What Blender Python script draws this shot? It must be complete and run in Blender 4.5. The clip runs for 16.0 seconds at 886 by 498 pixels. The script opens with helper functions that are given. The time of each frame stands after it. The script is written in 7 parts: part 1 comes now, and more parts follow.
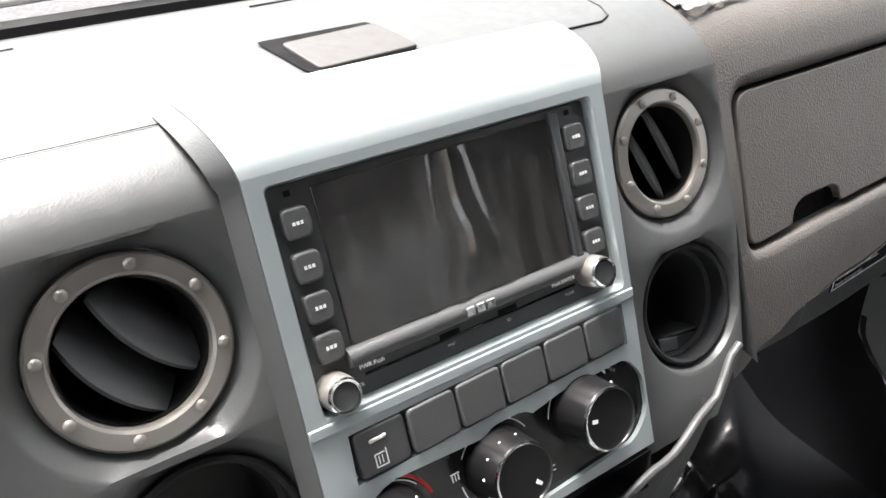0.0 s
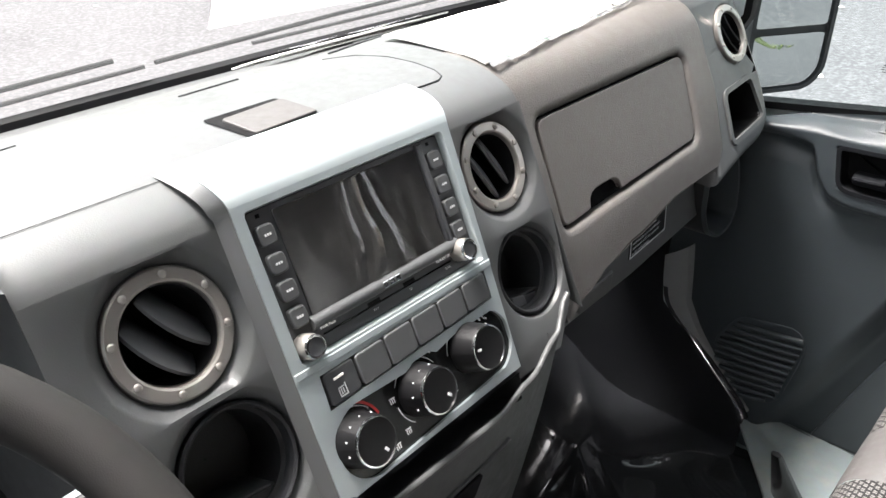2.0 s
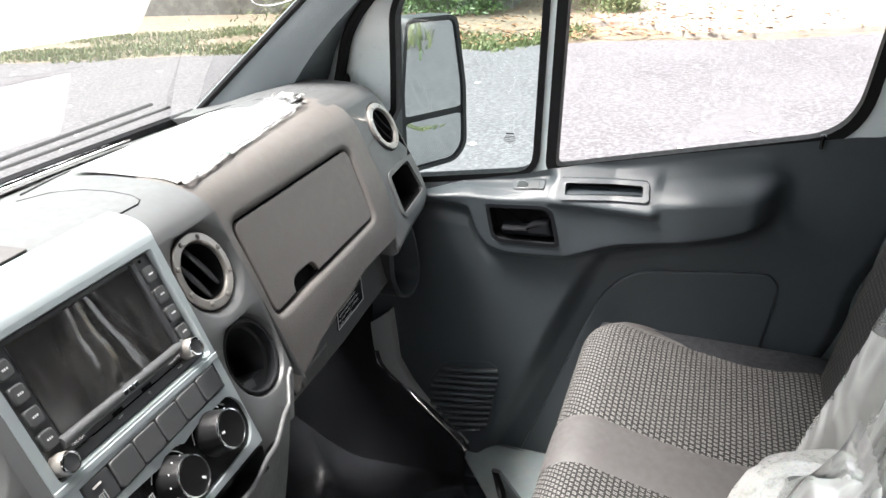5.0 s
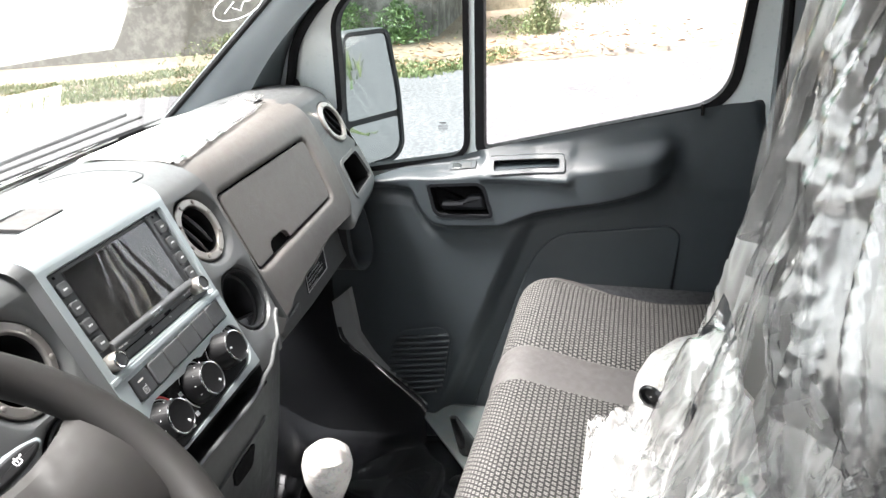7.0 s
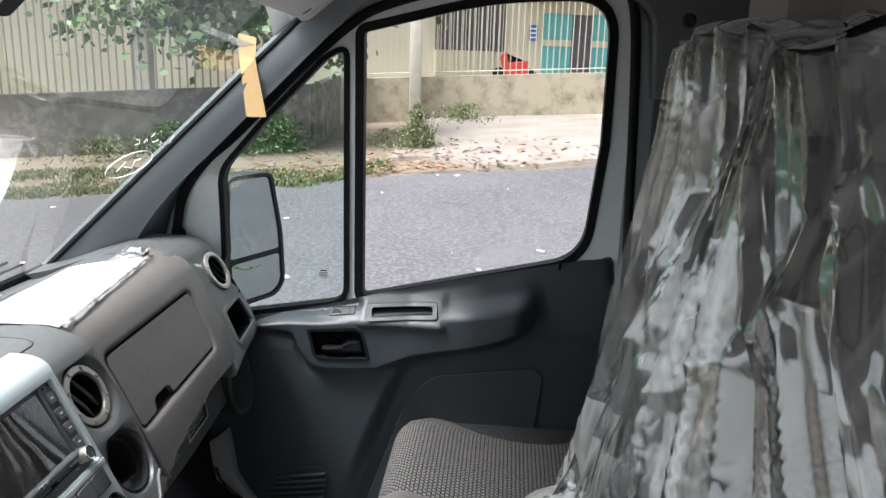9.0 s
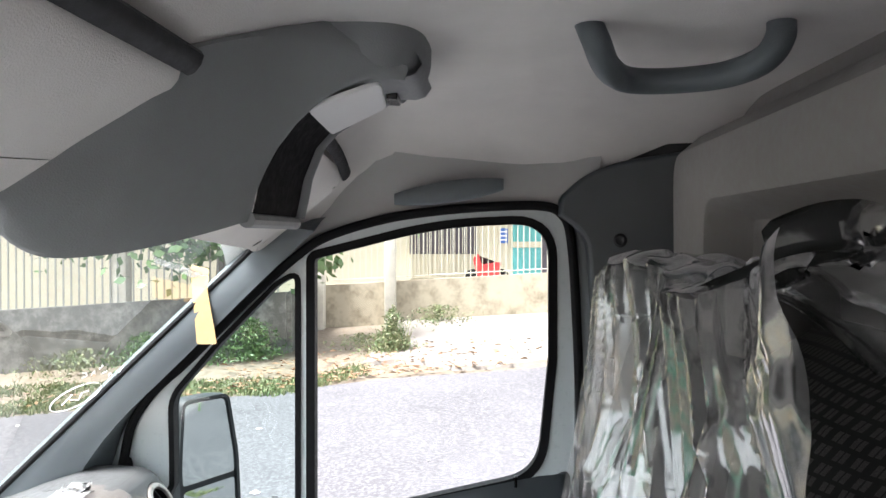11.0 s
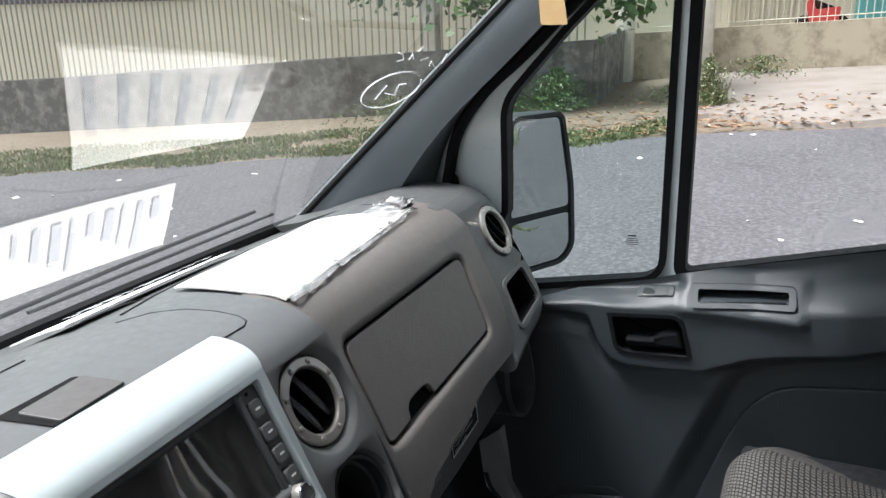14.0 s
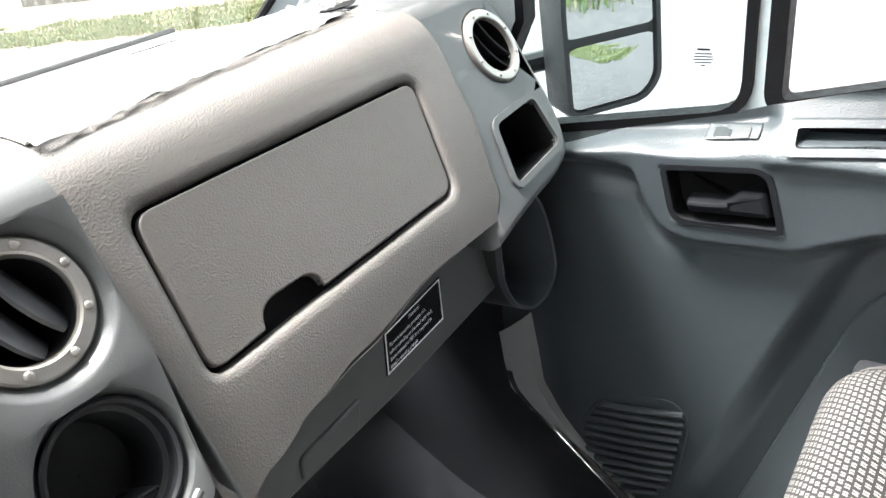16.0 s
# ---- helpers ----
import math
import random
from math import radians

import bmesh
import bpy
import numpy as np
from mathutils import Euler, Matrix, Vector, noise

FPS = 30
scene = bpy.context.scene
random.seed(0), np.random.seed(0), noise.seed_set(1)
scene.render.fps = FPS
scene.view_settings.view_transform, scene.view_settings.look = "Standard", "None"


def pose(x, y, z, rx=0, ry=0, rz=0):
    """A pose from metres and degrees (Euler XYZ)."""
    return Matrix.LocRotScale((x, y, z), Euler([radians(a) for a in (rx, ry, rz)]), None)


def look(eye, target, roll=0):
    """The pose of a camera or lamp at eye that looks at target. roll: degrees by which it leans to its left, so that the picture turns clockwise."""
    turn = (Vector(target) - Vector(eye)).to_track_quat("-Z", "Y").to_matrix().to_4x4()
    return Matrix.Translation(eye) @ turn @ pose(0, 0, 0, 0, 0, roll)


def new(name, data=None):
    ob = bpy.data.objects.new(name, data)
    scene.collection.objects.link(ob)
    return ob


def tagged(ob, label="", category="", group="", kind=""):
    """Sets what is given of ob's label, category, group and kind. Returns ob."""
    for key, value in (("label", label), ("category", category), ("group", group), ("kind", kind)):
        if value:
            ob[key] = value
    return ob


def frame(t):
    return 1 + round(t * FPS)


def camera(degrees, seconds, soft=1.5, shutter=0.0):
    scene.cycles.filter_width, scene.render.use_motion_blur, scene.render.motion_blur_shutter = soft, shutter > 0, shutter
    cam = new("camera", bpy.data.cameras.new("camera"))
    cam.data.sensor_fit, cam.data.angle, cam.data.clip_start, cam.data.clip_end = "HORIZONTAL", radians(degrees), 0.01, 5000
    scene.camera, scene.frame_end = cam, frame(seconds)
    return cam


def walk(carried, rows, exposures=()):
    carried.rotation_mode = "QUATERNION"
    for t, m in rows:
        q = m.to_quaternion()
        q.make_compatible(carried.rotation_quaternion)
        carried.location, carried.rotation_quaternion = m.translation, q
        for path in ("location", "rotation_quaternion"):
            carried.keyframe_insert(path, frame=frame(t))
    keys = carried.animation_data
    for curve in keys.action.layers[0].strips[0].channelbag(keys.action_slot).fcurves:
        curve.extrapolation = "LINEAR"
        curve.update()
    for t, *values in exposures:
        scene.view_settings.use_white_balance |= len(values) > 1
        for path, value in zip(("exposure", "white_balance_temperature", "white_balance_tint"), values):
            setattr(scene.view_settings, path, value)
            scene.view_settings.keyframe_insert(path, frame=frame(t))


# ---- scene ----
cam = camera(56.7, 16.0, soft=1.5)
PATH = [
    (0, (-0.133, -0.251, 1.29), (0.838, 1.052, 0.125), 3.5),
    (0.5, (-0.151, -0.274, 1.302), (0.847, 1.03, 0.162), 3.0),
    (1, (-0.188, -0.304, 1.316), (0.865, 0.972, 0.192), 2.8),
    (1.5, (-0.237, -0.334, 1.34), (0.921, 0.881, 0.251), 2.5),
    (2, (-0.298, -0.37, 1.363), (1.008, 0.74, 0.333), 2.0),
    (2.5, (-0.372, -0.388, 1.373), (1.043, 0.607, 0.37), 2.7),
    (3, (-0.418, -0.407, 1.389), (1.073, 0.496, 0.408), 3.5),
    (3.5, (-0.433, -0.423, 1.4), (1.121, 0.409, 0.457), 4.6),
    (4, (-0.451, -0.416, 1.393), (1.149, 0.385, 0.498), 5.0),
    (4.5, (-0.4, -0.423, 1.402), (1.288, 0.251, 0.568), 2.7),
    (5, (-0.4, -0.428, 1.413), (1.338, 0.129, 0.597), 1.1),
    (5.2, (-0.406, -0.434, 1.408), (1.333, 0.108, 0.582), 0.5),
    (7.3, (-0.66, -0.484, 1.398), (1.162, -0.085, 0.677), -1.0),
    (7.5, (-0.676, -0.473, 1.425), (1.172, -0.138, 0.737), 1.1),
    (8, (-0.686, -0.464, 1.457), (1.194, -0.228, 0.816), 2.0),
    (8.5, (-0.697, -0.469, 1.478), (1.2, -0.268, 0.878), 2.0),
    (9, (-0.7, -0.491, 1.516), (1.227, -0.345, 1.004), 1.8),
    (9.5, (-0.705, -0.518, 1.547), (1.258, -0.437, 1.169), 1.7),
    (9.7, (-0.705, -0.52, 1.55), (1.27, -0.464, 1.243), 1.8),
    (11.8, (-0.726, -0.566, 1.56), (1.261, -0.36, 1.651), -1.1),
    (12, (-0.701, -0.557, 1.551), (1.278, -0.275, 1.618), -2.1),
    (12.5, (-0.596, -0.487, 1.492), (1.361, -0.078, 1.429), -4.7),
    (13, (-0.511, -0.407, 1.441), (1.401, 0.124, 1.191), -4.4),
    (13.5, (-0.403, -0.36, 1.414), (1.43, 0.3, 0.965), -2.1),
    (14, (-0.315, -0.344, 1.397), (1.428, 0.431, 0.796), -1.5),
    (14.5, (-0.206, -0.339, 1.372), (1.456, 0.494, 0.635), -2.2),
    (15, (-0.089, -0.325, 1.337), (1.49, 0.553, 0.479), -2.5),
    (15.5, (0.023, -0.339, 1.285), (1.514, 0.654, 0.396), -4.0),
    (16, (0.086, -0.382, 1.247), (1.524, 0.674, 0.344), -6.2),
]
EXPO = [(0, 2.95, 6600, 14.0), (0.5, 2.8, 6592, 13.8), (1.2, 3.02, 6580, 13.6), (2, 2.99, 6567, 13.3), (3.5, 3.2, 6545, 12.9), (4.5, 3.0, 6535, 12.7), (5.2, 3.08, 6528, 12.6), (7.3, 3.37, 6507, 12.1), (8, 2.8, 6500, 12.0), (9, 2.2, 6233, 12.0), (9.7, 1.95, 6116, 12.0), (11.8, 3.6, 6284, 12.0), (12.5, 2.88, 6225, 12.0), (13, 2.45, 6150, 12.0), (13.5, 1.98, 6167, 11.7), (14.5, 1.92, 6200, 11.0), (15.2, 2.85, 6317, 10.5), (16, 3.8, 6450, 10.0)]
walk(cam, [(t, look(eye, target, roll)) for t, eye, target, roll in PATH], exposures=EXPO)

# ---- world, sun, exposure ----
world = bpy.data.worlds.new("sky")
scene.world = world
world.use_nodes = True
_wn = world.node_tree
_bg = _wn.nodes["Background"]
_sky = _wn.nodes.new("ShaderNodeTexSky")
_sky.sky_type = "NISHITA"
_sky.sun_disc = False
_sky.sun_elevation, _sky.sun_rotation = radians(62), radians(-10)
_sky.dust_density = 4.0
_hs = _wn.nodes.new("ShaderNodeHueSaturation")
_hs.inputs["Saturation"].default_value = 0.2
_wn.links.new(_sky.outputs[0], _hs.inputs["Color"])
_wn.links.new(_hs.outputs[0], _bg.inputs[0])
_bg.inputs[1].default_value = 0.10
sun = new("sun", bpy.data.lights.new("sun", "SUN"))
sun.data.energy, sun.data.angle, sun.data.color = 2.7, radians(20), (1.0, 0.965, 0.925)
sun.matrix_world = look((-7, 20.5, 43), (0, 0, 0))


# ---- materials ----
def _mat(name):
    m = bpy.data.materials.new(name)
    m.use_nodes = True
    nt = m.node_tree
    return m, nt, nt.nodes["Principled BSDF"]


def _noise(nt, scale, detail=4.0, rough=0.55, vec=None):
    n = nt.nodes.new("ShaderNodeTexNoise")
    n.inputs["Scale"].default_value, n.inputs["Detail"].default_value, n.inputs["Roughness"].default_value = scale, detail, rough
    if vec:
        nt.links.new(vec, n.inputs["Vector"])
    return n


def _ramp(nt, fac, stops):
    r = nt.nodes.new("ShaderNodeValToRGB")
    el = r.color_ramp.elements
    while len(el) < len(stops):
        el.new(0.5)
    for e, (p, c) in zip(el, stops):
        e.position, e.color = p, (*c, 1) if len(c) == 3 else c
    nt.links.new(fac, r.inputs["Fac"])
    return r


def surf(name, col, rough=0.5, metal=0.0, var=0.15, vscale=6.0, grain=0.0, gscale=900.0, spec=0.5, coat=0.0, dirt=0.0, dcol=(0.3, 0.26, 0.2)):
    """A plain painted, moulded or metal surface: colour that varies at two scales, grain as fine relief, dust."""
    m, nt, b = _mat(name)
    geo = nt.nodes.new("ShaderNodeNewGeometry")
    pos = geo.outputs["Position"]
    n1 = _noise(nt, vscale, 5.0, 0.6, pos)
    n2 = _noise(nt, vscale * 14, 3.0, 0.6, pos)
    lo = tuple(c * (1 - var) for c in col)
    hi = tuple(min(1, c * (1 + var)) for c in col)
    r1 = _ramp(nt, n1.outputs["Fac"], [(0.3, lo), (0.7, hi)])
    mix = nt.nodes.new("ShaderNodeMix")
    mix.data_type = "RGBA"
    mix.blend_type = "OVERLAY"
    mix.inputs[0].default_value = min(0.5, var)
    nt.links.new(r1.outputs[0], mix.inputs["A"])
    nt.links.new(n2.outputs["Color"], mix.inputs["B"])
    out = mix.outputs["Result"]
    if dirt:
        nd = _noise(nt, vscale * 3, 8.0, 0.7, pos)
        rd = _ramp(nt, nd.outputs["Fac"], [(0.5, (0, 0, 0)), (0.75, (dirt, dirt, dirt))])
        md = nt.nodes.new("ShaderNodeMix")
        md.data_type = "RGBA"
        nt.links.new(rd.outputs[0], md.inputs[0])
        nt.links.new(out, md.inputs["A"])
        md.inputs["B"].default_value = (*dcol, 1)
        out = md.outputs["Result"]
    nt.links.new(out, b.inputs["Base Color"])
    rr = _ramp(nt, n2.outputs["Fac"], [(0.3, (rough * 0.85,) * 3), (0.7, (min(1, rough * 1.15),) * 3)])
    nt.links.new(rr.outputs[0], b.inputs["Roughness"])
    b.inputs["Metallic"].default_value = metal
    b.inputs["Specular IOR Level"].default_value = spec
    b.inputs["Coat Weight"].default_value = coat
    if grain:
        v = nt.nodes.new("ShaderNodeTexVoronoi")
        v.inputs["Scale"].default_value = gscale
        nt.links.new(pos, v.inputs["Vector"])
        bp = nt.nodes.new("ShaderNodeBump")
        bp.inputs["Strength"].default_value, bp.inputs["Distance"].default_value = grain, 0.0008
        nt.links.new(v.outputs["Distance"], bp.inputs["Height"])
        nt.links.new(bp.outputs[0], b.inputs["Normal"])
    return m


DASH = surf("dash_plastic", (0.068, 0.071, 0.072), 0.40, grain=0.09, gscale=800, var=0.06)
# the dash plastic again, warm reflections put into its base colour
GLOVE = surf("dash_plastic_warm", (0.100, 0.093, 0.087), 0.46, grain=0.4, gscale=560, var=0.07)
SILVER = surf("silver_paint", (0.34, 0.385, 0.395), 0.36, metal=0.3, var=0.04)
DOORP = surf("door_plastic", (0.046, 0.0555, 0.0615), 0.38, grain=0.3, gscale=600, var=0.08)
HANDLEP = surf("handle_plastic", (0.013, 0.014, 0.016), 0.7, grain=0.2, var=0.1, spec=0.05)
DARKP = surf("dark_plastic", (0.017, 0.018, 0.02), 0.5, grain=0.2, var=0.1, spec=0.3)
UNITP = surf("unit_plastic", (0.05, 0.053, 0.056), 0.38, grain=0.15, gscale=1500, var=0.05)
BLANKP = surf("blank_plastic", (0.065, 0.068, 0.07), 0.45, grain=0.25, gscale=1300, var=0.05)
BLACK = surf("gloss_black", (0.006, 0.0065, 0.007), 0.22, var=0.1)
DIALP = surf("dial_black", (0.004, 0.004, 0.0045), 0.45, var=0.1, spec=0.3)
# near-black that puts the shade of holes, slots and gaps into the colour
VOID = surf("cavity_shade_black", (0.005, 0.005, 0.0055), 0.8, var=0.1, spec=0.1)
RINGM = surf("satin_metal", (0.38, 0.36, 0.335), 0.36, metal=0.75, var=0.05)
CHROME = surf("chrome", (0.75, 0.76, 0.77), 0.14, metal=1.0, var=0.02)
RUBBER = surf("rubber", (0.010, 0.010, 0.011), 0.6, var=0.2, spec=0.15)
PAINT = surf("door_paint", (0.70, 0.76, 0.765), 0.3, var=0.03, coat=0.4)
PILLARP = surf("pillar_plastic", (0.13, 0.15, 0.16), 0.45, grain=0.3, gscale=600, var=0.06)
LINER = surf("headliner_felt", (0.82, 0.79, 0.765), 0.9, var=0.05, grain=0.5, gscale=500, spec=0.1)
# grey below the headliner's tone, holding the shade over the door
SIDEP = surf("side_trim_shaded", (0.46, 0.455, 0.445), 0.6, grain=0.3, gscale=500, var=0.05)
SHELFP = surf("shelf_plastic", (0.25, 0.26, 0.262), 0.55, grain=0.3, gscale=500, var=0.05)
BACKP = surf("back_panel", (0.27, 0.258, 0.243), 0.7, grain=0.3, gscale=500, var=0.06)
MAT = surf("floor_film", (0.018, 0.0195, 0.022), 0.20, var=0.2, coat=1.0)
FLOORP = surf("floor_paint", (0.17, 0.2, 0.205), 0.4, var=0.12, dirt=0.3)
BAND = surf("seat_band", (0.05, 0.047, 0.046), 0.6, grain=0.1, gscale=900, var=0.06)
WHEELP = surf("wheel_leather", (0.014, 0.0135, 0.013), 0.6, grain=0.06, gscale=1300, var=0.08, spec=0.2)
WHITE = surf("print_white", (0.75, 0.76, 0.77), 0.5, var=0.02)
PAPER = surf("paper", (0.8, 0.79, 0.76), 0.7, var=0.05)
TAGP = surf("tag_card", (0.62, 0.42, 0.2), 0.75, var=0.1)
FAINT = surf("faint_print", (0.58, 0.60, 0.63), 0.6, var=0.05)
REDP = surf("red_print", (0.5, 0.03, 0.03), 0.5, var=0.05)
BLUEP = surf("blue_print", (0.03, 0.12, 0.4), 0.5, var=0.05)
WRAP = surf("white_wrap", (0.50, 0.49, 0.47), 0.3, var=0.2, vscale=20, coat=0.5, dirt=0.95, dcol=(0.12, 0.10, 0.08))
LENS = surf("lamp_lens", (0.9, 0.89, 0.87), 0.35, var=0.03)


def glass_mat(name, tint, rough=0.0, fres=1.45):
    m, nt, b = _mat(name)
    nt.nodes.remove(b)
    tr = nt.nodes.new("ShaderNodeBsdfTransparent")
    tr.inputs[0].default_value = (*tint, 1)
    gl = nt.nodes.new("ShaderNodeBsdfGlossy")
    gl.inputs["Roughness"].default_value = rough
    fr = nt.nodes.new("ShaderNodeFresnel")
    fr.inputs[0].default_value = fres
    mx = nt.nodes.new("ShaderNodeMixShader")
    nt.links.new(fr.outputs[0], mx.inputs[0])
    nt.links.new(tr.outputs[0], mx.inputs[1])
    nt.links.new(gl.outputs[0], mx.inputs[2])
    nt.links.new(mx.outputs[0], nt.nodes["Material Output"].inputs[0])
    return m


GLASS = glass_mat("window_glass", (0.89, 0.91, 0.9))
WGLASS = glass_mat("windscreen_glass", (0.86, 0.895, 0.865), fres=2.1)
QGLASS = glass_mat("quarter_glass", (0.68, 0.785, 0.765))


def mirror_mat():
    m, nt, b = _mat("mirror_glass")
    b.inputs["Base Color"].default_value = (0.5, 0.53, 0.53, 1)
    b.inputs["Metallic"].default_value = 1.0
    b.inputs["Roughness"].default_value = 0.02
    return m


MIRROR = mirror_mat()


def screen_mat():
    m, nt, b = _mat("screen_film")
    geo = nt.nodes.new("ShaderNodeNewGeometry")
    mp = nt.nodes.new("ShaderNodeMapping")
    mp.inputs["Scale"].default_value = (1.0, 0.12, 0.12)
    nt.links.new(geo.outputs["Position"], mp.inputs[0])
    n = _noise(nt, 38, 2, 0.5, mp.outputs[0])
    bp = nt.nodes.new("ShaderNodeBump")
    bp.inputs["Strength"].default_value, bp.inputs["Distance"].default_value = 0.025, 0.01
    nt.links.new(n.outputs["Fac"], bp.inputs["Height"])
    nt.links.new(bp.outputs[0], b.inputs["Coat Normal"])
    b.inputs["Base Color"].default_value = (0.008, 0.008, 0.009, 1)
    b.inputs["Roughness"].default_value = 0.12
    b.inputs["Coat Weight"].default_value = 1.0
    b.inputs["Coat IOR"].default_value = 1.75
    b.inputs["Coat Roughness"].default_value = 0.05
    return m


SCREEN = screen_mat()


def film_mat(name, haze, glint, gloss):
    """Clear crumpled film: mostly see-through, milky in patches, highlights painted as pale streaks, with sharp gloss.
    """
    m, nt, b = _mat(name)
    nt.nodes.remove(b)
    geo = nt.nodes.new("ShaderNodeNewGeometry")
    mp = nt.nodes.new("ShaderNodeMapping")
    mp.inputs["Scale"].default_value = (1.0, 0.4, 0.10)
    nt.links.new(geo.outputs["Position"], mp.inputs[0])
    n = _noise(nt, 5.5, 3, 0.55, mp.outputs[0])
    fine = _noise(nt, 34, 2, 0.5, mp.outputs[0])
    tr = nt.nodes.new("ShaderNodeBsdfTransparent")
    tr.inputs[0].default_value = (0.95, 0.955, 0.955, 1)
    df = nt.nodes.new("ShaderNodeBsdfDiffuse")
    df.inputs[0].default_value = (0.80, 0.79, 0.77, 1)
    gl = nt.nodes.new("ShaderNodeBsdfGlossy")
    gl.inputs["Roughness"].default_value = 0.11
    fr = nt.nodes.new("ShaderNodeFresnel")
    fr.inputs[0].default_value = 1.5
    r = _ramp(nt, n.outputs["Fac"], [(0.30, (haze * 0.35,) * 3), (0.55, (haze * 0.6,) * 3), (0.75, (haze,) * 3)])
    # pale streaks added to the haze for highlights along the folds
    ln = _ramp(nt, fine.outputs["Fac"], [(0.42, (0, 0, 0)), (0.50, (glint,) * 3), (0.58, (0, 0, 0))])
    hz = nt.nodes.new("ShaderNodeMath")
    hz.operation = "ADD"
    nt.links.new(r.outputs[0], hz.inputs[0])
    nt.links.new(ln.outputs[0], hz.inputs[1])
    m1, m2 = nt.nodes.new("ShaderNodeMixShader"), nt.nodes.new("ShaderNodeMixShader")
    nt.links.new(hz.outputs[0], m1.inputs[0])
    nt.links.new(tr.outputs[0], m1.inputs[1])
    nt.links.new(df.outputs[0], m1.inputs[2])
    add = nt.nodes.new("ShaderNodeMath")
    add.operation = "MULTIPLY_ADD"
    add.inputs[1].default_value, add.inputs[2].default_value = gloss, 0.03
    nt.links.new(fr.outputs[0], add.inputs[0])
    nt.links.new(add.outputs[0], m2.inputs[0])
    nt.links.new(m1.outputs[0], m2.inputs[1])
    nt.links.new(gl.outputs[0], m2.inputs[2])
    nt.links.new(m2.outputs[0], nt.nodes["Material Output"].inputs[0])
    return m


CLEAR = film_mat("screen_sleeve", 0.05, 0.03, 1.2)
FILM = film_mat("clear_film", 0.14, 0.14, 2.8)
# extra white haze stands in for sky reflections on the lower film
FILMW = film_mat("sky_glare_film", 0.52, 0.25, 2.6)


def fabric_mat(name, lo, hi, gd):
    """Woven seat cloth: dark ground with rows of pale double dashes."""
    m, nt, b = _mat(name)
    tc = nt.nodes.new("ShaderNodeTexCoord")
    sep = nt.nodes.new("ShaderNodeSeparateXYZ")
    nt.links.new(tc.outputs["UV"], sep.inputs[0])

    def math_(op, a, bb=None, c=None):
        n = nt.nodes.new("ShaderNodeMath")
        n.operation = op
        for i, v in enumerate((a, bb, c)):
            if v is None:
                continue
            if isinstance(v, (int, float)):
                n.inputs[i].default_value = v
            else:
                nt.links.new(v, n.inputs[i])
        return n.outputs[0]

    cell = 0.0092
    u = math_("DIVIDE", sep.outputs[0], cell)
    v = math_("DIVIDE", sep.outputs[1], cell * 0.9)
    row = math_("FLOOR", v)
    sh = math_("MULTIPLY", math_("MODULO", row, 2.0), 0.5)
    fv = math_("FRACT", v)
    fu = math_("FRACT", math_("ADD", math_("ADD", u, sh), math_("MULTIPLY", fv, 0.22)))
    # two short bars side by side in each cell
    b1 = math_("MULTIPLY", math_("COMPARE", fu, 0.28, 0.13), math_("COMPARE", fv, 0.5, 0.34))
    b2 = math_("MULTIPLY", math_("COMPARE", fu, 0.62, 0.13), math_("COMPARE", fv, 0.5, 0.34))
    pat = math_("MAXIMUM", b1, b2)
    geo = nt.nodes.new("ShaderNodeNewGeometry")
    n = _noise(nt, 700, 3, 0.6, geo.outputs["Position"])
    n2 = _noise(nt, 12, 3, 0.6, geo.outputs["Position"])
    light = _ramp(nt, n.outputs["Fac"], [(0.25, (lo, lo * 0.97, lo * 0.93)), (0.75, (hi, hi * 0.97, hi * 0.94))])
    dark = _ramp(nt, n2.outputs["Fac"], [(0.3, (gd, gd * 0.97, gd * 0.97)), (0.7, (gd * 1.6, gd * 1.55, gd * 1.5))])
    mx = nt.nodes.new("ShaderNodeMix")
    mx.data_type = "RGBA"
    nt.links.new(pat, mx.inputs[0])
    nt.links.new(dark.outputs[0], mx.inputs["A"])
    nt.links.new(light.outputs[0], mx.inputs["B"])
    nt.links.new(mx.outputs["Result"], b.inputs["Base Color"])
    b.inputs["Roughness"].default_value = 0.85
    b.inputs["Specular IOR Level"].default_value = 0.2
    bp = nt.nodes.new("ShaderNodeBump")
    bp.inputs["Strength"].default_value, bp.inputs["Distance"].default_value = 0.4, 0.001
    nt.links.new(pat, bp.inputs["Height"])
    nt.links.new(bp.outputs[0], b.inputs["Normal"])
    return m


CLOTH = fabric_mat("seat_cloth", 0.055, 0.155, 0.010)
# the cushion's weave in darker tones, for the backrest
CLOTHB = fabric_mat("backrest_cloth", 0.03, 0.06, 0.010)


# ---- mesh helpers ----
def finish(bm, name, material, parent=None, label="", smooth=True, angle=35):
    bmesh.ops.remove_doubles(bm, verts=bm.verts, dist=1e-6)
    bmesh.ops.recalc_face_normals(bm, faces=bm.faces)
    me = bpy.data.meshes.new(name)
    for f in bm.faces:
        f.smooth = smooth
    if smooth:
        for e in bm.edges:
            if len(e.link_faces) == 2 and e.calc_face_angle(0) > radians(angle):
                e.smooth = False
    bm.to_mesh(me)
    bm.free()
    me.materials.append(material)
    ob = new(name, me)
    if parent is not None:
        ob.parent = parent
    if label:
        tagged(ob, label)
    return ob


def part(name, bm, material, parent, label="", **kw):
    return finish(bm, name, material, parent, label, **kw)


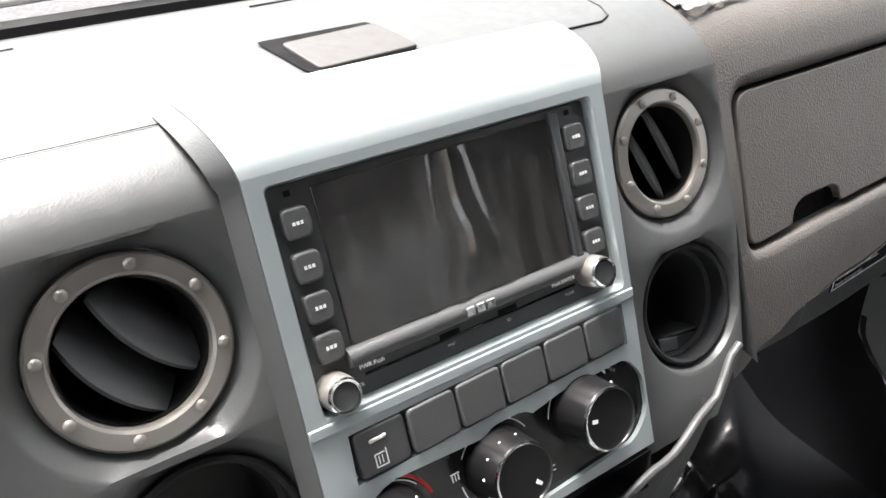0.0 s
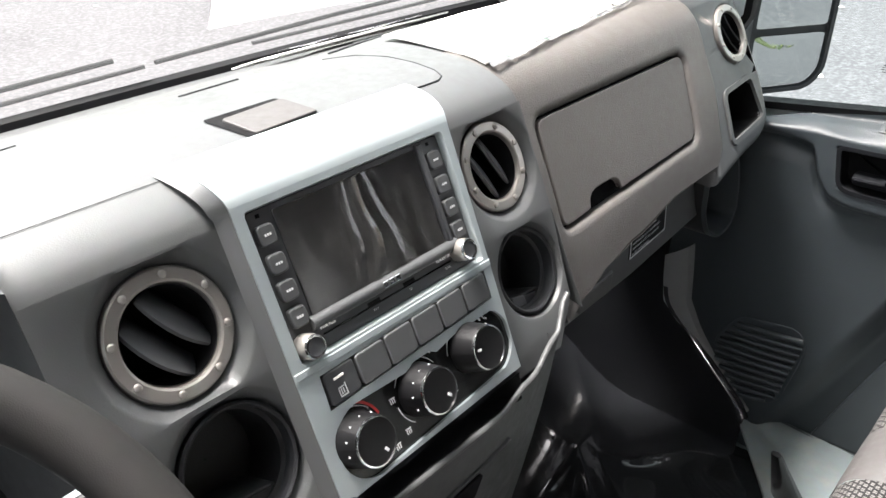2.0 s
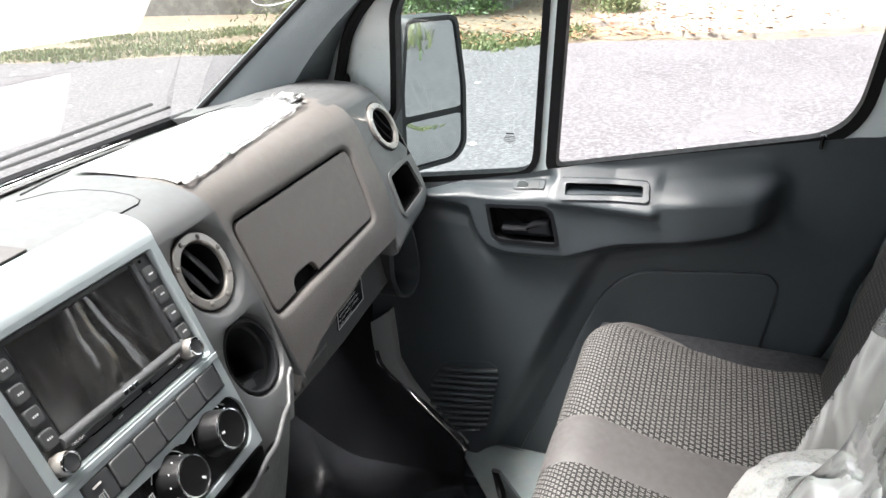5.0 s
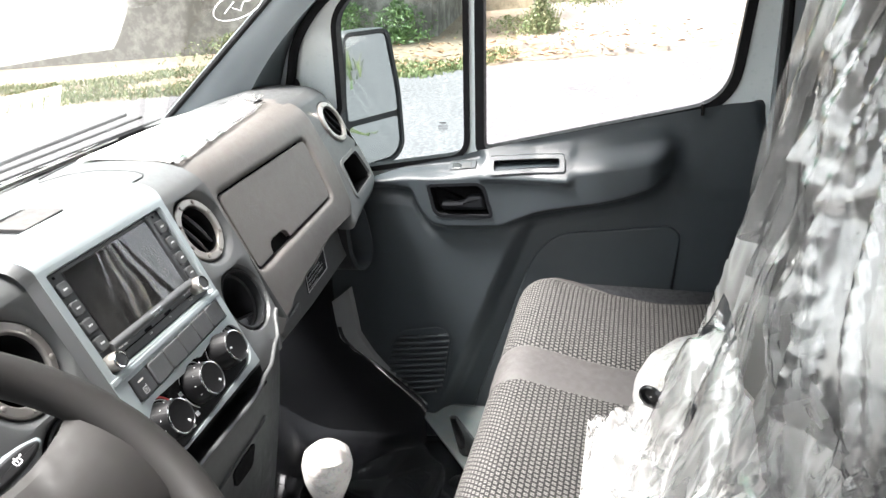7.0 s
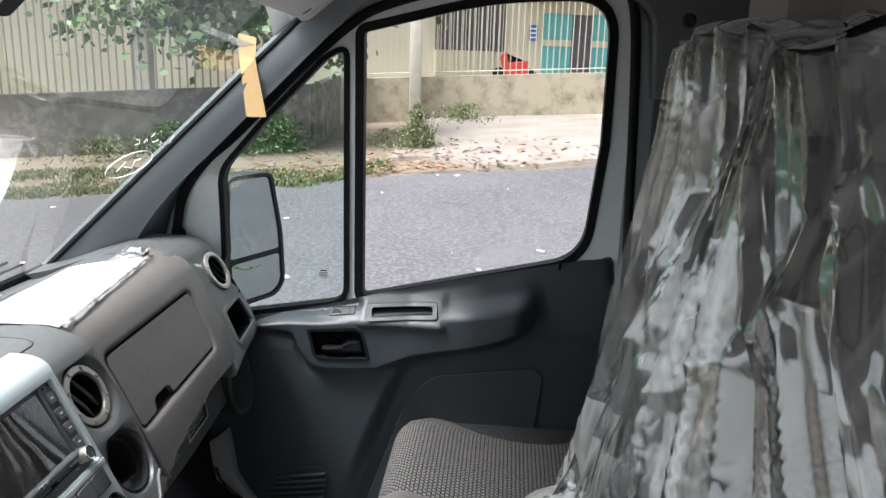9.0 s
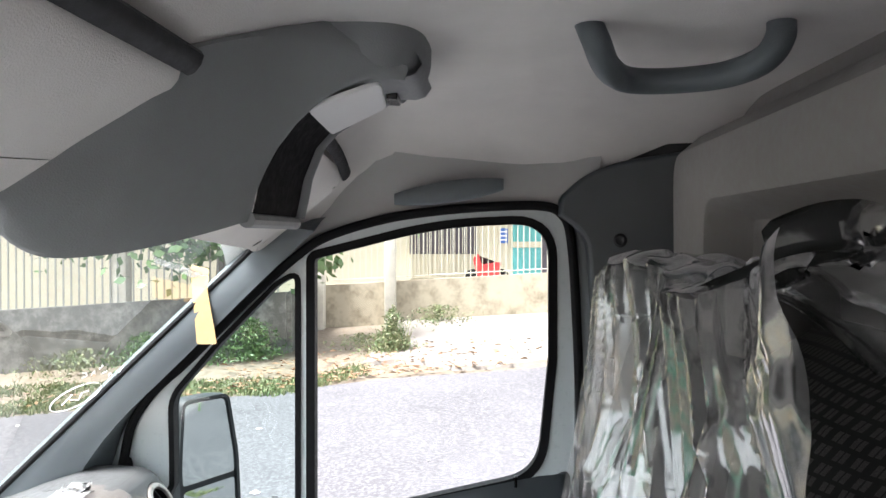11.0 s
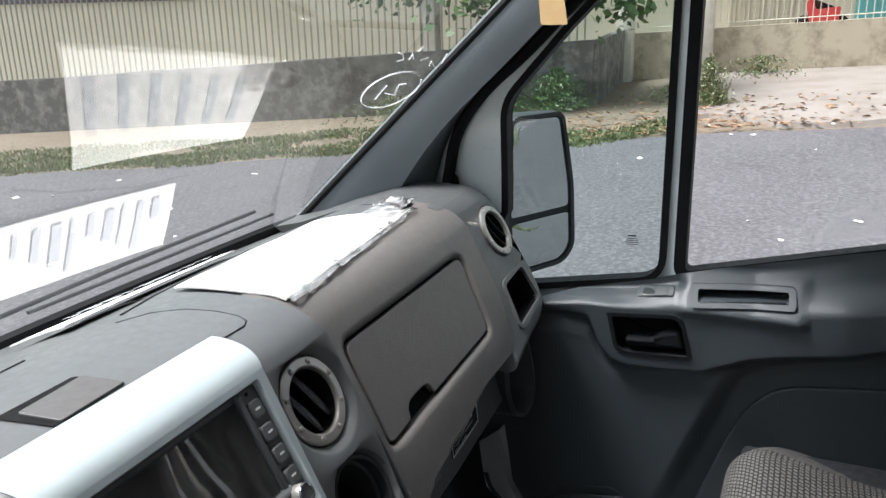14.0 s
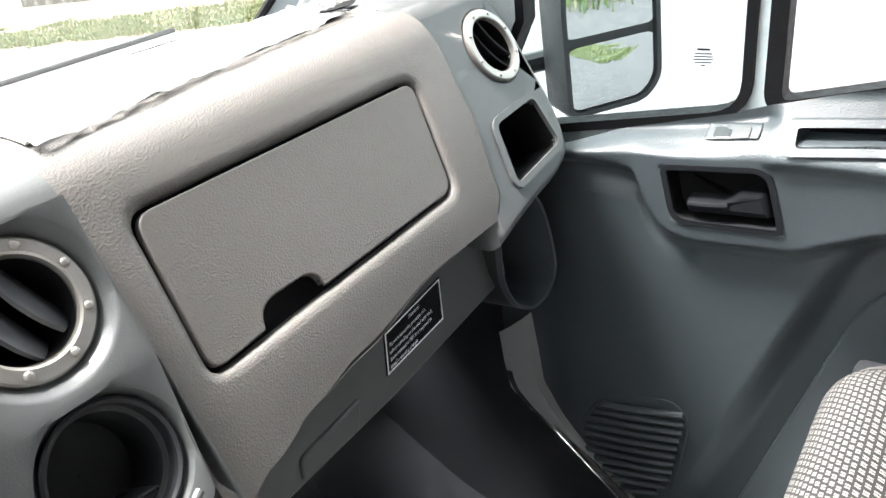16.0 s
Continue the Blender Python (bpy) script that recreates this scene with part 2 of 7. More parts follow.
def facing(ob, eye):
    """Turns every face of an open sheet towards eye, so that its gloss works from that side."""
    me = ob.data
    bm = bmesh.new()
    bm.from_mesh(me)
    bm.normal_update()
    bmesh.ops.reverse_faces(bm, faces=[f for f in bm.faces if (Vector(eye) - f.calc_center_median()).dot(f.normal) < 0])
    bm.to_mesh(me)
    bm.free()
    return ob


def thing(name, label, category, kind="", group=""):
    return tagged(new(name), label, category, group, kind)


def mapv(bm, fn):
    for v in bm.verts:
        v.co = fn(*v.co)
    return bm


def box(x0, x1, y0, y1, z0, z1, bev=0.0, seg=2, bm=None):
    b = bmesh.new()
    bmesh.ops.create_cube(b, size=1)
    for v in b.verts:
        v.co = Vector(((x0 + x1) / 2 + v.co.x * (x1 - x0), (y0 + y1) / 2 + v.co.y * (y1 - y0), (z0 + z1) / 2 + v.co.z * (z1 - z0)))
    if bev:
        bmesh.ops.bevel(b, geom=b.edges[:], offset=bev, segments=seg, affect="EDGES", profile=0.5)
    if bm is None:
        return b
    join(bm, b)
    return bm


def join(bm, other):
    me = bpy.data.meshes.new("tmp")
    other.to_mesh(me)
    bm.from_mesh(me)
    other.free()
    bpy.data.meshes.remove(me)
    return bm


def rounded(pts, r, n=4):
    """A polygon with its corners rounded; r one radius or one for each corner."""
    out = []
    k = len(pts)
    for i in range(k):
        p, a, b = Vector(pts[i]), Vector(pts[i - 1]), Vector(pts[(i + 1) % k])
        ri = r[i] if isinstance(r, (list, tuple)) else r
        if ri <= 0:
            out.append(tuple(p))
            continue
        da, db = (a - p), (b - p)
        cut = min(ri, da.length * 0.49, db.length * 0.49)
        s, e = p + da.normalized() * cut, p + db.normalized() * cut
        for j in range(n + 1):
            t = j / n
            out.append(tuple((1 - t) ** 2 * s + 2 * t * (1 - t) * p + t * t * e))
    return out


def inset(pts, d):
    """A polygon drawn in by about d (towards its middle, along vertex normals)."""
    k = len(pts)
    area = sum(pts[i][0] * pts[(i + 1) % k][1] - pts[(i + 1) % k][0] * pts[i][1] for i in range(k))
    sg = 1 if area > 0 else -1
    out = []
    for i in range(k):
        a, p, b = Vector(pts[i - 1]), Vector(pts[i]), Vector(pts[(i + 1) % k])
        e1, e2 = (p - a), (b - p)
        n1 = Vector((-e1.y, e1.x)).normalized() * sg if e1.length > 1e-9 else Vector((0, 0))
        n2 = Vector((-e2.y, e2.x)).normalized() * sg if e2.length > 1e-9 else Vector((0, 0))
        n = (n1 + n2)
        n = n.normalized() if n.length > 1e-9 else n1
        c = max(0.4, n.dot(n1)) if n1.length else 1
        out.append(tuple(p + n * d / c))
    return out


def loft(loops, cap0=False, cap1=False, closed=True, bm=None):
    bm = bm or bmesh.new()
    rows = [[bm.verts.new(p) for p in lp] for lp in loops]
    for a, b in zip(rows, rows[1:]):
        n = len(a)
        for i in range(n if closed else n - 1):
            j = (i + 1) % n
            try:
                bm.faces.new((a[i], a[j], b[j], b[i]))
            except ValueError:
                pass
    if cap0:
        bm.faces.new(rows[0][::-1])
    if cap1:
        bm.faces.new(rows[-1])
    return bm


def slab(pts, d0, d1, bev=0.002, n=3):
    """A plate from a 2D outline between depths d0 (back) and d1 (front), with a rounded front rim: (u, v, depth)."""
    loops = [[(u, v, d0) for u, v in pts]]
    for j in range(n + 1):
        a = j / n * math.pi / 2
        q = inset(pts, bev * (1 - math.cos(a)))
        loops.append([(u, v, d1 - bev + bev * math.sin(a)) for u, v in q])
    bm = loft(loops, cap0=True, cap1=True)
    bm.faces.ensure_lookup_table()
    for e in bm.faces[-1].edges:
        e.smooth = False
    return bm


def circle(cx, cy, r, n=40, ry=None, a0=0.0):
    ry = r if ry is None else ry
    return [(cx + r * math.cos(a0 + 2 * math.pi * i / n), cy + ry * math.sin(a0 + 2 * math.pi * i / n)) for i in range(n)]


def edge_at(poly, c, a):
    """Where the ray from c at angle a leaves the polygon."""
    d = Vector((math.cos(a), math.sin(a)))
    best = None
    for i in range(len(poly)):
        p, q = Vector(poly[i]), Vector(poly[(i + 1) % len(poly)])
        e = q - p
        den = d.x * e.y - d.y * e.x
        if abs(den) < 1e-12:
            continue
        w = p - Vector(c)
        t = (w.x * e.y - w.y * e.x) / den
        u = (w.x * d.y - w.y * d.x) / den
        if t > 0 and -1e-6 <= u <= 1 + 1e-6 and (best is None or t > best):
            best = t
    return (c[0] + d.x * best, c[1] + d.y * best) if best else tuple(c)


def plate_hole(poly, c, hole, depth=0.0, d=0.0, n=56, lip=0.004):
    """A flat plate (u, v, d) with a star-shaped hole about c, and the hole's wall going in by depth."""
    angs = sorted(set([round(2 * math.pi * i / n, 6) for i in range(n)] + [round(math.atan2(p[1] - c[1], p[0] - c[0]) % (2 * math.pi), 6) for p in poly]))
    outer = [edge_at(poly, c, a) for a in angs]
    inner = [edge_at(hole, c, a) for a in angs]
    loops = [[(u, v, d) for u, v in outer], [(u + (c[0] - u) * -lip / max(1e-3, math.hypot(u - c[0], v - c[1])), v + (c[1] - v) * -lip / max(1e-3, math.hypot(u - c[0], v - c[1])), d) for u, v in inner],
             [(u, v, d - lip * 0.7) for u, v in inner]]
    if depth:
        loops.append([(u, v, d - depth) for u, v in inner])
    return loft(loops, cap1=False)


def tube(path, r, n=10, caps=True, bm=None, flat=1.0):
    """A round bar along a path; r one radius or one for each point."""
    pts = [Vector(p) for p in path]
    loops = []
    up = None
    for i, p in enumerate(pts):
        t = (pts[min(i + 1, len(pts) - 1)] - pts[max(i - 1, 0)]).normalized()
        if up is None:
            up = Vector((0, 0, 1)) if abs(t.z) < 0.9 else Vector((1, 0, 0))
        s = t.cross(up).normalized()
        up = s.cross(t).normalized()
        ri = r[i] if isinstance(r, (list, tuple)) else r
        loops.append([tuple(p + ri * (math.cos(2 * math.pi * k / n) * s + flat * math.sin(2 * math.pi * k / n) * up)) for k in range(n)])
    return loft(loops, cap0=caps, cap1=caps, bm=bm)


def revolve(profile, n=40, caps=True):
    """Turns (radius, height) about the local z axis."""
    loops = [[(r * math.cos(2 * math.pi * i / n), r * math.sin(2 * math.pi * i / n), h) for i in range(n)] for r, h in profile]
    return loft(loops, cap0=caps, cap1=caps)


def sheet(us, vs, fn, bm=None):
    """A grid surface from fn(u, v)."""
    bm = bm or bmesh.new()
    g = [[bm.verts.new(fn(u, v)) for v in vs] for u in us]
    for i in range(len(us) - 1):
        for j in range(len(vs) - 1):
            bm.faces.new((g[i][j], g[i + 1][j], g[i + 1][j + 1], g[i][j + 1]))
    return bm


def solid(bm, t):
    """Gives a sheet thickness t."""
    bmesh.ops.recalc_face_normals(bm, faces=bm.faces)
    bmesh.ops.solidify(bm, geom=bm.faces[:], thickness=t)
    return bm


def span(a, b, n):
    return [a + (b - a) * i / (n - 1) for i in range(n)]


def lerp(a, b, t):
    return a + (b - a) * t


def ease(t):
    t = max(0.0, min(1.0, t))
    return t * t * (3 - 2 * t)


def knots(x, pts):
    """A piecewise smooth curve through (x, y) pairs."""
    if x <= pts[0][0]:
        return pts[0][1]
    for (a, p), (b, q) in zip(pts, pts[1:]):
        if x <= b:
            return lerp(p, q, ease((x - a) / (b - a)))
    return pts[-1][1]




def lettering(name, text, size, material, parent, fn, depth=0.0004, align="CENTER", label=""):
    """Raised printed letters from the built-in font, laid by fn(u, v, d)."""
    cu = bpy.data.curves.new(name, "FONT")
    cu.body, cu.size, cu.align_x, cu.align_y = text, size, align, "CENTER"
    cu.resolution_u = 2
    ob = bpy.data.objects.new(name, cu)
    scene.collection.objects.link(ob)
    me = bpy.data.meshes.new_from_object(ob.evaluated_get(bpy.context.evaluated_depsgraph_get()))
    bpy.data.objects.remove(ob)
    bpy.data.curves.remove(cu)
    for v in me.vertices:
        v.co = fn(v.co.x, v.co.y, depth)
    me.materials.clear()
    me.materials.append(material)
    o = new(name, me)
    o.parent = parent
    if label:
        tagged(o, label)
    return o


def crumple(p, q, seed):
    """Sharp-edged facets as in stiff crumpled film."""
    d1 = noise.voronoi((p, q, seed))[0]
    return min(1.0, d1[1] - d1[0])

# ---- frames of reference: the dash face and the passenger door ----
SN, CS = math.sin(radians(28)), math.cos(radians(28))


def F(x, s, d=0.0):
    """Dash face: x across, s up the face, d out of it."""
    return Vector((x, 0.013 + SN * s - CS * d, 1.0 + CS * s + SN * d))


def FD(off):
    return lambda x, s, d: F(x, s, d + off)


def D(y, z, d=0.0):
    """Passenger door: y along, z up, d into the cab."""
    return Vector((0.950 - 0.08 * y - d, y, z))


def D3(y, z, d):
    return D(y, z, d)


ROOF, FLOOR, BACK = 1.80, 0.27, -1.02
GX, GY, GZ = 0.0257, -0.0577, -0.9


def ground_z(x, y):
    return GZ + GX * x + GY * y


# ---- cab shell ----
floor = finish(box(-0.95, 1.0, BACK - 0.05, 0.75, FLOOR - 0.05, FLOOR), "floor", FLOORP)
tagged(floor, "painted grey-blue steel cab floor", "floor", kind="structure")


def roof_z(x, y):
    """Headliner height: domed, falling to the sides and to the windscreen."""
    e = max(0.0, (abs(x - 0.06) - 0.62) / 0.3)
    f = max(0.0, min(1.0, (y + 0.36) / 0.28))
    return ROOF - 0.11 * e * e - 0.205 * (0.45 * ease(f) + 0.55 * f)


bm = sheet(span(-0.84, 0.975, 30), span(BACK, -0.06, 26), lambda x, y: (x, y, roof_z(x, y)))
ceiling = finish(bm, "ceiling", LINER)
tagged(ceiling, "pale grey felt headliner of the cab roof", "ceiling", kind="structure")
roof = finish(box(-0.95, 1.08, BACK - 0.06, -0.05, ROOF + 0.01, ROOF + 0.05), "roof_panel", PAINT)
tagged(roof, "painted steel cab roof", "roof", kind="structure")
back = finish(box(-0.95, 1.06, BACK - 0.06, BACK, FLOOR, ROOF + 0.02), "wall_back", BACKP)
tagged(back, "moulded grey back wall panel of the cab", "wall", kind="structure")
def grow_(pts, d):
    return inset(pts, -d)


well = rounded([(-0.60, 1.28), (0.655, 1.28), (0.655, 1.618), (-0.60, 1.618)], 0.05, 6)
rel = thing("back_panel", "grey moulded panel with a raised rim on the cab back wall", "wall panel")
bm = bmesh.new()
o = rounded([(-0.80, 1.10), (0.86, 1.10), (0.90, 1.74), (-0.80, 1.74)], 0.10, 6)
loft([[(u, BACK + 0.002, v) for u, v in grow_(o, 0.02)], [(u, BACK + 0.08, v) for u, v in o], [(u, BACK + 0.115, v) for u, v in inset(o, 0.03)], [(u, BACK + 0.12, v) for u, v in inset(o, 0.07)], [(u, BACK + 0.118, v) for u, v in grow_(well, 0.012)], [(u, BACK + 0.112, v) for u, v in well]], bm=bm)
part("moulded_rim", bm, BACKP, rel)
bm = loft([[(u, BACK + 0.112, v) for u, v in well], [(u, BACK + 0.095, v) for u, v in inset(well, 0.010)], [(u, BACK + 0.055, v) for u, v in inset(well, 0.022)], [(u, BACK + 0.042, v) for u, v in inset(well, 0.034)]], cap1=True)
part("recess", bm, BACKP, rel, "shallow recess in the panel")

# unseen driver's side, added to cut the fill light; its gaps admit some
bm = box(-0.95, -0.88, BACK, -0.70, FLOOR, ROOF)
box(-0.95, -0.88, -0.70, -0.28, FLOOR, 0.62, bm=bm)
box(-0.95, -0.88, -0.28, 0.20, FLOOR, 1.06, bm=bm)
box(-0.95, -0.88, -0.70, 0.0, 1.60, ROOF, bm=bm)
tagged(finish(bm, "wall_driver", DOORP, smooth=False), "plain dark driver's side, added out of view, with gaps that admit light", "wall", kind="structure")

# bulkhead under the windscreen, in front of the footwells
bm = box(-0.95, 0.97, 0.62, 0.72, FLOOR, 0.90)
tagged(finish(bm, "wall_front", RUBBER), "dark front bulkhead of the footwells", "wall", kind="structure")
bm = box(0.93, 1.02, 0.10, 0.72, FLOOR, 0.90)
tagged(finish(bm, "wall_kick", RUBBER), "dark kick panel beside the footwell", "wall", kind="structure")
bm = box(-0.98, -0.90, 0.20, 0.72, FLOOR, 0.90)
tagged(finish(bm, "wall_kick_driver", DARKP), "dark kick panel beside the footwell", "wall", kind="structure")

# sill under the passenger door, with the step behind the seat
bm = box(0.945, 1.03, -0.80, 0.14, FLOOR - 0.05, 0.36)
tagged(finish(bm, "door_sill", DOORP), "dark sill under the passenger door", "sill", kind="structure")

# ---- windscreen, pillars ----
XC = 0.06


def screen_pt(x, t):
    """Windscreen: t from 0 at its foot to 1 at the header."""
    k = ((x - XC) / 0.78) ** 2
    y0, z0 = 0.452 - 0.03 * k, 1.03
    y1, z1 = -0.085 - 0.03 * k, 1.585 - 0.02 * k
    return Vector((x, lerp(y0, y1, t), lerp(z0, z1, t)))


def screen_edge(t):
    return lerp(0.80, 0.88, t)


wind = thing("windscreen", "raked laminated windscreen with chalk marks near the pillar", "windscreen")
bm = sheet(span(-1, 1, 30), span(0, 1, 14), lambda a, t: screen_pt(XC + a * (screen_edge(t) - XC), t))
g = facing(part("pane", bm, WGLASS, wind), (0.0, -0.6, 1.2))
g.visible_shadow = False
bm = tube([screen_pt(XC + a * (screen_edge(0) - XC), 0.0) + Vector((0, -0.004, 0.004)) for a in span(-1, 1, 30)], 0.011, 8)
part("foot_seal", bm, RUBBER, wind, "black rubber foot seal")
bm = tube([screen_pt(XC + a * (screen_edge(1) - XC), 1.0) + Vector((0, -0.006, -0.004)) for a in span(-1, 1, 30)], 0.008, 8)
part("header_seal", bm, RUBBER, wind, "black rubber header seal")
bm = tube([screen_pt(screen_edge(t), t) + Vector((0.0, -0.004, 0)) for t in span(0, 1, 20)], 0.006, 8)
part("side_seal", bm, RUBBER, wind, "black rubber side seal")


PILL = [(0.95, 0.262), (1.10, 0.217), (1.165, 0.197), (1.233, 0.152), (1.291, 0.088), (1.371, 0.008), (1.447, -0.064), (1.512, -0.130), (1.60, -0.225)]


def pillar_b(t):
    """The pillar's outer line, along the door seal."""
    z = lerp(1.03, 1.58, t)
    y = PILL[-1][1]
    for (a, p), (b, q) in zip(PILL, PILL[1:]):
        if z <= b:
            y = lerp(p, q, (z - a) / (b - a))
            break
    return Vector((lerp(0.922, 0.940, t), y, z))


def a_pillar(sign=1):
    bm = bmesh.new()
    rows = []
    for t in span(-0.05, 1.03, 18):
        a = screen_pt(screen_edge(t), t)
        b = pillar_b(t)
        m = (a + b) / 2 + Vector((-0.030, -0.035, -0.02))
        q = [a, a * 0.75 + m * 0.25 + Vector((-0.006, -0.006, 0)), m * 0.8 + a * 0.2, m, m * 0.7 + b * 0.3, b * 0.8 + m * 0.2, b + Vector((0, -0.003, 0)), b + Vector((0.05, 0.02, 0)), a + Vector((0.06, 0.03, 0.0))]
        rows.append([tuple(v) for v in q])
    loft(rows, cap0=True, cap1=True, bm=bm)
    if sign < 0:
        for v in bm.verts:
            v.co.x = 2 * XC - v.co.x
    return bm


tagged(finish(a_pillar(), "pillar_front", PILLARP, angle=50), "grey plastic trim on the raked front pillar", "pillar", kind="structure")
tagged(finish(a_pillar(-1), "pillar_front_driver", PILLARP, angle=50), "grey plastic trim on the raked front pillar", "pillar", kind="structure")

# rear pillar trim, black, between the door and the back wall
bm = bmesh.new()
loft([[(1.01, -0.755, z), (0.985, -0.775, z), (0.945, -0.84, z), (0.905, -0.905, z), (0.90, BACK + 0.01, z), (1.05, BACK + 0.01, z), (1.05, -0.755, z)] for z in (FLOOR, 0.8, 1.1, 1.45, 1.62, 1.78)], cap0=True, cap1=True, bm=bm)
tagged(finish(bm, "pillar_rear", DARKP), "black plastic trim on the rear pillar", "pillar", kind="structure")
bm = loft([[(1.000, -0.735, z), (0.985, -0.770, z), (0.985, -0.800, z), (1.06, -0.800, z), (1.06, -0.735, z)] for z in (FLOOR, 1.0, 1.50, 1.60)], cap0=True, cap1=True)
tagged(finish(bm, "pillar_rear_flange", PILLARP), "grey flange of the rear pillar beside the door seal", "pillar", kind="structure")
corner = thing("corner_trim", "dark grey curved trim panel between door opening and back wall", "trim panel")
cq = rounded([(-0.698, 1.60), (-0.700, 1.637), (-0.746, 1.681), (-0.812, 1.706), (-0.935, 1.722), (-0.945, 1.40), (-0.765, 1.40), (-0.752, 1.56)], [0, 0.01, 0.03, 0.03, 0, 0, 0, 0.04], 5)
part("panel", mapv(slab(cq, -0.05, 0.0, 0.008, 3), lambda u, v, d: Vector((0.955 - d + 0.30 * (u + 0.70) * (1 if u < -0.70 else 0), u, v))), DOORP, corner)
screw = thing("trim_screw", "black screw cap in the rear pillar trim", "screw")
bm = revolve([(0.014, 0), (0.014, 0.004), (0.009, 0.007), (0.004, 0.004)], 16)
mapv(bm, lambda a, b, h: Vector((0.918 - h * 0.95, -0.815 + a * 0.95 + h * 0.28, 1.549 + b)))
part("cap", bm, DARKP, screw)

# side wall over the door
bm = bmesh.new()
sheet(span(-0.78, -0.02, 30), span(0, 1, 14), lambda y, t: Vector((lerp(0.965 - 0.06 * y, 0.86, 0.5 * t + 0.5 * t * t), y, lerp(knots(y, [(-0.78, 1.565), (-0.70, 1.606), (-0.62, 1.622), (-0.455, 1.612), (-0.343, 1.595), (-0.232, 1.562), (-0.17, 1.525), (-0.02, 1.40)]), roof_z(0.86, y) + 0.002, 1 - (1 - t) ** 1.6))), bm)
tagged(finish(solid(bm, -0.012), "wall_over_door", SIDEP), "moulded side of the roof over the door, shade put in its grey", "wall", kind="structure")

# ---- passenger door ----
door = thing("truck_door", "closed passenger door with dark moulded panel, painted frame and two panes", "door")
GLQ = rounded([(0.165, 0.898), (-0.156, 0.946), (-0.157, 1.480), (-0.116, 1.456), (0.0, 1.337), (0.100, 1.222), (0.098, 1.10), (0.098, 1.04)], [0.0, 0.035, 0.022, 0.01, 0, 0.03, 0, 0], 5)
GLM = rounded([(-0.191, 0.957), (-0.660, 1.057), (-0.684, 1.30), (-0.684, 1.588), (-0.45, 1.578), (-0.192, 1.512)], [0.015, 0.07, 0.0, 0.08, 0.1, 0.01], 7)


def frame_ring(outer, hole, d0, d1, n=90):
    c = (sum(p[0] for p in hole) / len(hole), sum(p[1] for p in hole) / len(hole))
    angs = sorted(set([round(2 * math.pi * i / n, 5) for i in range(n)] + [round(math.atan2(p[1] - c[1], p[0] - c[0]) % (2 * math.pi), 5) for p in list(outer) + list(hole)]))
    o = [edge_at(outer, c, a) for a in angs]
    h = [edge_at(hole, c, a) for a in angs]
    return loft([[(u, v, d0) for u, v in o], [(u, v, d1) for u, v in o], [(u, v, d1) for u, v in h], [(u, v, d0) for u, v in h]])


def grow(pts, d):
    return inset(pts, -d)


# painted steel frame: rear and top band round the main pane, the bar between the panes, the front corner
FR_M = rounded([(-0.174, 0.90), (-0.752, 0.90), (-0.748, 1.30), (-0.740, 1.635), (-0.46, 1.622), (-0.174, 1.545)], [0, 0, 0, 0.09, 0.1, 0], 6)
bm = mapv(frame_ring(FR_M, grow(GLM, 0.015), -0.05, -0.004), D3)
part("window_frame", bm, PAINT, door, "pale painted steel frame")
FR_Q = rounded([(0.30, 0.86), (-0.174, 0.88), (-0.174, 1.565), (-0.125, 1.545), (0.02, 1.405), (0.115, 1.320), (0.185, 1.265), (0.23, 1.19), (0.25, 1.09)], [0, 0, 0, 0.01, 0.02, 0.02, 0.03, 0.03, 0.03], 4)
bm = mapv(frame_ring(FR_Q, grow(GLQ, 0.008), -0.05, -0.008), D3)
part("quarter_frame", bm, PAINT, door, "pale painted steel frame")
for nm, poly, w in (("main_seal", GLM, 0.015), ("quarter_seal", GLQ, 0.008)):
    bm = frame_ring(grow(poly, w), inset(poly, 0.003), -0.03, -0.001)
    bmesh.ops.bevel(bm, geom=[e for e in bm.edges if len(e.link_faces) == 2 and e.calc_face_angle(0) > 0.8], offset=0.003, segments=2, affect="EDGES")
    part(nm, mapv(bm, D3), RUBBER, door, "black rubber window seal")
for nm, poly in (("main_pane", GLM), ("quarter_pane", GLQ)):
    bm = bmesh.new()
    bm.faces.new([bm.verts.new((u, v, -0.022)) for u, v in grow(poly, 0.006)])
    g = facing(part(nm, mapv(bm, D3), GLASS if nm == "main_pane" else QGLASS, door, "clear tempered glass" if nm == "main_pane" else "blue-green tinted tempered glass"), (0.0, -0.3, 1.2))
    g.visible_shadow = False
# opening seal of the body round the door
pts = [D(0.23, 0.98, 0.006), D(0.198, 1.085, 0.006), D(0.178, 1.17, 0.006), D(0.133, 1.238, 0.006), D(0.07, 1.295, 0.006), D(0.0, 1.365, 0.006), D(-0.08, 1.446, 0.006), D(-0.17, 1.524, 0.010), D(-0.232, 1.560, 0.014), D(-0.343, 1.593, 0.014), D(-0.455, 1.610, 0.014), D(-0.57, 1.619, 0.014), D(-0.664, 1.620, 0.014), D(-0.705, 1.604, 0.014), D(-0.725, 1.555, 0.014), D(-0.737, 1.40, 0.014), D(-0.747, 1.16, 0.014), D(-0.752, 0.95, 0.014), D(-0.745, 0.6, 0.014), D(-0.72, 0.36, 0.014)]
sm = []
for i in range(len(pts) - 1):
    p0, p1, p2, p3 = pts[max(i - 1, 0)], pts[i], pts[i + 1], pts[min(i + 2, len(pts) - 1)]
    for k in range(6):
        t = k / 6
        sm.append(0.5 * ((2 * p1) + (p2 - p0) * t + (2 * p0 - 5 * p1 + 4 * p2 - p3) * t * t + (3 * p1 - p0 - 3 * p2 + p3) * t ** 3))
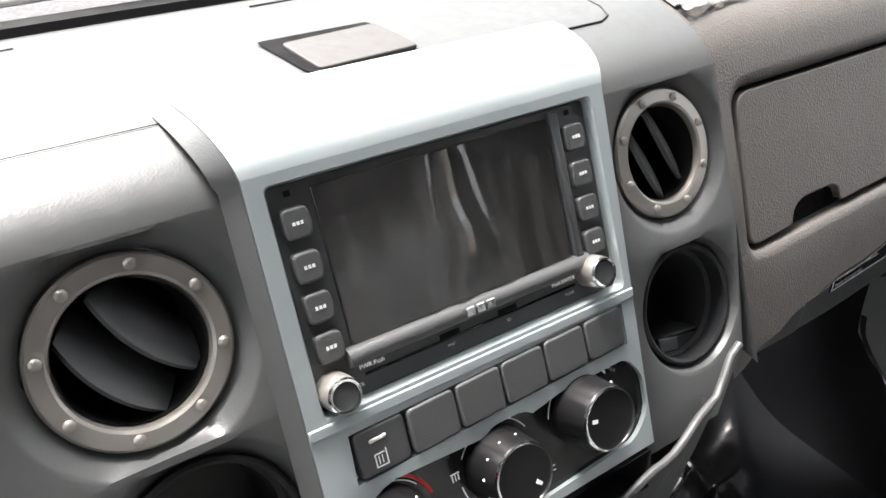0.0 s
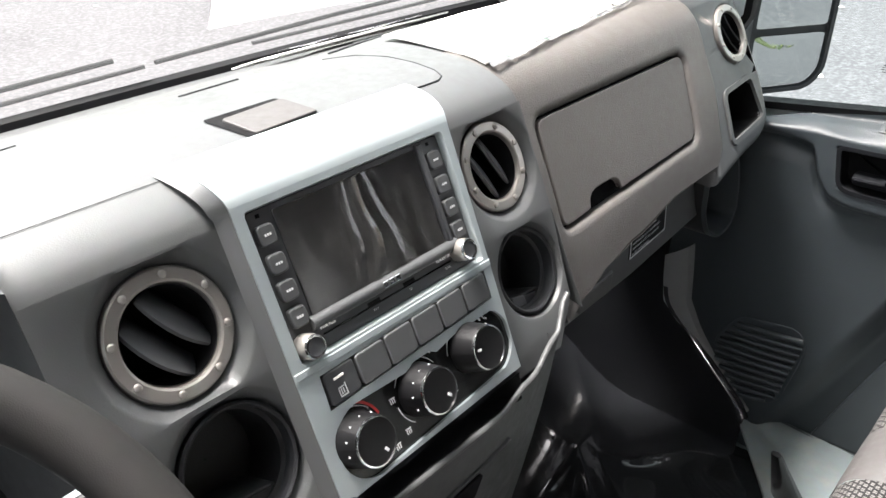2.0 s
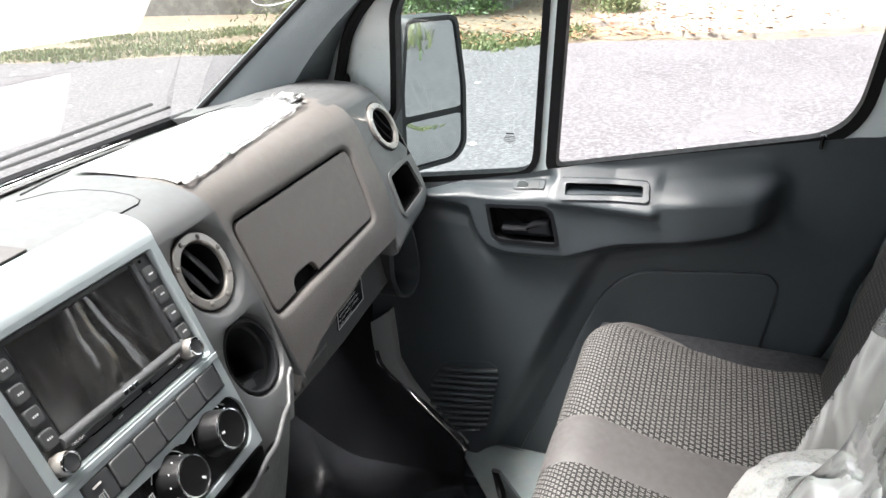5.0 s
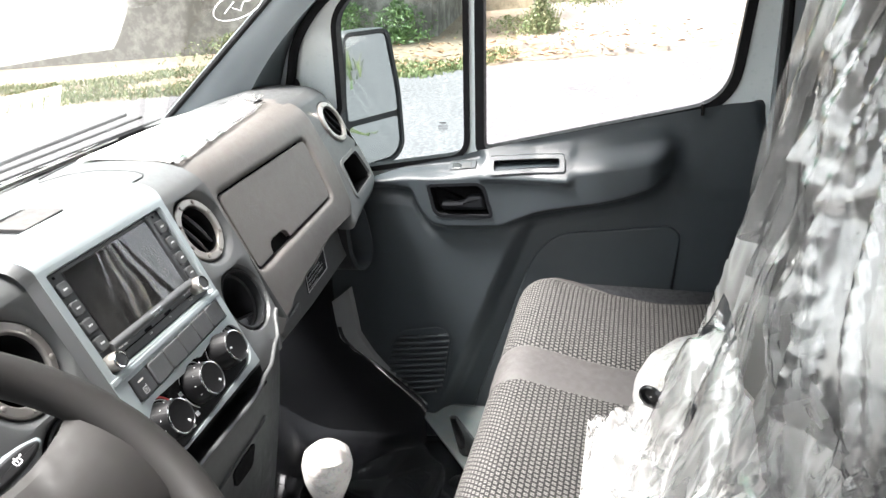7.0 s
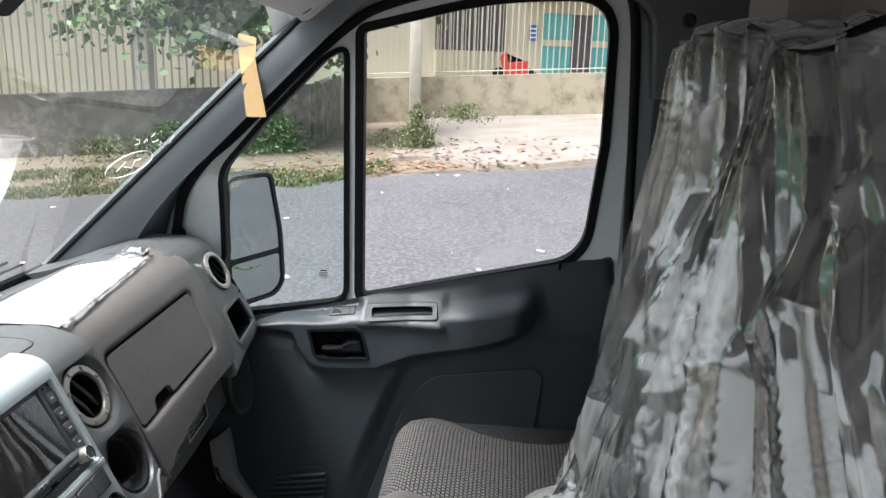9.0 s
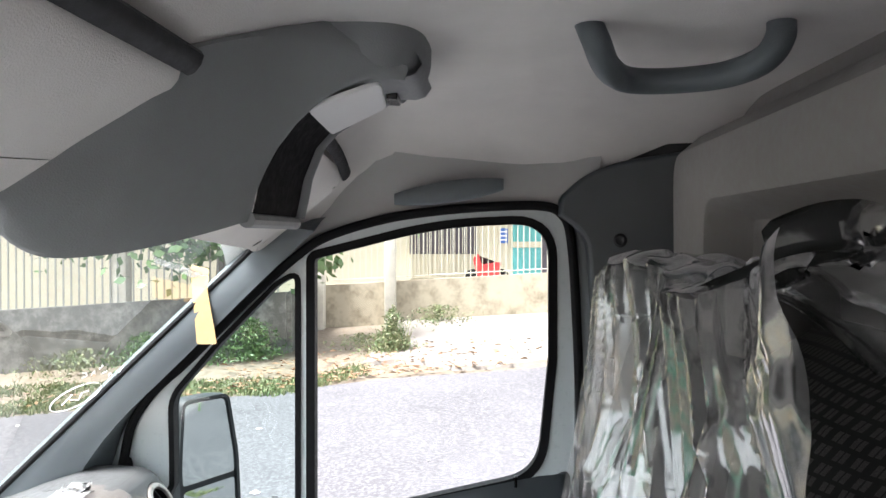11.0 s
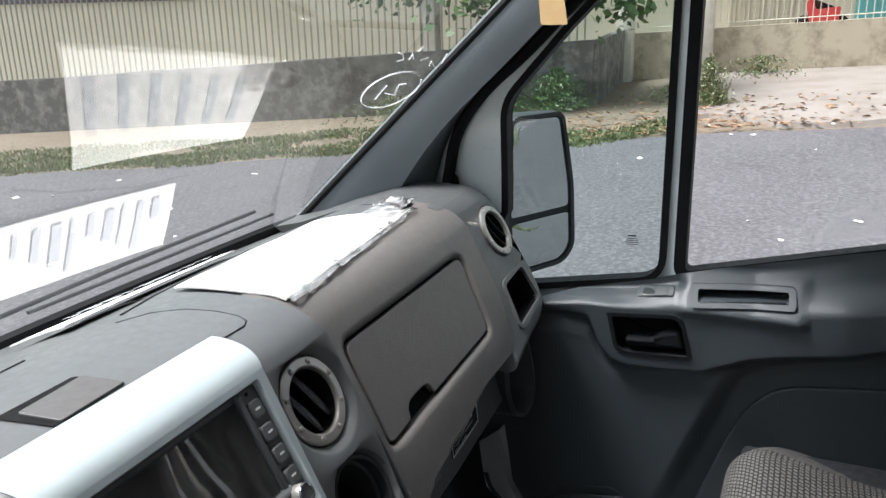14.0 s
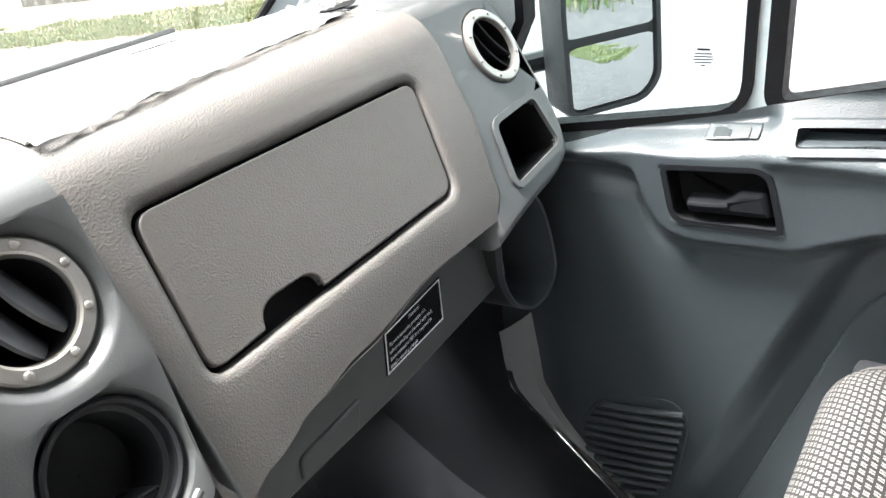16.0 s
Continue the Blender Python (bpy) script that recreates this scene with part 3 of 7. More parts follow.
tagged(finish(tube(sm + [pts[-1]], 0.010, 10), "trim_door_seal", RUBBER), "black rubber door opening seal", "seal", kind="structure")

# door panel: swells into the armrest, hollows below
SILL = [(-0.80, 1.070), (-0.66, 1.058), (-0.405, 1.008), (-0.191, 0.962), (-0.165, 0.954), (-0.15, 0.949), (-0.037, 0.925), (0.026, 0.908), (0.25, 0.868)]


def sill_z(y):
    for (a, p), (b, q) in zip(SILL, SILL[1:]):
        if y <= b:
            return lerp(p, q, (y - a) / (b - a))
    return SILL[-1][1]


def soft_box(y, z, y0, y1, z0, z1, w):
    return ease((y - y0 + w) / w) * ease((y1 + w - y) / w) * ease((z - z0 + w) / w) * ease((z1 + w - z) / w)


def grip_d(y, z):
    return lerp(0.052, 0.026, (z + 0.07 * (y + 0.285) - 0.929) / 0.028) + 0.010 * max(0.0, (-0.30 - y) / 0.062)


# sections of the panel along the door: y, then height and depth at the top edge, the shoulder, the upper edge,
# the lower crease, the undercut and the wall below
ARM = [
    (-0.80, (1.065, 0.012), (0.985, 0.015), (0.955, 0.015), (0.925, 0.015), (0.895, 0.015), (0.870, 0.015)),
    (-0.592, (1.040, 0.012), (0.990, 0.014), (0.958, 0.015), (0.925, 0.015), (0.895, 0.014), (0.872, 0.014)),
    (-0.566, (1.036, 0.012), (0.998, 0.016), (0.972, 0.028), (0.945, 0.028), (0.915, 0.018), (0.890, 0.014)),
    (-0.548, (1.031, 0.012), (0.997, 0.022), (0.960, 0.060), (0.930, 0.058), (0.903, 0.024), (0.882, 0.014)),
    (-0.520, (1.024, 0.012), (0.992, 0.028), (0.952, 0.080), (0.908, 0.078), (0.883, 0.028), (0.863, 0.014)),
    (-0.440, (1.006, 0.012), (0.980, 0.030), (0.938, 0.079), (0.880, 0.076), (0.858, 0.030), (0.838, 0.014)),
    (-0.370, (0.990, 0.012), (0.967, 0.029), (0.924, 0.067), (0.864, 0.065), (0.845, 0.030), (0.826, 0.016)),
    (-0.310, (0.977, 0.012), (0.957, 0.028), (0.918, 0.058), (0.850, 0.057), (0.832, 0.032), (0.813, 0.020)),
    (-0.262, (0.966, 0.012), (0.950, 0.028), (0.915, 0.053), (0.830, 0.053), (0.815, 0.035), (0.798, 0.028)),
    (-0.225, (0.958, 0.012), (0.944, 0.032), (0.914, 0.051), (0.816, 0.050), (0.802, 0.038), (0.786, 0.034)),
    (-0.130, (0.938, 0.012), (0.924, 0.032), (0.908, 0.051), (0.813, 0.050), (0.800, 0.038), (0.784, 0.034)),
    (-0.098, (0.934, 0.012), (0.921, 0.031), (0.907, 0.051), (0.820, 0.050), (0.804, 0.036), (0.788, 0.030)),
    (-0.074, (0.930, 0.012), (0.920, 0.031), (0.907, 0.050), (0.845, 0.050), (0.828, 0.033), (0.810, 0.027)),
    (-0.050, (0.926, 0.012), (0.919, 0.031), (0.906, 0.048), (0.892, 0.047), (0.876, 0.029), (0.858, 0.024)),
    (0.0, (0.920, 0.012), (0.911, 0.031), (0.902, 0.046), (0.896, 0.045), (0.881, 0.027), (0.864, 0.023)),
    (0.25, (0.890, 0.012), (0.880, 0.030), (0.868, 0.043), (0.862, 0.043), (0.846, 0.026), (0.822, 0.022)),
]


def curve(z, pts):
    """A smooth line through (z, d) pairs that fall in z."""
    if z >= pts[0][0]:
        return pts[0][1]
    n = len(pts)
    for i in range(n - 1):
        (a, p), (b, q) = pts[i], pts[i + 1]
        if z >= b:
            h = b - a
            g = (q - p) / h
            g0 = 0.0 if i == 0 else (p - pts[i - 1][1]) / (a - pts[i - 1][0])
            g1 = 0.0 if i == n - 2 else (pts[i + 2][1] - q) / (pts[i + 2][0] - b)
            m0 = 2 * g0 * g / (g0 + g) if g0 * g > 0 else 0.0
            m1 = 2 * g1 * g / (g1 + g) if g1 * g > 0 else 0.0
            t = (z - a) / h
            return p * (2 * t ** 3 - 3 * t * t + 1) + m0 * h * (t ** 3 - 2 * t * t + t) + q * (3 * t * t - 2 * t ** 3) + m1 * h * (t ** 3 - t * t)
    return pts[-1][1]


STEP = 0.004
SECTIONS = []
for i in range(262):
    yy = -0.80 + i * STEP
    SECTIONS.append([tuple(curve(-yy, [(-r[0], r[k][j]) for r in ARM]) for j in (0, 1)) for k in range(1, 7)])


def section(y):
    """The panel's section at y, glided between the sections above."""
    q = max(0.0, min(260.0, (y + 0.80) / STEP))
    i = int(q)
    return [(lerp(p[0], r[0], q - i), lerp(p[1], r[1], q - i)) for p, r in zip(SECTIONS[i], SECTIONS[i + 1])]


def panel_d(y, z):
    """How far the door panel stands into the cab."""
    sec = section(y)
    d = curve(z, sec)
    # below the armrest the front half stands proud of the pocket half, with a slanting step between them
    ln = (y + 0.285) - (0.815 - z) * 0.385
    low = lerp(0.010, 0.034, ease((ln + 0.022) / 0.044)) - 0.012 * ease((y - 0.02) / 0.08)
    d = lerp(d, low, ease((sec[4][0] - z) / 0.035))
    # flat seats for the grip frame and for the handle
    wg = soft_box(y, z, -0.364, -0.207, 0.924, 0.964, 0.022)
    d = lerp(d, grip_d(y, z), wg)
    d -= 0.028 * soft_box(y, z + 0.07 * (y + 0.285), -0.346, -0.226, 0.940, 0.949, 0.005)
    return d - 0.03 * soft_box(y - 0.22 * (z - 0.866), z, -0.2055, -0.0985, 0.8375, 0.893, 0.005)


rear = lambda z: knots(z, [(0.33, -0.66), (0.55, -0.665), (0.75, -0.715), (0.93, -0.762), (1.05, -0.735), (1.09, -0.70)])
us = span(0, 0.34, 50)[:-1] + span(0.34, 0.74, 150)[:-1] + span(0.74, 1, 50)
vs = span(0, 0.62, 60)[:-1] + span(0.62, 0.87, 110)[:-1] + span(0.87, 1, 36)


def panel_pt(u, v):
    z = lerp(0.33, 1.07, v)
    y = lerp(rear(z), 0.24, u)
    zz = min(z, sill_z(y))
    e = 1 - (1 - ease(u / 0.03)) * 0.8
    return D(y, zz, panel_d(y, zz) * e - 0.012 * (1 - ease(u / 0.02)))


bm = sheet(us, vs, panel_pt)
bmesh.ops.dissolve_degenerate(bm, dist=1e-5, edges=bm.edges[:])
part("outer_skin", mapv(slab([(-0.752, 0.30), (0.30, 0.30), (0.30, 0.855), (-0.752, 0.895)], -0.056, -0.051, 0.001, 1), D3), PAINT, door, "pale painted outer skin", smooth=False)
panel = part("door_panel", bm, DOORP, door, "dark grey-blue grained plastic panel", angle=60)


def on_door(y, z, h):
    return D(y, z, panel_d(y, z) + h)


# inner handle in its dark bezel
hb = rounded([(-0.085, 0.899), (-0.202, 0.906), (-0.221, 0.830), (-0.100, 0.829)], [0.012, 0.022, 0.012, 0.022], 6)
hd = 0.05
hole = inset(hb, 0.0065)
bm = frame_ring(hb, hole, -0.025, 0.0018)
bmesh.ops.bevel(bm, geom=[e for e in bm.edges if len(e.link_faces) == 2 and e.calc_face_angle(0) > 0.8], offset=0.0016, segments=2, affect="EDGES")
bez = part("handle_bezel", mapv(bm, lambda u, v, d: D(u, v, hd + d)), HANDLEP, door, "dark plastic handle bezel", angle=50)
# near-black lining carries the shade of the finger recess
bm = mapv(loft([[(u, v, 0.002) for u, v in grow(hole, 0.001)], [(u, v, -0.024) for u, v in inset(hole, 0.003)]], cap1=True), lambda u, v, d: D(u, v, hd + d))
part("recess", bm, VOID, bez, "finger recess with its shade in a near-black colour")
# the lever: a broad paddle at the rear that necks down to a finger bar, under a dark ridge
lev = rounded([(-0.114, 0.861), (-0.158, 0.862), (-0.170, 0.874), (-0.197, 0.876), (-0.207, 0.845), (-0.116, 0.843)], [0.008, 0.006, 0.006, 0.006, 0.008, 0.008], 5)
bm = mapv(slab(lev, -0.022, -0.002, 0.007, 4), lambda u, v, d: D(u, v, hd + d))
part("lever", bm, HANDLEP, bez, "black pull lever")
bm = tube([D(lerp(-0.118, -0.160, t), lerp(0.855, 0.857, t), hd - 0.001 + 0.002 * math.sin(math.pi * t)) for t in span(0, 1, 10)], 0.0035, 8)
part("finger_bar", bm, HANDLEP, bez, "black rounded finger bar")

# grip slot in the armrest with its paler frame
gf = rounded([(-0.209, 0.953), (-0.358, 0.963), (-0.362, 0.935), (-0.213, 0.923)], 0.007, 5)
gh = rounded([(-0.220, 0.947), (-0.349, 0.956), (-0.351, 0.941), (-0.222, 0.930)], 0.004, 4)


def on_grip(u, v, d):
    return D(u, v, grip_d(u, v) + d)


bm = mapv(frame_ring(gf, gh, -0.03, 0.006), on_grip)
bmesh.ops.bevel(bm, geom=[e for e in bm.edges if len(e.link_faces) == 2 and e.calc_face_angle(0) > 0.8], offset=0.0025, segments=2, affect="EDGES")
gp = part("grip_frame", bm, DOORP, door, "smooth pale grey grip frame")
# slot lined near-black, as its shade
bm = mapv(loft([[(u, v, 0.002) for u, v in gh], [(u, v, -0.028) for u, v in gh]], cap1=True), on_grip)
part("grip_slot", bm, VOID, gp, "grip slot with its shade in a near-black colour")

# window switch
sw = rounded([(-0.127, 0.937), (-0.184, 0.943), (-0.184, 0.932), (-0.127, 0.925)], 0.003, 3)
bm = mapv(slab(sw, -0.006, 0.004, 0.0015), lambda u, v, d: on_door(u, v, d))
s_ = part("window_switch", bm, DOORP, door, "small window switch")
bm = mapv(slab(rounded([(-0.135, 0.9355), (-0.154, 0.938), (-0.154, 0.930), (-0.135, 0.9275)], 0.002, 2), 0.0, 0.0055, 0.001), lambda u, v, d: on_door(u, v, d))
part("rocker", bm, BLACK, s_, "black rocker")
bm = mapv(slab(rounded([(-0.155, 0.938), (-0.174, 0.940), (-0.174, 0.932), (-0.155, 0.930)], 0.002, 2), 0.0, 0.0058, 0.001), lambda u, v, d: on_door(u, v, d))
part("rocker", bm, DASH, s_, "grey rocker")

# storage pocket: a low plate with a rounded rim
ol = rounded([(-0.170, 0.36), (-0.272, 0.664), (-0.298, 0.738), (-0.348, 0.787), (-0.572, 0.810), (-0.594, 0.790), (-0.575, 0.60), (-0.575, 0.36)], [0, 0, 0.03, 0.05, 0.02, 0.02, 0, 0], 6)
bm = mapv(slab(ol, -0.004, 0.0055, 0.004, 4), lambda u, v, d: D(u, v, 0.0105 + d + 0.003 * ease((v - 0.80) / 0.02)))
part("pocket_rim", bm, DOORP, door, "raised pocket cover")

# speaker grille: slats in a shallow rounded field
gr = rounded([(-0.012, 0.556), (-0.106, 0.570), (-0.129, 0.543), (-0.108, 0.41), (-0.05, 0.388), (0.016, 0.43), (0.020, 0.50)], 0.02, 5)
gd2 = max(panel_d(0.0, 0.47), panel_d(-0.05, 0.47), panel_d(-0.1, 0.5))
bm = mapv(slab(gr, -0.02, 0.001, 0.001), lambda u, v, d: D(u, v, gd2 + d))
spk = part("speaker_grille", bm, DOORP, door, "slatted speaker grille")
for k in range(11):
    z = 0.404 + k * 0.0142
    cen = (-0.05, 0.47)
    ys = [edge_at(gr, (-0.05, z), a)[0] for a in (0, math.pi)]
    bm = tube([D(lerp(ys[0], ys[1], t), z + 0.012 * (t - 0.5), gd2 + 0.003 + 0.003 * math.sin(math.pi * t)) for t in span(0.04, 0.96, 8)], 0.0046, 8, flat=0.9)
    part("slat", bm, DOORP, spk)

# lock pin, pillar bump stop
lp = part("lock_pin", mapv(revolve([(0.003, 0), (0.003, 0.016), (0.005, 0.018), (0.005, 0.022), (0.002, 0.024)], 12), lambda a, b, h: D(-0.612 + a, 1.036 + h, 0.016 + b)), BLACK, door, "black lock pin")
bump = thing("bump_stop", "round black rubber bump stop on the door frame", "rubber stop")
bm = revolve([(0.006, 0), (0.007, 0.006), (0.013, 0.008), (0.015, 0.014), (0.012, 0.021), (0.004, 0.023)], 20)
part("buffer", mapv(bm, lambda a, b, h: D(0.188 - h * 0.5 + a * 0.6, 1.088 + b, 0.0 + h * 0.8 - a * 0.3)), RUBBER, bump)

# glass marking on the quarter pane
for k, (w, h) in enumerate([(0.020, 0.0035), (0.026, 0.0018), (0.030, 0.0018), (0.032, 0.0018), (0.026, 0.0018), (0.006, 0.0018)]):
    w, h = w * 0.68, h * 0.62
    z = 1.008 - 0.0032 * k - (0.0015 if k else 0)
    bm = mapv(slab([(-0.106 - w / 2, z - h / 2), (-0.106 + w / 2, z - h / 2), (-0.106 + w / 2, z + h / 2), (-0.106 - w / 2, z + h / 2)], -0.0215, -0.021, 0.0001, 1), D3)
    part("glass_mark", bm, DARKP, door, "dark printed glass mark", smooth=False)

# ---- dashboard ----
dash = thing("dashboard", "grey moulded truck dashboard with silver centre panel", "dashboard")


def top_pt(x, t, yf, zf):
    """The dash top, from the fold over the face (t = 0) to the windscreen foot (t = 1)."""
    k = ((x - XC) / 0.80) ** 2
    yb, zb = 0.468 - 0.06 * k, 1.028
    y = lerp(yf, yb, t)
    z = lerp(zf, zb, t) + 0.020 * math.sin(math.pi * min(1, t * 1.25)) * (1 if t < 0.8 else 1)
    if t > 0.8:
        z = lerp(lerp(zf, zb, t), z, max(0, (1 - t) / 0.2))
    return Vector((x, y, z))


def block_top(x0, x1, name, sfold=0.100, d=-0.016, mat=DASH, label="", nx=20):
    """The part of the dash whose face stands forward: rounded fold, then the top back to the windscreen."""
    prof_n = 7

    def fn(x, t):
        if t < 0:
            a = -t
            p0, p2 = F(x, 0.0945, d), Vector((x, 0.132, 1.1025))
            p1 = F(x, 0.117, d)
            u = 1 - a
            return (1 - u) ** 2 * p0 + 2 * u * (1 - u) * p1 + u * u * p2
        return top_pt(x, t, 0.132, 1.1025)

    ts = [-1 + i / prof_n for i in range(prof_n)] + span(0, 1, 16)
    bm = sheet(span(x0, x1, nx), ts, fn)
    # closing cheeks
    for x, rev in ((x0, False), (x1, True)):
        lo = [bm.verts.new(fn(x, t)) for t in ts]
        q = [bm.verts.new(p) for p in (Vector((x, 0.46, 0.90)), Vector((x, 0.10, 0.90)), F(x, -0.125, d))]
        bm.faces.new(lo + q)
    return part(name, bm, mat, dash, label, angle=40)


block_top(-0.165, 0.325, "centre_top", label="grey grained top of the centre block")


# faces left and right of the silver panel with their round openings
V1, H1 = (-0.081, 0.0405), (-0.073, -0.066)
V2, H2 = (0.274, 0.046), (0.270, -0.060)
R1, RH1, R2, RH2 = 0.0465, 0.0465, 0.0435, 0.0425


def dish(c, poly, r, d, depth, name, mat, r_out):
    """A face plate whose opening is ringed by a shallow dished surround."""
    n = 72
    angs = sorted(set([round(2 * math.pi * i / n, 6) for i in range(n)] + [round(math.atan2(p[1] - c[1], p[0] - c[0]) % (2 * math.pi), 6) for p in poly]))
    outer = [edge_at(poly, c, a) for a in angs]

    def ring(k, dd):
        out = []
        for a, o in zip(angs, outer):
            far = math.hypot(o[0] - c[0], o[1] - c[1]) - 0.002
            rr = min(k, far)
            out.append((c[0] + rr * math.cos(a), c[1] + rr * math.sin(a), dd))
        return out

    bm = loft([[(u, v, d) for u, v in outer], ring(r_out, d), ring(r_out - 0.003, d - 0.0012), ring(r + 0.002, d - 0.009), ring(r, d - 0.011), ring(r, d - depth)])
    return part(name, mapv(bm, F), mat, dash, angle=40)


split = -0.0125
XL = -0.020
dish(V1, [(-0.165, 0.095), (-0.165, split), (XL, split), (XL, 0.095)], R1 + 0.001, -0.016 + 0.004, 0.05, "vent_surround", DASH, 0.060)
dish(H1, [(-0.165, split), (-0.140, -0.137), (XL, -0.137), (XL, split)], RH1, -0.016 + 0.004, 0.05, "cup_surround", DASH, 0.058)
dish(V2, [(0.205, 0.095), (0.205, split - 0.002), (0.325, split - 0.002), (0.328, 0.095)], R2 + 0.001, -0.020 + 0.004, 0.05, "vent_surround", DASH, 0.055)
dish(H2, [(0.205, split - 0.002), (0.205, -0.145), (0.275, -0.145), (0.312, -0.105), (0.325, split - 0.002)], RH2, -0.020 + 0.004, 0.05, "cup_surround", DASH, 0.050)


def air_vent(c, r, off, roll, lean, blades=2):
    """A round swivelling air vent: riveted metal ring, dark barrel, curved blades."""
    v = thing("air_vent", "round air vent with a riveted satin metal ring and black blades", "air vent", group="air vents")
    W = FD(off)
    put = lambda bm: mapv(bm, lambda a, b, h: W(c[0] + a, c[1] + b, h))
    bm = revolve([(r, -0.012), (r, 0.002), (r - 0.0015, 0.0035), (r - 0.009, 0.0040), (r - 0.0105, 0.003), (r - 0.0115, 0.0), (r - 0.0125, -0.012)], 56, caps=False)
    part("ring", put(bm), RINGM, v, "satin metal ring")
    for k in range(8):
        a = roll + 2 * math.pi * k / 8
        bm = revolve([(0.0031, 0), (0.0030, 0.0009), (0.0021, 0.0018), (0.0007, 0.0021)], 12)
        for q in bm.verts:
            q.co += Vector(((r - 0.0055) * math.cos(a), (r - 0.0055) * math.sin(a), 0.0038))
        part("rivet", put(bm), RINGM, v)
    bm = revolve([(r - 0.0125, 0.0), (r - 0.014, -0.02), (r - 0.013, -0.045), (0.001, -0.045)], 40, caps=False)
    part("barrel", put(bm), VOID, v, "black barrel")
    ri = r - 0.0135
    ca, sa = math.cos(lean), math.sin(lean)
    for k in range(blades):
        o = (k - (blades - 1) / 2) * ri * 0.72
        bm = bmesh.new()
        rows = []
        for t in span(-1, 1, 15):
            half = math.sqrt(max(0.0, ri * ri - o * o)) * 0.985
            u = t * half
            bow = 0.006 * (1 - t * t)
            rows.append([(u, o - 0.005 - bow, 0.001 - 0.006 * t * t), (u, o - 0.003 - bow, 0.003 - 0.006 * t * t), (u, o + 0.0045 - bow * 0.5, -0.004 - 0.006 * t * t), (u, o + 0.012, -0.022), (u, o + 0.008, -0.022), (u, o + 0.001 - bow * 0.5, -0.007 - 0.006 * t * t)])
        loft(rows, cap0=True, cap1=True, bm=bm)
        for q in bm.verts:
            x, y = q.co.x, q.co.y
            q.co.x, q.co.y = x * ca - y * sa, x * sa + y * ca
        part("blade", put(bm), UNITP, v, "curved dark blade")
    return v


air_vent(V1, R1, -0.022, 0.55, -0.92)
air_vent(V2, R2, -0.026, 0.35, -1.15)


def cup_hole(c, r, off, tab=False):
    h = thing("cup_holder", "round dark cup recess in the dashboard face", "cup holder", group="cup holders")
    put = lambda bm: mapv(bm, lambda a, b, q: F(c[0] + a, c[1] + b, q + off))
    bm = revolve([(r, -0.009), (r, -0.004), (r - 0.002, -0.0025), (r - 0.004, -0.004), (r - 0.004, -0.016), (r - 0.007, -0.018), (r - 0.009, -0.060), (0.001, -0.060)], 48, caps=False)
    part("cup", put(bm), DARKP, h, "dark plastic cup")
    bm = put(slab(rounded([(-r * 0.75, -r * 0.45), (r * 0.62, -r * 0.62), (r * 0.2, -r * 0.9), (-r * 0.4, -r * 0.88)], 0.008, 4), -0.06, -0.018, 0.003))
    lip = part("step", bm, DARKP, h, "dark step in the cup")
    if tab:
        part("button", put(slab(rounded([(-0.022, -0.020), (-0.004, -0.024), (-0.004, -0.034), (-0.022, -0.031)], 0.002, 3), -0.02, -0.0145, 0.001)), UNITP, lip, "small dark button")
    return h


cup_hole(H1, RH1, -0.014)
cup_hole(H2, RH2, -0.018, True)

# silver centre panel: face with the unit's recess, switch row, control plate; rolls over the top
sil = part("centre_panel", bmesh.new(), SILVER, dash, "satin silver painted centre panel")
PX0, PX1 = -0.019, 0.2085


def px(s, side):
    return lerp(-0.021, -0.018, (s + 0.127) / 0.23) if side == 0 else lerp(0.198, 0.209, (s + 0.127) / 0.23)


bm = bmesh.new()
UN = rounded([(-0.0085, -0.0195), (0.1965, -0.0195), (0.1975, 0.0975), (-0.0075, 0.0975)], 0.004, 4)
OUTER = [(px(-0.026, 0), -0.026), (px(-0.026, 1), -0.026), (px(0.104, 1), 0.104), (px(0.104, 0), 0.104)]
cen = (0.0945, 0.04)
angs = sorted(set([round(math.atan2(p[1] - cen[1], p[0] - cen[0]) % (2 * math.pi), 6) for p in OUTER + UN] + [round(2 * math.pi * i / 60, 6) for i in range(60)]))
o = [edge_at(OUTER, cen, a) for a in angs]
h = [edge_at(UN, cen, a) for a in angs]
hi = [(cen[0] + (u - cen[0]) * 0.985, cen[1] + (v - cen[1]) * 0.975) for u, v in h]
ho = [(cen[0] + (u - cen[0]) * 1.012, cen[1] + (v - cen[1]) * 1.018) for u, v in h]
loft([[(u, v, -0.015) for u, v in o], [(u, v, 0.0) for u, v in o], [(u, v, 0.0) for u, v in ho], [(u, v, -0.002) for u, v in h], [(u, v, -0.0125) for u, v in hi]], bm=bm)
mapv(bm, F)
part("unit_surround", bm, SILVER, sil)
# roll over the top
bm = bmesh.new()
rows = []
for x in span(0, 1, 14):
    xx0, xx1 = lerp(px(0.104, 0), px(0.104, 1), x), lerp(-0.026, 0.222, x)
    row = []
    for t in span(0, 1, 12):
        p0, p1, p2 = F(xx0, 0.104, 0.0), F(lerp(xx0, xx1, 0.5), 0.126, 0.0), Vector((xx1, 0.124, 1.1065))
        row.append(tuple((1 - t) ** 2 * p0 + 2 * t * (1 - t) * p1 + t * t * p2))
    rows.append(row)
loft(rows, closed=False, bm=bm)
part("top_roll", solid(bm, 0.006), SILVER, sil, angle=50)
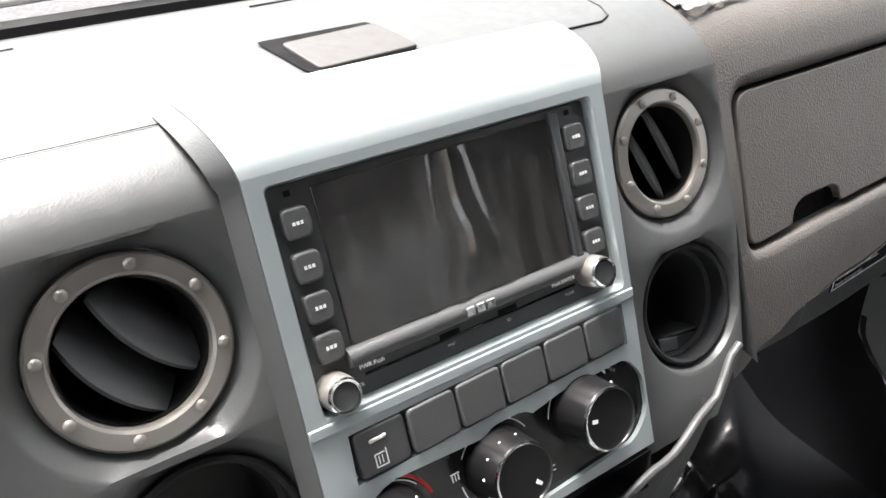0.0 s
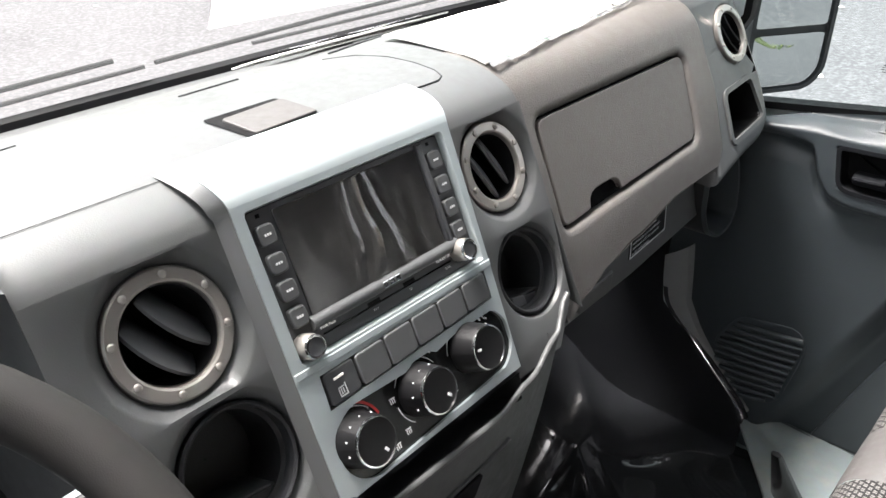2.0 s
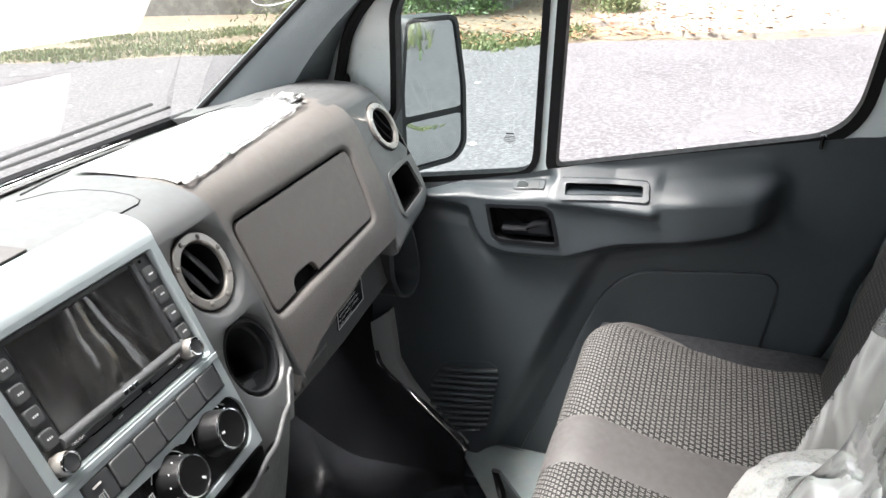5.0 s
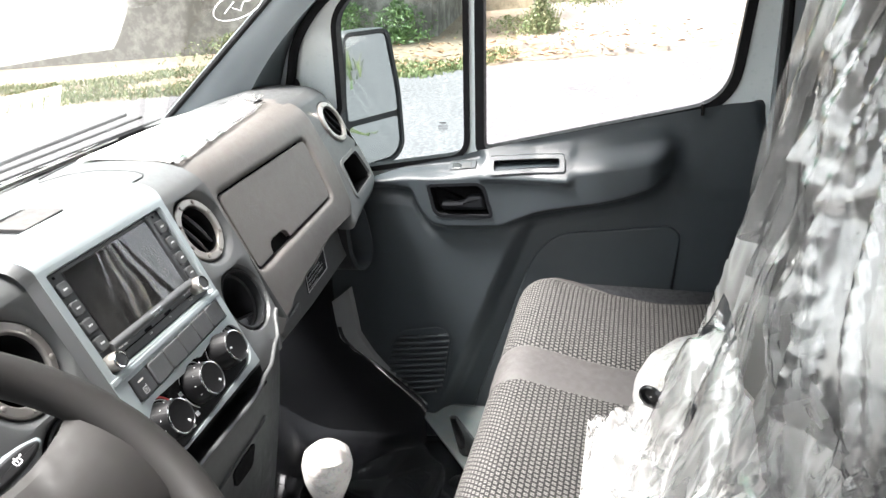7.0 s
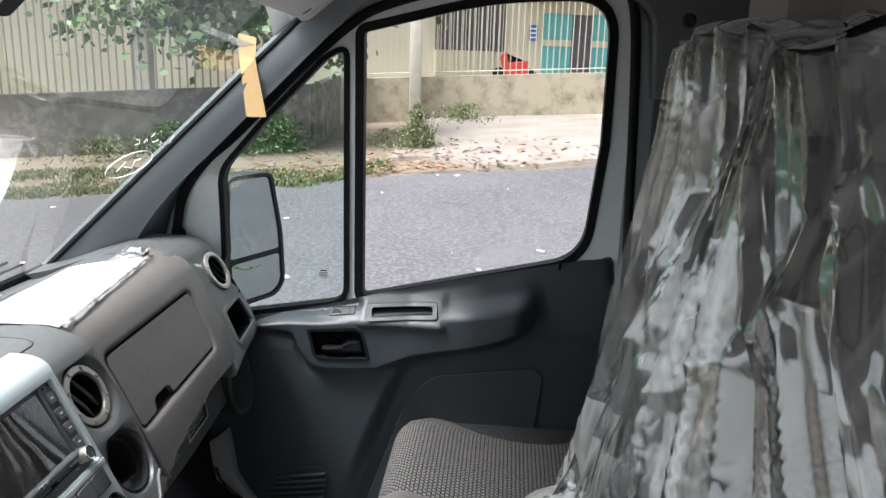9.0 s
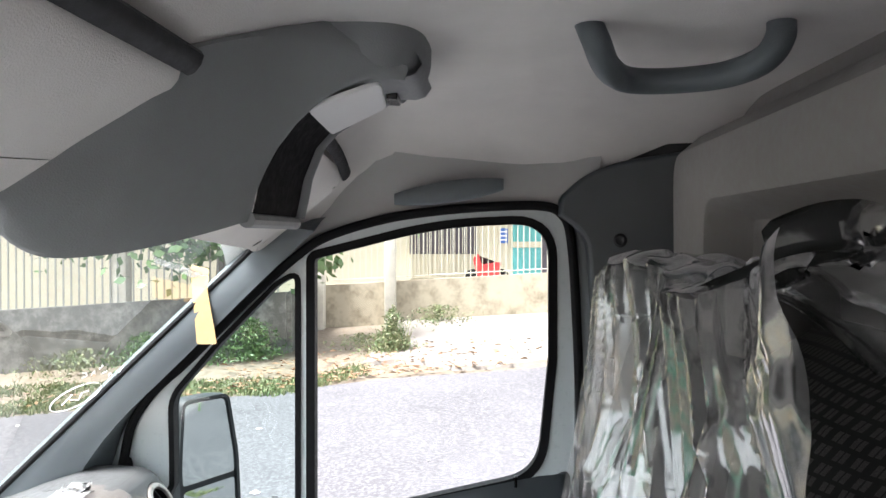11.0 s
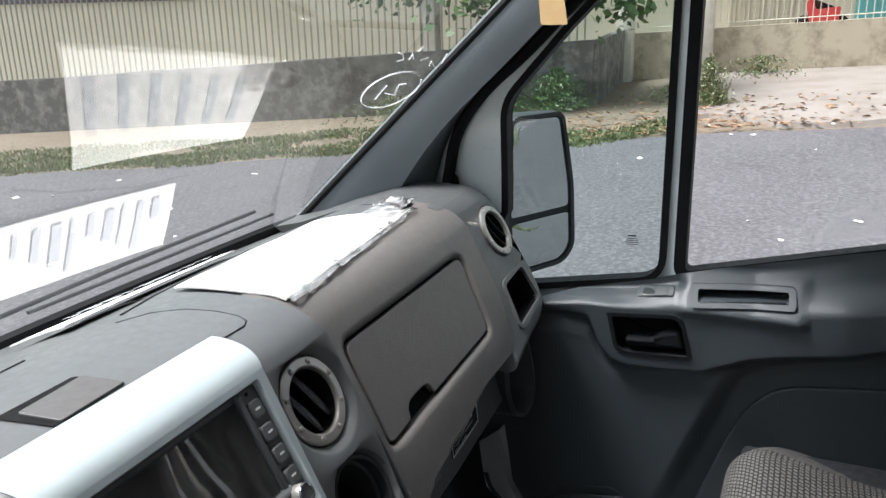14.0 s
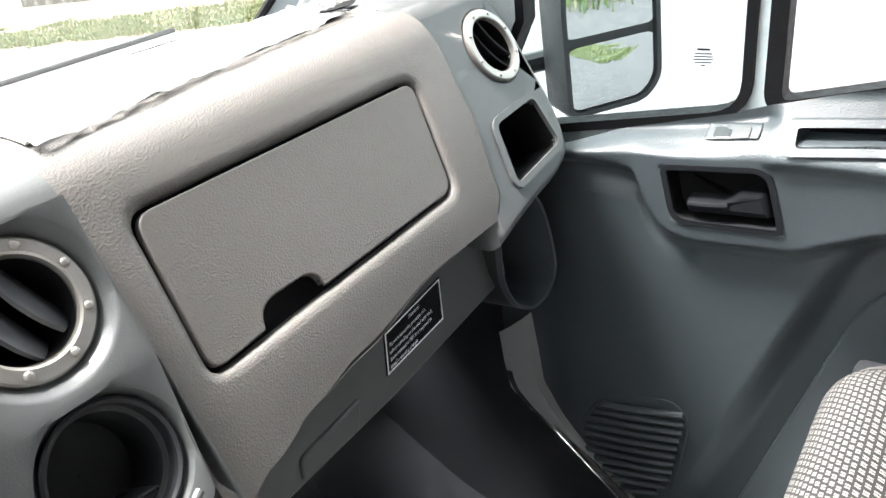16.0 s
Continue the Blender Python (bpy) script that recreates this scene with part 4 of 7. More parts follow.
# grey chamfers that run from the silver panel's edges down to the lower block on either side
for side, sg, dep in ((0, -1, 0.0118), (1, 1, 0.0158)):
    edge, foot = [], []
    for s_ in span(-0.127, 0.100, 16):
        edge.append(F(px(s_, side) + sg * 0.0004, s_, -0.0006))
        foot.append(F(px(s_, side) + sg * 0.008, s_, -dep))
    for t in span(0, 1, 12):
        p0, p1 = F(px(0.104, side), 0.104, 0.0), F((px(0.104, side) + (-0.026, 0.222)[side]) / 2, 0.126, 0.0)
        p = (1 - t) ** 2 * p0 + 2 * t * (1 - t) * p1 + t * t * Vector(((-0.026, 0.222)[side], 0.124, 1.1065))
        nrm = lerp(Vector((0, -CS, SN)), Vector((0, 0, 1)), t).normalized()
        edge.append(p + Vector((sg * 0.0004, 0, 0)) - nrm * 0.0006)
        foot.append(p + Vector((sg * 0.010, 0, 0)) - nrm * lerp(dep, 0.0045, t))
    part("chamfer", loft([edge, foot], closed=False), DASH, dash, "grey chamfer beside the silver panel")
# shelf line under the unit, lower face with openings
bm = mapv(slab([(px(-0.03, 0), -0.0285), (px(-0.03, 1), -0.0285), (px(-0.022, 1), -0.0225), (px(-0.022, 0), -0.0225)], -0.01, 0.0014, 0.001), F)
part("ledge", bm, SILVER, sil)
SWB = [(-0.0015, -0.0605), (0.1915, -0.0555), (0.1925, -0.0295), (0.0, -0.0330)]
LOW_T = [(px(-0.0285, 0), -0.0285), (px(-0.0285, 1), -0.0285), (px(-0.064, 1), -0.064), (px(-0.064, 0), -0.064)]
c2 = (0.095, -0.045)
angs = sorted(set([round(math.atan2(p[1] - c2[1], p[0] - c2[0]) % (2 * math.pi), 6) for p in LOW_T + SWB] + [round(2 * math.pi * i / 80, 6) for i in range(80)]))
bm = loft([[(u, v, -0.016) for u, v in [edge_at(LOW_T, c2, a) for a in angs]], [(u, v, 0.0) for u, v in [edge_at(LOW_T, c2, a) for a in angs]], [(u, v, 0.0) for u, v in [edge_at(SWB, c2, a) for a in angs]], [(u, v, -0.008) for u, v in [edge_at(SWB, c2, a) for a in angs]]], cap1=True)
part("switch_surround", mapv(bm, F), SILVER, sil)
# control plate opening: three lobes joined
PLATE = []
for (cx_, cs_), a0, a1 in (((0.0215, -0.0965), 95, 275), ((0.169, -0.0895), -70, 95), ((0.094, -0.0935), 55, 125)):
    for a in span(a0, a1, 14):
        PLATE.append((cx_ + 0.0305 * math.cos(radians(a)), cs_ + 0.0305 * math.sin(radians(a))))
LOW_B = [(px(-0.064, 0), -0.064), (px(-0.064, 1), -0.064), (px(-0.127, 1), -0.1265), (px(-0.127, 0), -0.1295)]
c3 = (0.094, -0.094)
angs = sorted(set([round(math.atan2(p[1] - c3[1], p[0] - c3[0]) % (2 * math.pi), 6) for p in LOW_B + PLATE] + [round(2 * math.pi * i / 90, 6) for i in range(90)]))
outp = [edge_at(LOW_B, c3, a) for a in angs]
inp = []
for a, q in zip(angs, outp):
    e = edge_at(PLATE, c3, a)
    far = math.hypot(q[0] - c3[0], q[1] - c3[1]) * 0.985
    l = math.hypot(e[0] - c3[0], e[1] - c3[1])
    if l > far:
        e = (c3[0] + (e[0] - c3[0]) * far / l, c3[1] + (e[1] - c3[1]) * far / l)
    inp.append(e)
bm = loft([[(u, v, -0.012) for u, v in outp], [(u, v, 0.0) for u, v in outp], [(u, v, 0.0) for u, v in inp], [(u, v, -0.004) for u, v in inp]])
part("control_surround", mapv(bm, F), SILVER, sil)
ctrl = part("control_plate", mapv(loft([[(u, v, -0.0035) for u, v in inp], [(c3[0] + (u - c3[0]) * 0.5, c3[1] + (v - c3[1]) * 0.5, -0.0033) for u, v in inp]], cap1=True), F), BLACK, dash, "gloss black climate control plate")

# head unit
unit = thing("head_unit", "black touch-screen car stereo with side keys and filmed screen", "car stereo")
UF = FD(-0.006)
body = part("fascia", mapv(slab(rounded([(-0.008, -0.019), (0.196, -0.019), (0.197, 0.097), (-0.007, 0.097)], 0.003, 3), -0.006, 0.0, 0.0015), UF), UNITP, unit)
part("screen", mapv(slab(rounded([(0.0165, 0.0075), (0.1665, 0.0075), (0.1665, 0.0925), (0.0165, 0.0925)], 0.001, 2), -0.001, 0.0012, 0.0006), UF), SCREEN, unit, "dark screen under crumpled film")
def sleeve_pt(u, v):
    """A loose protective film: a bunch of upright wrinkles in the middle that spreads towards the foot."""
    c_ = (u - 0.50) / (0.11 + 0.16 * (1 - v))
    k = math.exp(-c_ * c_)
    w = c_ * 1.5 + 0.4 * noise.noise((u * 3, v * 2.5, 4.0))
    return UF(lerp(0.0175, 0.1655, u), lerp(0.0085, 0.0915, v), 0.0016 + k * (0.0022 * abs(w - math.floor(w) - 0.5) * 2 + 0.0008 * crumple(u * 6, v * 5, 4.0)))


facing(part("screen_sleeve", sheet(span(0, 1, 90), span(0, 1, 50), sleeve_pt), CLEAR, unit, "clear crumpled film over the screen", angle=80), (0.0, -0.6, 1.4))
part("screen_side", mapv(slab([(0.1675, 0.006), (0.1740, 0.006), (0.1740, 0.095), (0.1675, 0.095)], -0.001, 0.004, 0.002), UF), UNITP, unit)
bm = mapv(loft([[(x, 0.0035 + 0.0055 * math.cos(a), 0.0005 + 0.0065 * math.sin(a)) for a in span(0, math.pi, 9)] for x in span(0.012, 0.176, 3)], closed=False, cap0=True, cap1=True), UF)
part("lower_bar", bm, BLANKP, unit, "rounded grey lower bar")
part("slot_line", mapv(slab([(0.02, -0.0090), (0.165, -0.0090), (0.165, -0.0075), (0.02, -0.0075)], 0, 0.0006, 0.0003, 1), UF), BLACK, unit, smooth=False)
for x in (0.067, 0.107):
    part("card_slot", mapv(slab([(x, -0.0075), (x + 0.013, -0.0075), (x + 0.013, -0.0045), (x, -0.0045)], 0, 0.0009, 0.0003, 1), UF), VOID, unit, smooth=False)
for x in (0.0045, 0.1835):
    for s in (0.0775, 0.0555, 0.0345, 0.0135):
        bm = mapv(slab(rounded([(x - 0.0075, s - 0.0078), (x + 0.0065, s - 0.0078), (x + 0.0075, s), (x + 0.0065, s + 0.0078), (x - 0.0075, s + 0.0078)], [0.0035, 0.0035, 0.002, 0.0035, 0.0035], 4), 0, 0.0048, 0.0014), UF)
        key = part("key", bm, BLANKP, unit, "grey rubbery key")
        bm = bmesh.new()
        for k in range(3):
            box(x - 0.003 + k * 0.0021, x - 0.0015 + k * 0.0021, s - 0.0009, s + 0.0009, 0.0047, 0.0050, bm=bm)
        part("mark", mapv(bm, UF), WHITE, key, smooth=False)
    bm = mapv(slab([(x - 0.002, 0.0905), (x + 0.0015, 0.0905), (x + 0.0015, 0.0935), (x - 0.002, 0.0935)], 0, 0.0005, 0.0002, 1), UF)
    part("reset_hole", bm, VOID, unit, smooth=False)
for x, s in ((0.001, -0.009), (0.176, -0.003)):
    put = lambda bm, x=x, s=s: mapv(bm, lambda a, b, h: UF(x + a, s + b, h))
    kn = part("knob", put(revolve([(0.0098, 0), (0.0098, 0.009), (0.0092, 0.0145), (0.0085, 0.0155)], 36, caps=False)), RINGM, unit, "grey knob with a chrome rim")
    part("rim", put(revolve([(0.0092, 0.0145), (0.0086, 0.0163), (0.0072, 0.0160), (0.0072, 0.0140)], 36, caps=False)), CHROME, kn, "chrome rim")
    part("cap", put(revolve([(0.0074, 0.0142), (0.0071, 0.0150), (0.0001, 0.0152)], 30, caps=False)), UNITP, kn, "grey cap")
for txt, x, s, z in (("PWR Push", 0.022, -0.0015, 0.0034), ("VOL", 0.0155, -0.0125, 0.003), ("Push ENTER", 0.151, -0.0012, 0.0034), ("TUNE", 0.159, -0.0122, 0.0028), ("MAP", 0.073, -0.0120, 0.0026), ("SD", 0.113, -0.0120, 0.0026)):
    lettering("print", txt, z, WHITE, unit, lambda u, v, d, x=x, s=s: UF(x + u, s + v, 0.0072 + d if s > -0.005 else 0.0003 + d))
bm = bmesh.new()
for k in range(3):
    box(0.0835 + k * 0.0068, 0.0835 + k * 0.0068 + 0.0056, 0.0008, 0.0060, 0.0058, 0.0072, 0.0006, 1, bm=bm)
part("badge", mapv(bm, UF), CHROME, unit, "three raised silver badge blocks")

# six switches
SWX = [lerp(0.001, 0.190, k / 6) for k in range(7)]
for k in range(6):
    x0, x1 = SWX[k] + 0.0008, SWX[k + 1] - 0.0008
    b0, b1 = lerp(-0.0595, -0.0547, k / 5), lerp(-0.0337, -0.0302, k / 5)
    sw_ = thing("dash_switch" if k == 0 else "switch_blank", "dark switch with a tanker symbol and a bar lamp" if k == 0 else "plain dark grey switch blank in the row", "switch", group="switch row")
    cap = part("cap", mapv(slab(rounded([(x0, b0), (x1, b0 + 0.0008), (x1, b1 + 0.0006), (x0, b1)], 0.0036, 4), -0.008, 0.0022 if k else 0.0008, 0.0014), F), BLANKP if k else UNITP, sw_)
    if k == 0:
        part("bar_lamp", mapv(slab(rounded([(0.0095, -0.0415), (0.0195, -0.0412), (0.0195, -0.0392), (0.0095, -0.0395)], 0.0008, 2), 0, 0.0014, 0.0003, 1), F), LINER, cap, "pale bar lamp")
        bm = bmesh.new()
        for q in ((0.0105, 0.0112, -0.0555, -0.0485), (0.0172, 0.0179, -0.0555, -0.0465), (0.0105, 0.0179, -0.0557, -0.0550), (0.0105, 0.0165, -0.0487, -0.0480), (0.0125, 0.0131, -0.054, -0.0495), (0.0145, 0.0151, -0.054, -0.0495)):
            box(q[0], q[1], q[2], q[3], 0.0007, 0.0011, bm=bm)
        part("symbol", mapv(bm, F), WHITE, cap, "white tanker outline", smooth=False)


# three rotary dials
def dial(x, s, turn, scale):
    t = thing("climate_dial", "black rotary climate dial with a bright rim and white pointer", "dial", group="climate dials")
    put = lambda bm: mapv(bm, lambda a, b, h: F(x + a, s + b, h - 0.0034))
    bm = bmesh.new()
    loops = []
    n = 60
    for r, h, wob in ((0.0225, 0.0, 0), (0.0215, 0.006, 0.0002), (0.0200, 0.020, 0.0007), (0.0190, 0.0245, 0.0008)):
        loops.append([((r - wob * (1 if (i % 10) in (0, 1) else 0)) * math.cos(2 * math.pi * i / n), (r - wob * (1 if (i % 10) in (0, 1) else 0)) * math.sin(2 * math.pi * i / n), h) for i in range(n)])
    loft(loops, bm=bm)
    part("grip", put(bm), DIALP, t, "black grip")
    part("rim", put(revolve([(0.0192, 0.0240), (0.0190, 0.0256), (0.0178, 0.0258), (0.0176, 0.0245)], 48, caps=False)), CHROME if scale else RINGM, t, "bright worn rim")
    part("face", put(revolve([(0.0179, 0.0248), (0.0160, 0.0246), (0.0001, 0.0246)], 40, caps=False)), DIALP, t, "black face")
    ca, sa = math.cos(turn), math.sin(turn)
    bm = box(0.0095, 0.0135, -0.0011, 0.0011, 0.0244, 0.0252)
    for q in bm.verts:
        q.co.x, q.co.y = q.co.x * ca - q.co.y * sa, q.co.x * sa + q.co.y * ca
    part("pointer", put(bm), WHITE, t, "white pointer")
    for k in range(5):
        a = turn + math.pi + (k - 2) * 0.55
        bm = revolve([(0.0008, 0), (0.0008, 0.0006), (0.0002, 0.0008)], 8)
        for q in bm.verts:
            q.co += Vector((0.0208 * math.cos(a), 0.0208 * math.sin(a), 0.0155))
        part("dot", put(bm), WHITE, t)
    return t


DIALS = [(0.012, -0.092), (0.0835, -0.0885), (0.149, -0.083)]
for (x, s), tn in zip(DIALS, (-1.0, -0.75, 2.9)):
    dial(x, s, tn, 1)


def arc_print(c, r, a0, a1, w, mat, name="scale"):
    pts = []
    bm = bmesh.new()
    loops = []
    for a in span(a0, a1, 20):
        ca, sa = math.cos(radians(a)), math.sin(radians(a))
        loops.append([(c[0] + (r - w / 2) * ca, c[1] + (r - w / 2) * sa, -0.0028), (c[0] + (r + w / 2) * ca, c[1] + (r + w / 2) * sa, -0.0028)])
    loft(loops, closed=False, bm=bm)
    return part(name, mapv(bm, F), mat, ctrl, smooth=False)


arc_print(DIALS[0], 0.0275, 110, 200, 0.0016, BLUEP)
arc_print(DIALS[0], 0.0275, 15, 75, 0.0022, REDP)
arc_print(DIALS[0], 0.0250, 40, 90, 0.0007, WHITE)
arc_print(DIALS[1], 0.0262, 105, 150, 0.0007, WHITE)
arc_print(DIALS[1], 0.0262, 30, 75, 0.0007, WHITE)
arc_print(DIALS[1], 0.0262, 185, 235, 0.0007, WHITE)
arc_print(DIALS[2], 0.0262, 110, 170, 0.0007, WHITE)
for a in (95, 75, 55, 40):
    arc_print(DIALS[2], 0.0272, a - 7, a + 5, 0.0016, WHITE)
lettering("print", "A C", 0.0052, WHITE, ctrl, lambda u, v, d: F(0.117 + u, -0.1085 + v, -0.0030 + d))
lettering("print", "MAX", 0.0032, WHITE, ctrl, lambda u, v, d: F(0.177 + u * 0.8 + v * 0.3, -0.068 + v - u * 0.6, -0.0030 + d))
# small air-flow symbols as strokes
for (x, s) in ((0.0835, -0.0585), (0.108, -0.0645), (0.0545, -0.0835), (0.0595, -0.113), (0.045, -0.1185), (0.149, -0.054), (0.0085, -0.0625)):
    bm = bmesh.new()
    for q in ((-0.003, 0.003, 0.0018, 0.0026), (-0.0024, -0.0016, -0.0022, 0.0014), (-0.0003, 0.0004, -0.0022, 0.0014), (0.0016, 0.0024, -0.0022, 0.0014)):
        box(x + q[0], x + q[1], s + q[2], s + q[3], -0.0031, -0.0027, bm=bm)
    part("symbol", mapv(bm, F), WHITE, ctrl, smooth=False)

# open cubby, lip and lower console
low = part("lower_console", bmesh.new(), DASH, dash, "grey lower console with a drawer")
bm = bmesh.new()
cub = [(-0.010, -0.149), (0.186, -0.153), (0.194, -0.130), (-0.019, -0.133)]
loft([[(u, v, 0.0) for u, v in cub], [(u, v, -0.09) for u, v in inset(cub, 0.004)]], cap1=True, bm=bm)
part("cubby", mapv(bm, F), DARKP, low, "dark open cubby")


def lip_s(x):
    """The lip under the cubby: level, then curving up to the block beside the silver panel."""
    return knots(x, [(-0.02, -0.152), (0.15, -0.153), (0.20, -0.1435), (0.26, -0.127), (0.2985, -0.098)])


def low_pt(x, t):
    a = F(x, lip_s(x) - 0.002, -0.004 * ease((x - 0.19) / 0.06))
    b = Vector((lerp(0.09, x, 0.75) - 0.03, 0.0, 0.36))
    return Vector((lerp(a.x, b.x, t), lerp(a.y, b.y, ease(t)) - 0.0 * t, lerp(a.z, b.z, t)))


bm = sheet(span(-0.16, 0.262, 22), span(0, 1, 14), low_pt)
for x in (-0.16, 0.262):
    lo_ = [bm.verts.new(low_pt(x, t)) for t in span(0, 1, 14)]
    bm.faces.new(lo_ + [bm.verts.new((lo_[-1].co.x, 0.35, 0.36)), bm.verts.new((x, 0.35, 0.86))])
part("front", bm, DASH, low)
part("lip", tube([F(x, lip_s(x), 0.001 - 0.008 * ease((x - 0.2) / 0.09)) for x in span(-0.012, 0.2985, 30)], 0.0030, 10), DASH, low, "grey rounded lip")
dr = [(0.035, 0.10), (0.180, 0.08), (0.175, 0.62), (0.02, 0.62)]
bm = mapv(slab(rounded(dr, 0.012, 3), -0.004, 0.004, 0.002), lambda u, v, d: low_pt(u, v) + Vector((0, -d, 0)))
drw = part("drawer", bm, DASH, low, "flat grey drawer front")
# raised near-black patch painted for a shaded notch
bm = mapv(slab(rounded([(0.075, 0.098), (0.135, 0.092), (0.128, 0.150), (0.082, 0.150)], 0.012, 4), 0, 0.0048, 0.0006, 1), lambda u, v, d: low_pt(u, v) + Vector((0, -d, 0)))
part("finger_notch", bm, VOID, drw, "near-black patch for the shade in the finger notch")
sock = thing("power_socket", "round black power socket cap below the silver panel", "socket")
put = lambda bm: mapv(bm, lambda a, b, h: F(-0.018 + a, -0.1425 + b, h - 0.006))
part("collar", put(revolve([(0.0165, -0.01), (0.0165, 0.010), (0.0150, 0.013), (0.0125, 0.013)], 28, caps=False)), DIALP, sock)
part("cap", put(revolve([(0.0130, 0.0125), (0.0128, 0.024), (0.0110, 0.027), (0.0085, 0.0265), (0.0001, 0.0255)], 28, caps=False)), DIALP, sock, "black cap")

# unseen near-black box, added to keep the openings dark
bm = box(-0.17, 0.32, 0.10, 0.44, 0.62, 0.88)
part("hole_backing", bm, VOID, dash, "added near-black box that keeps the face openings dark")

# ---- glove box section ----
GD = -0.0445
GS = 0.0236


def FG(off):
    return lambda x, s, d: F(x, s + GS, d + off)


BR0, BR1 = 0.322, 0.745


def gsec(x, t):
    """Grained section: t < 0 rolls over the top edge, 0..1 down the face, above 1 rolls under."""
    bz = knots(x, [(0.32, -0.165), (0.37, -0.150), (0.42, -0.137), (0.48, -0.131), (0.60, -0.115), (0.75, -0.112)])
    top_s = 0.066
    if t < 0:
        u = 1 + t
        p0, p2 = Vector((x, 0.178, 1.098)), F(x, top_s + GS, GD + 0.006)
        p1 = Vector((x, 0.1105, 1.1015))
        return (1 - u) ** 2 * p0 + 2 * u * (1 - u) * p1 + u * u * p2
    if t <= 1:
        s = lerp(top_s, bz, t)
        return F(x, s + GS, GD + 0.006 + 0.004 * math.sin(math.pi * t))
    u = t - 1
    p = F(x, bz + GS, GD + 0.006)
    return p + Vector((0, 0.05 * u + 0.0, -0.012 * math.sin(u * math.pi / 2)))


GB = rounded([(0.363, -0.0755), (0.671, -0.0645), (0.693, 0.0445), (0.371, 0.0445)], [0.012, 0.016, 0.016, 0.016], 6)


def edge_right(s):
    """The slanting outer edge of the grained section."""
    return knots(s, [(-0.14, 0.690), (-0.112, 0.712), (-0.09, 0.729), (0.0, 0.745), (0.066, 0.752)])


def low_edge(x):
    return knots(x, [(0.32, -0.165), (0.37, -0.150), (0.42, -0.137), (0.48, -0.128), (0.60, -0.114), (0.75, -0.114)])


def swell(x, s):
    """The section's own gentle bulge out of its plane."""
    b = low_edge(x)
    return 0.006 + 0.004 * math.sin(math.pi * max(0.0, min(1.0, (0.066 - s) / (0.066 - b))))


# roll over the top edge and roll under the lower edge
gl = part("glove_surround", sheet(span(BR0, 0.752, 44), span(-1, 0, 12), gsec), GLOVE, dash, "grained grey-brown glove box surround")
part("lower_roll", sheet(span(BR0, 0.712, 40), span(1, 2, 8), gsec), GLOVE, gl)
# the face with the lid's opening: soft shoulder, then a step down into the gap
FACE = [(x, 0.066) for x in span(0.752, BR0, 30)] + [(BR0, s_) for s_ in span(0.03, -0.14, 8)] + [(x, low_edge(x)) for x in span(BR0, 0.708, 30)] + [(edge_right(s_), s_) for s_ in span(-0.105, 0.05, 16)]
gc = (0.525, -0.012)
angs = sorted(set([round(2 * math.pi * i / 150, 6) for i in range(150)] + [round(math.atan2(p[1] - gc[1], p[0] - gc[0]) % (2 * math.pi), 6) for p in FACE + GB]))
fo = [edge_at(FACE, gc, a) for a in angs]
rings = []
for k, dd in ((None, 0.0), (0.012, 0.0), (0.0085, -0.0004), (0.0055, -0.0018), (0.0032, -0.0038), (0.0018, -0.0075), (0.0016, -0.016)):
    hole_ = grow(GB, k) if k is not None else None
    row = []
    for a, o in zip(angs, fo):
        u, v = edge_at(hole_, gc, a) if hole_ else o
        if hole_ and math.hypot(u - gc[0], v - gc[1]) > math.hypot(o[0] - gc[0], o[1] - gc[1]) - 0.001:
            u, v = gc[0] + (o[0] - gc[0]) * 0.995, gc[1] + (o[1] - gc[1]) * 0.995
        row.append((u, v, swell(u, v) + dd))
    rings.append(row)
mid = [(lerp(o[0], q[0], 0.5), lerp(o[1], q[1], 0.5), 0.0) for o, q in zip(rings[0], rings[1])]
rings.insert(1, [(u, v, swell(u, v)) for u, v, _ in mid])
part("lid_rim", mapv(loft(rings), FG(GD)), GLOVE, gl, "soft shoulder round the lid", angle=50)
part("lid_gap", mapv(loft([[(u, v, -0.006) for u, v in grow(GB, 0.004)], [(u, v, -0.006) for u, v in inset(GB, 0.02)]], cap1=True), FG(GD)), VOID, gl, "dark gap round the lid")
bm = bmesh.new()
rows = [[], [], [], [], []]
for i, (o, dd) in enumerate(((0.0, 0.0), (0.0035, -0.0008), (0.0065, -0.003), (0.0080, -0.007), (0.0085, -0.016))):
    for t in span(-1, 0, 14)[:-1]:
        rows[i].append(tuple(gsec(0.752, t) + Vector((o, -dd * ease(1 + t) * 0.7, dd))))
    for s_ in span(0.066, -0.112, 24):
        rows[i].append(tuple(FG(GD)(edge_right(s_) + o, s_, swell(edge_right(s_), s_) + dd)))
part("edge_roll", loft(rows, closed=False), GLOVE, gl, angle=70)
NOTCH = [(0.4165, -0.0705), (0.421, -0.058), (0.433, -0.0525), (0.472, -0.0525), (0.481, -0.057), (0.483, -0.0685)]
LID = rounded([(0.3645, -0.0738), *NOTCH, (0.6695, -0.0630), (0.6915, 0.0430), (0.3725, 0.0430)], [0.012, 0.002, 0.008, 0.008, 0.006, 0.005, 0.002, 0.015, 0.015, 0.015], 6)
lid = part("glove_lid", mapv(slab(LID, -0.003, 0.0045, 0.0014), lambda u, v, d: FG(GD)(u, v, d + 0.002 * math.sin(math.pi * (0.066 - v) / 0.18))), GLOVE, dash, "grained grey-brown glove box lid with a finger notch")
# notch walls coloured near-black for the shade in them
part("latch_recess", mapv(loft([[(u, v, 0.0035) for u, v in NOTCH], [(u, v, -0.0055) for u, v in NOTCH]], closed=False), FG(GD)), VOID, lid, "latch recess with its shade in a near-black colour")
